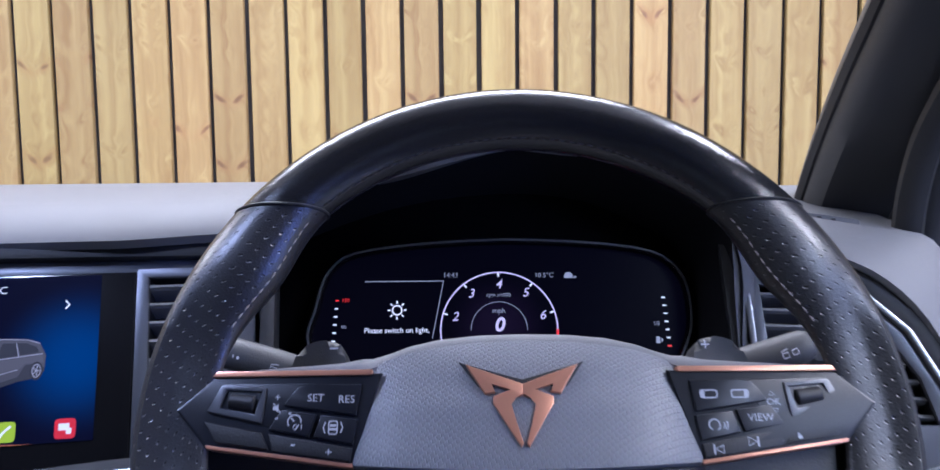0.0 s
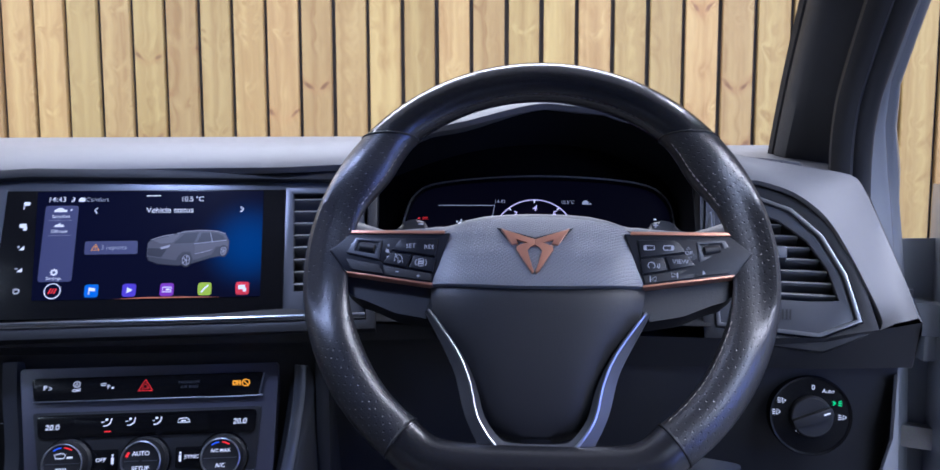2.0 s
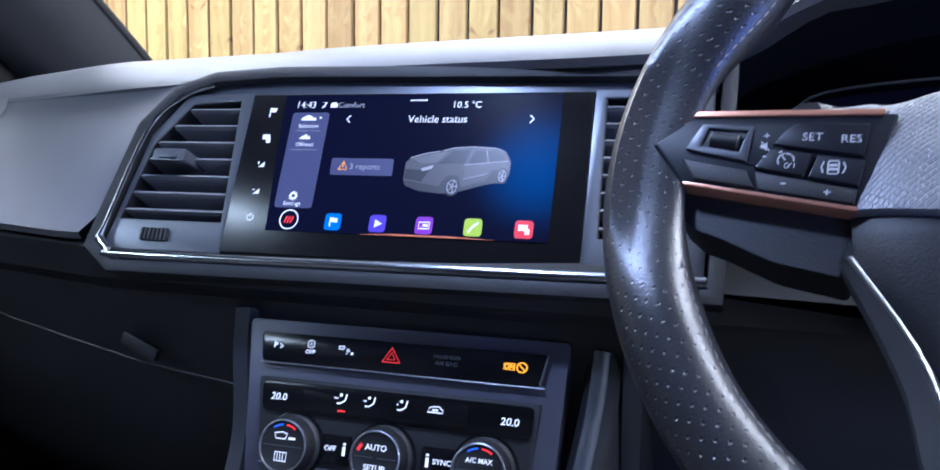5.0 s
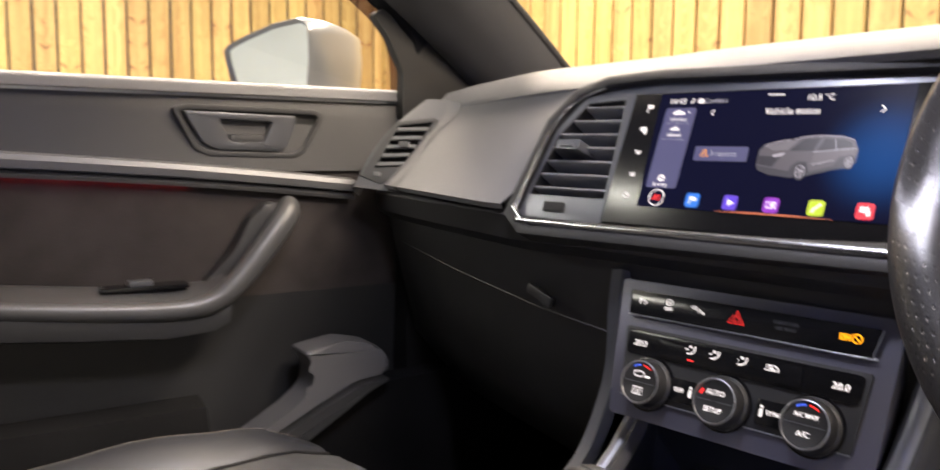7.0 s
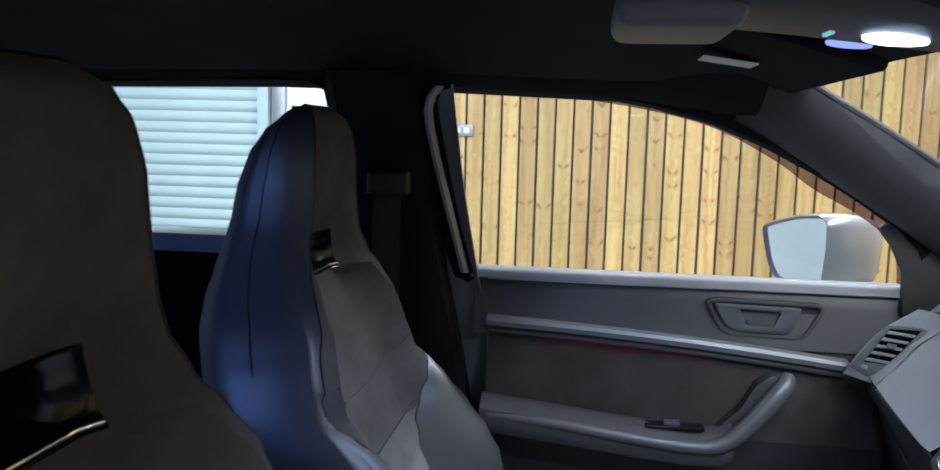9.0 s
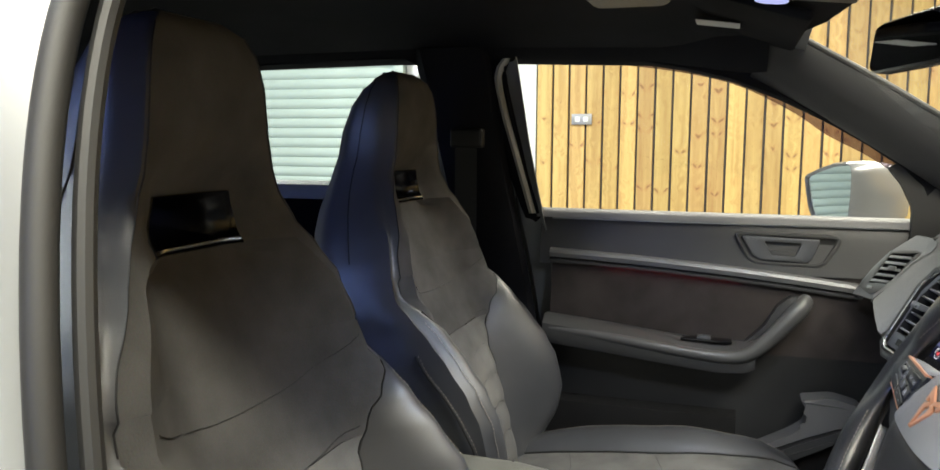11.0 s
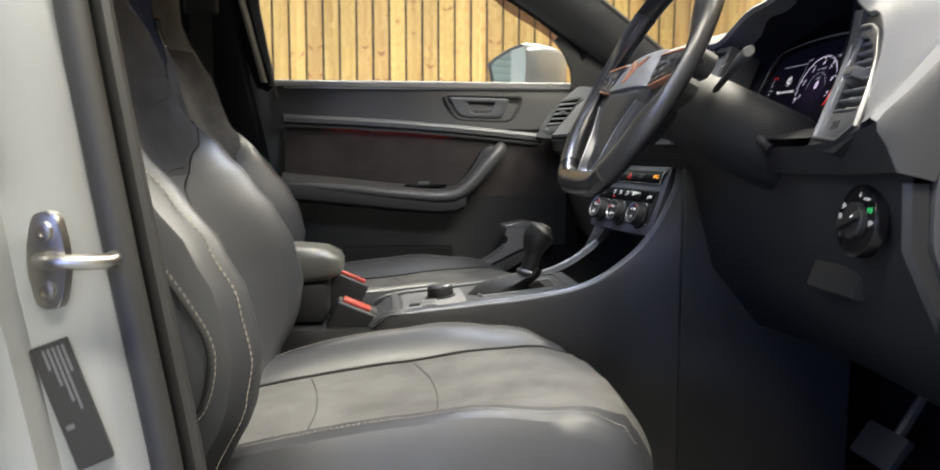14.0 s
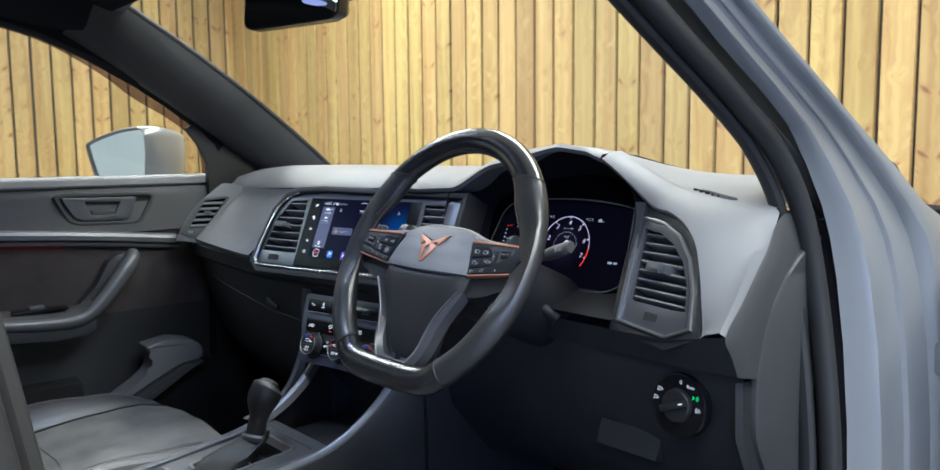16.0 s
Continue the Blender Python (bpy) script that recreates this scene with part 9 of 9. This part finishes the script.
# ---------------------------------------------------------------- the car's outside
for s in (1, -1):
    for y in (1.42, -1.22):
        wc = Vector((XC + s * 0.80, y, 0.335))
        WM = Matrix.Translation(wc) @ pose(0, 0, 0, 0, 90, 0)
        rw = part("road_wheel", moved(lathe([(0.20, -0.095), (0.225, -0.10), (0.235, -0.06), (0.235, 0.06), (0.225, 0.10), (0.20, 0.095)], 40), WM), M_DKSILV, car, "dark silver alloy wheel")
        part("tyre", moved(lathe([(0.228, -0.10), (0.275, -0.112), (0.318, -0.105), (0.335, -0.085), (0.335, 0.085), (0.318, 0.105), (0.275, 0.112), (0.228, 0.10)], 48), WM), M_RUBBER, rw, "black tyre")
        for k in range(5):
            part("rim_spoke", moved(box((0.03, -0.022, s * 0.075 - 0.012), (0.225, 0.022, s * 0.075 + 0.012), 0.006), WM @ pose(0, 0, 0, 0, 0, 72 * k)), M_SILV, rw, "silver rim spoke")
        part("hub", moved(lathe([(0.0, -0.09), (0.055, -0.088), (0.055, 0.088), (0.0, 0.09)], 24), WM), M_DKSILV, rw)
    for name, y0, zt, lab in (("wing_side", 1.42, 1.0, "silver front wing side"), ("quarter_panel", -1.22, 1.12, "silver rear quarter panel")):
        ys = [y0 - 0.43 + 0.86 * k / 16 for k in range(17)]
        low = [(XC + s * 0.905, y, 0.335 + math.sqrt(max(0.0, 0.385 ** 2 - min(0.385, abs(y - y0)) ** 2))) for y in ys]
        part(name, thick(loft([low, [(XC + s * 0.90, y, 0.93) for y in ys], [(XC + s * 0.80, y, zt) for y in ys]]), 0.004), M_PAINT, car, lab)
part("front_bumper", thick(loft([[(XC + 0.90 * math.sin(a), 1.60 + 0.33 * math.cos(a) ** 0.7 if abs(a) < 1.5 else 1.60, z) for a in [(-1 + k / 10) * 1.5 for k in range(21)]] for z in (0.22, 0.40, 0.60, 0.78)]), 0.004), M_PAINT, car, "silver front bumper")
part("rear_bumper", thick(loft([[(XC + 0.90 * math.sin(a), -1.75 - 0.35 * abs(math.cos(a)) ** 0.7, z) for a in [(-1 + k / 10) * 1.5 for k in range(21)]] for z in (0.25, 0.45, 0.70)]), 0.004), M_PAINT, car, "silver rear bumper")
part("door_skin", box((-1.245, -1.10, 0.40), (-1.20, 0.86, 1.10), 0.02), M_PAINT, pdoor, "silver outer door skin")

# ---------------------------------------------------------------- the pine boards, one by one
def board_mesh(w):
    bm = box((-w / 2, -0.012, 0.0), (w / 2, 0.012, 3.1), 0.003, 1)
    return mesh_of("board", bm, M_WOOD)


meshes = [board_mesh(BOARD_F - 0.0150 + 0.0018 * k) for k in (-1, 0, 1)] + [board_mesh(BOARD_L - 0.0150 + 0.0018 * k) for k in (-1, 0, 1)]
rng = random.Random(5)
n = 0
x = 0.0388 + BOARD_F / 2 - 43 * BOARD_F
while x < 4.0:
    ob = new("board", meshes[n % 3])
    ob.parent = wall_front
    ob.location = (x, 0.012 + rng.uniform(-0.002, 0.002), 0)
    x += BOARD_F
    n += 1
y = 0.032 + BOARD_L * 20.5
while y > -1.18 + 0.045:
    ob = new("board", meshes[3 + n % 3])
    ob.parent = wall_left
    ob.location = (LEFT_X - 0.012 + rng.uniform(-0.002, 0.002), y, 0)
    ob.rotation_euler = (0, 0, radians(90))
    y -= BOARD_L
    n += 1
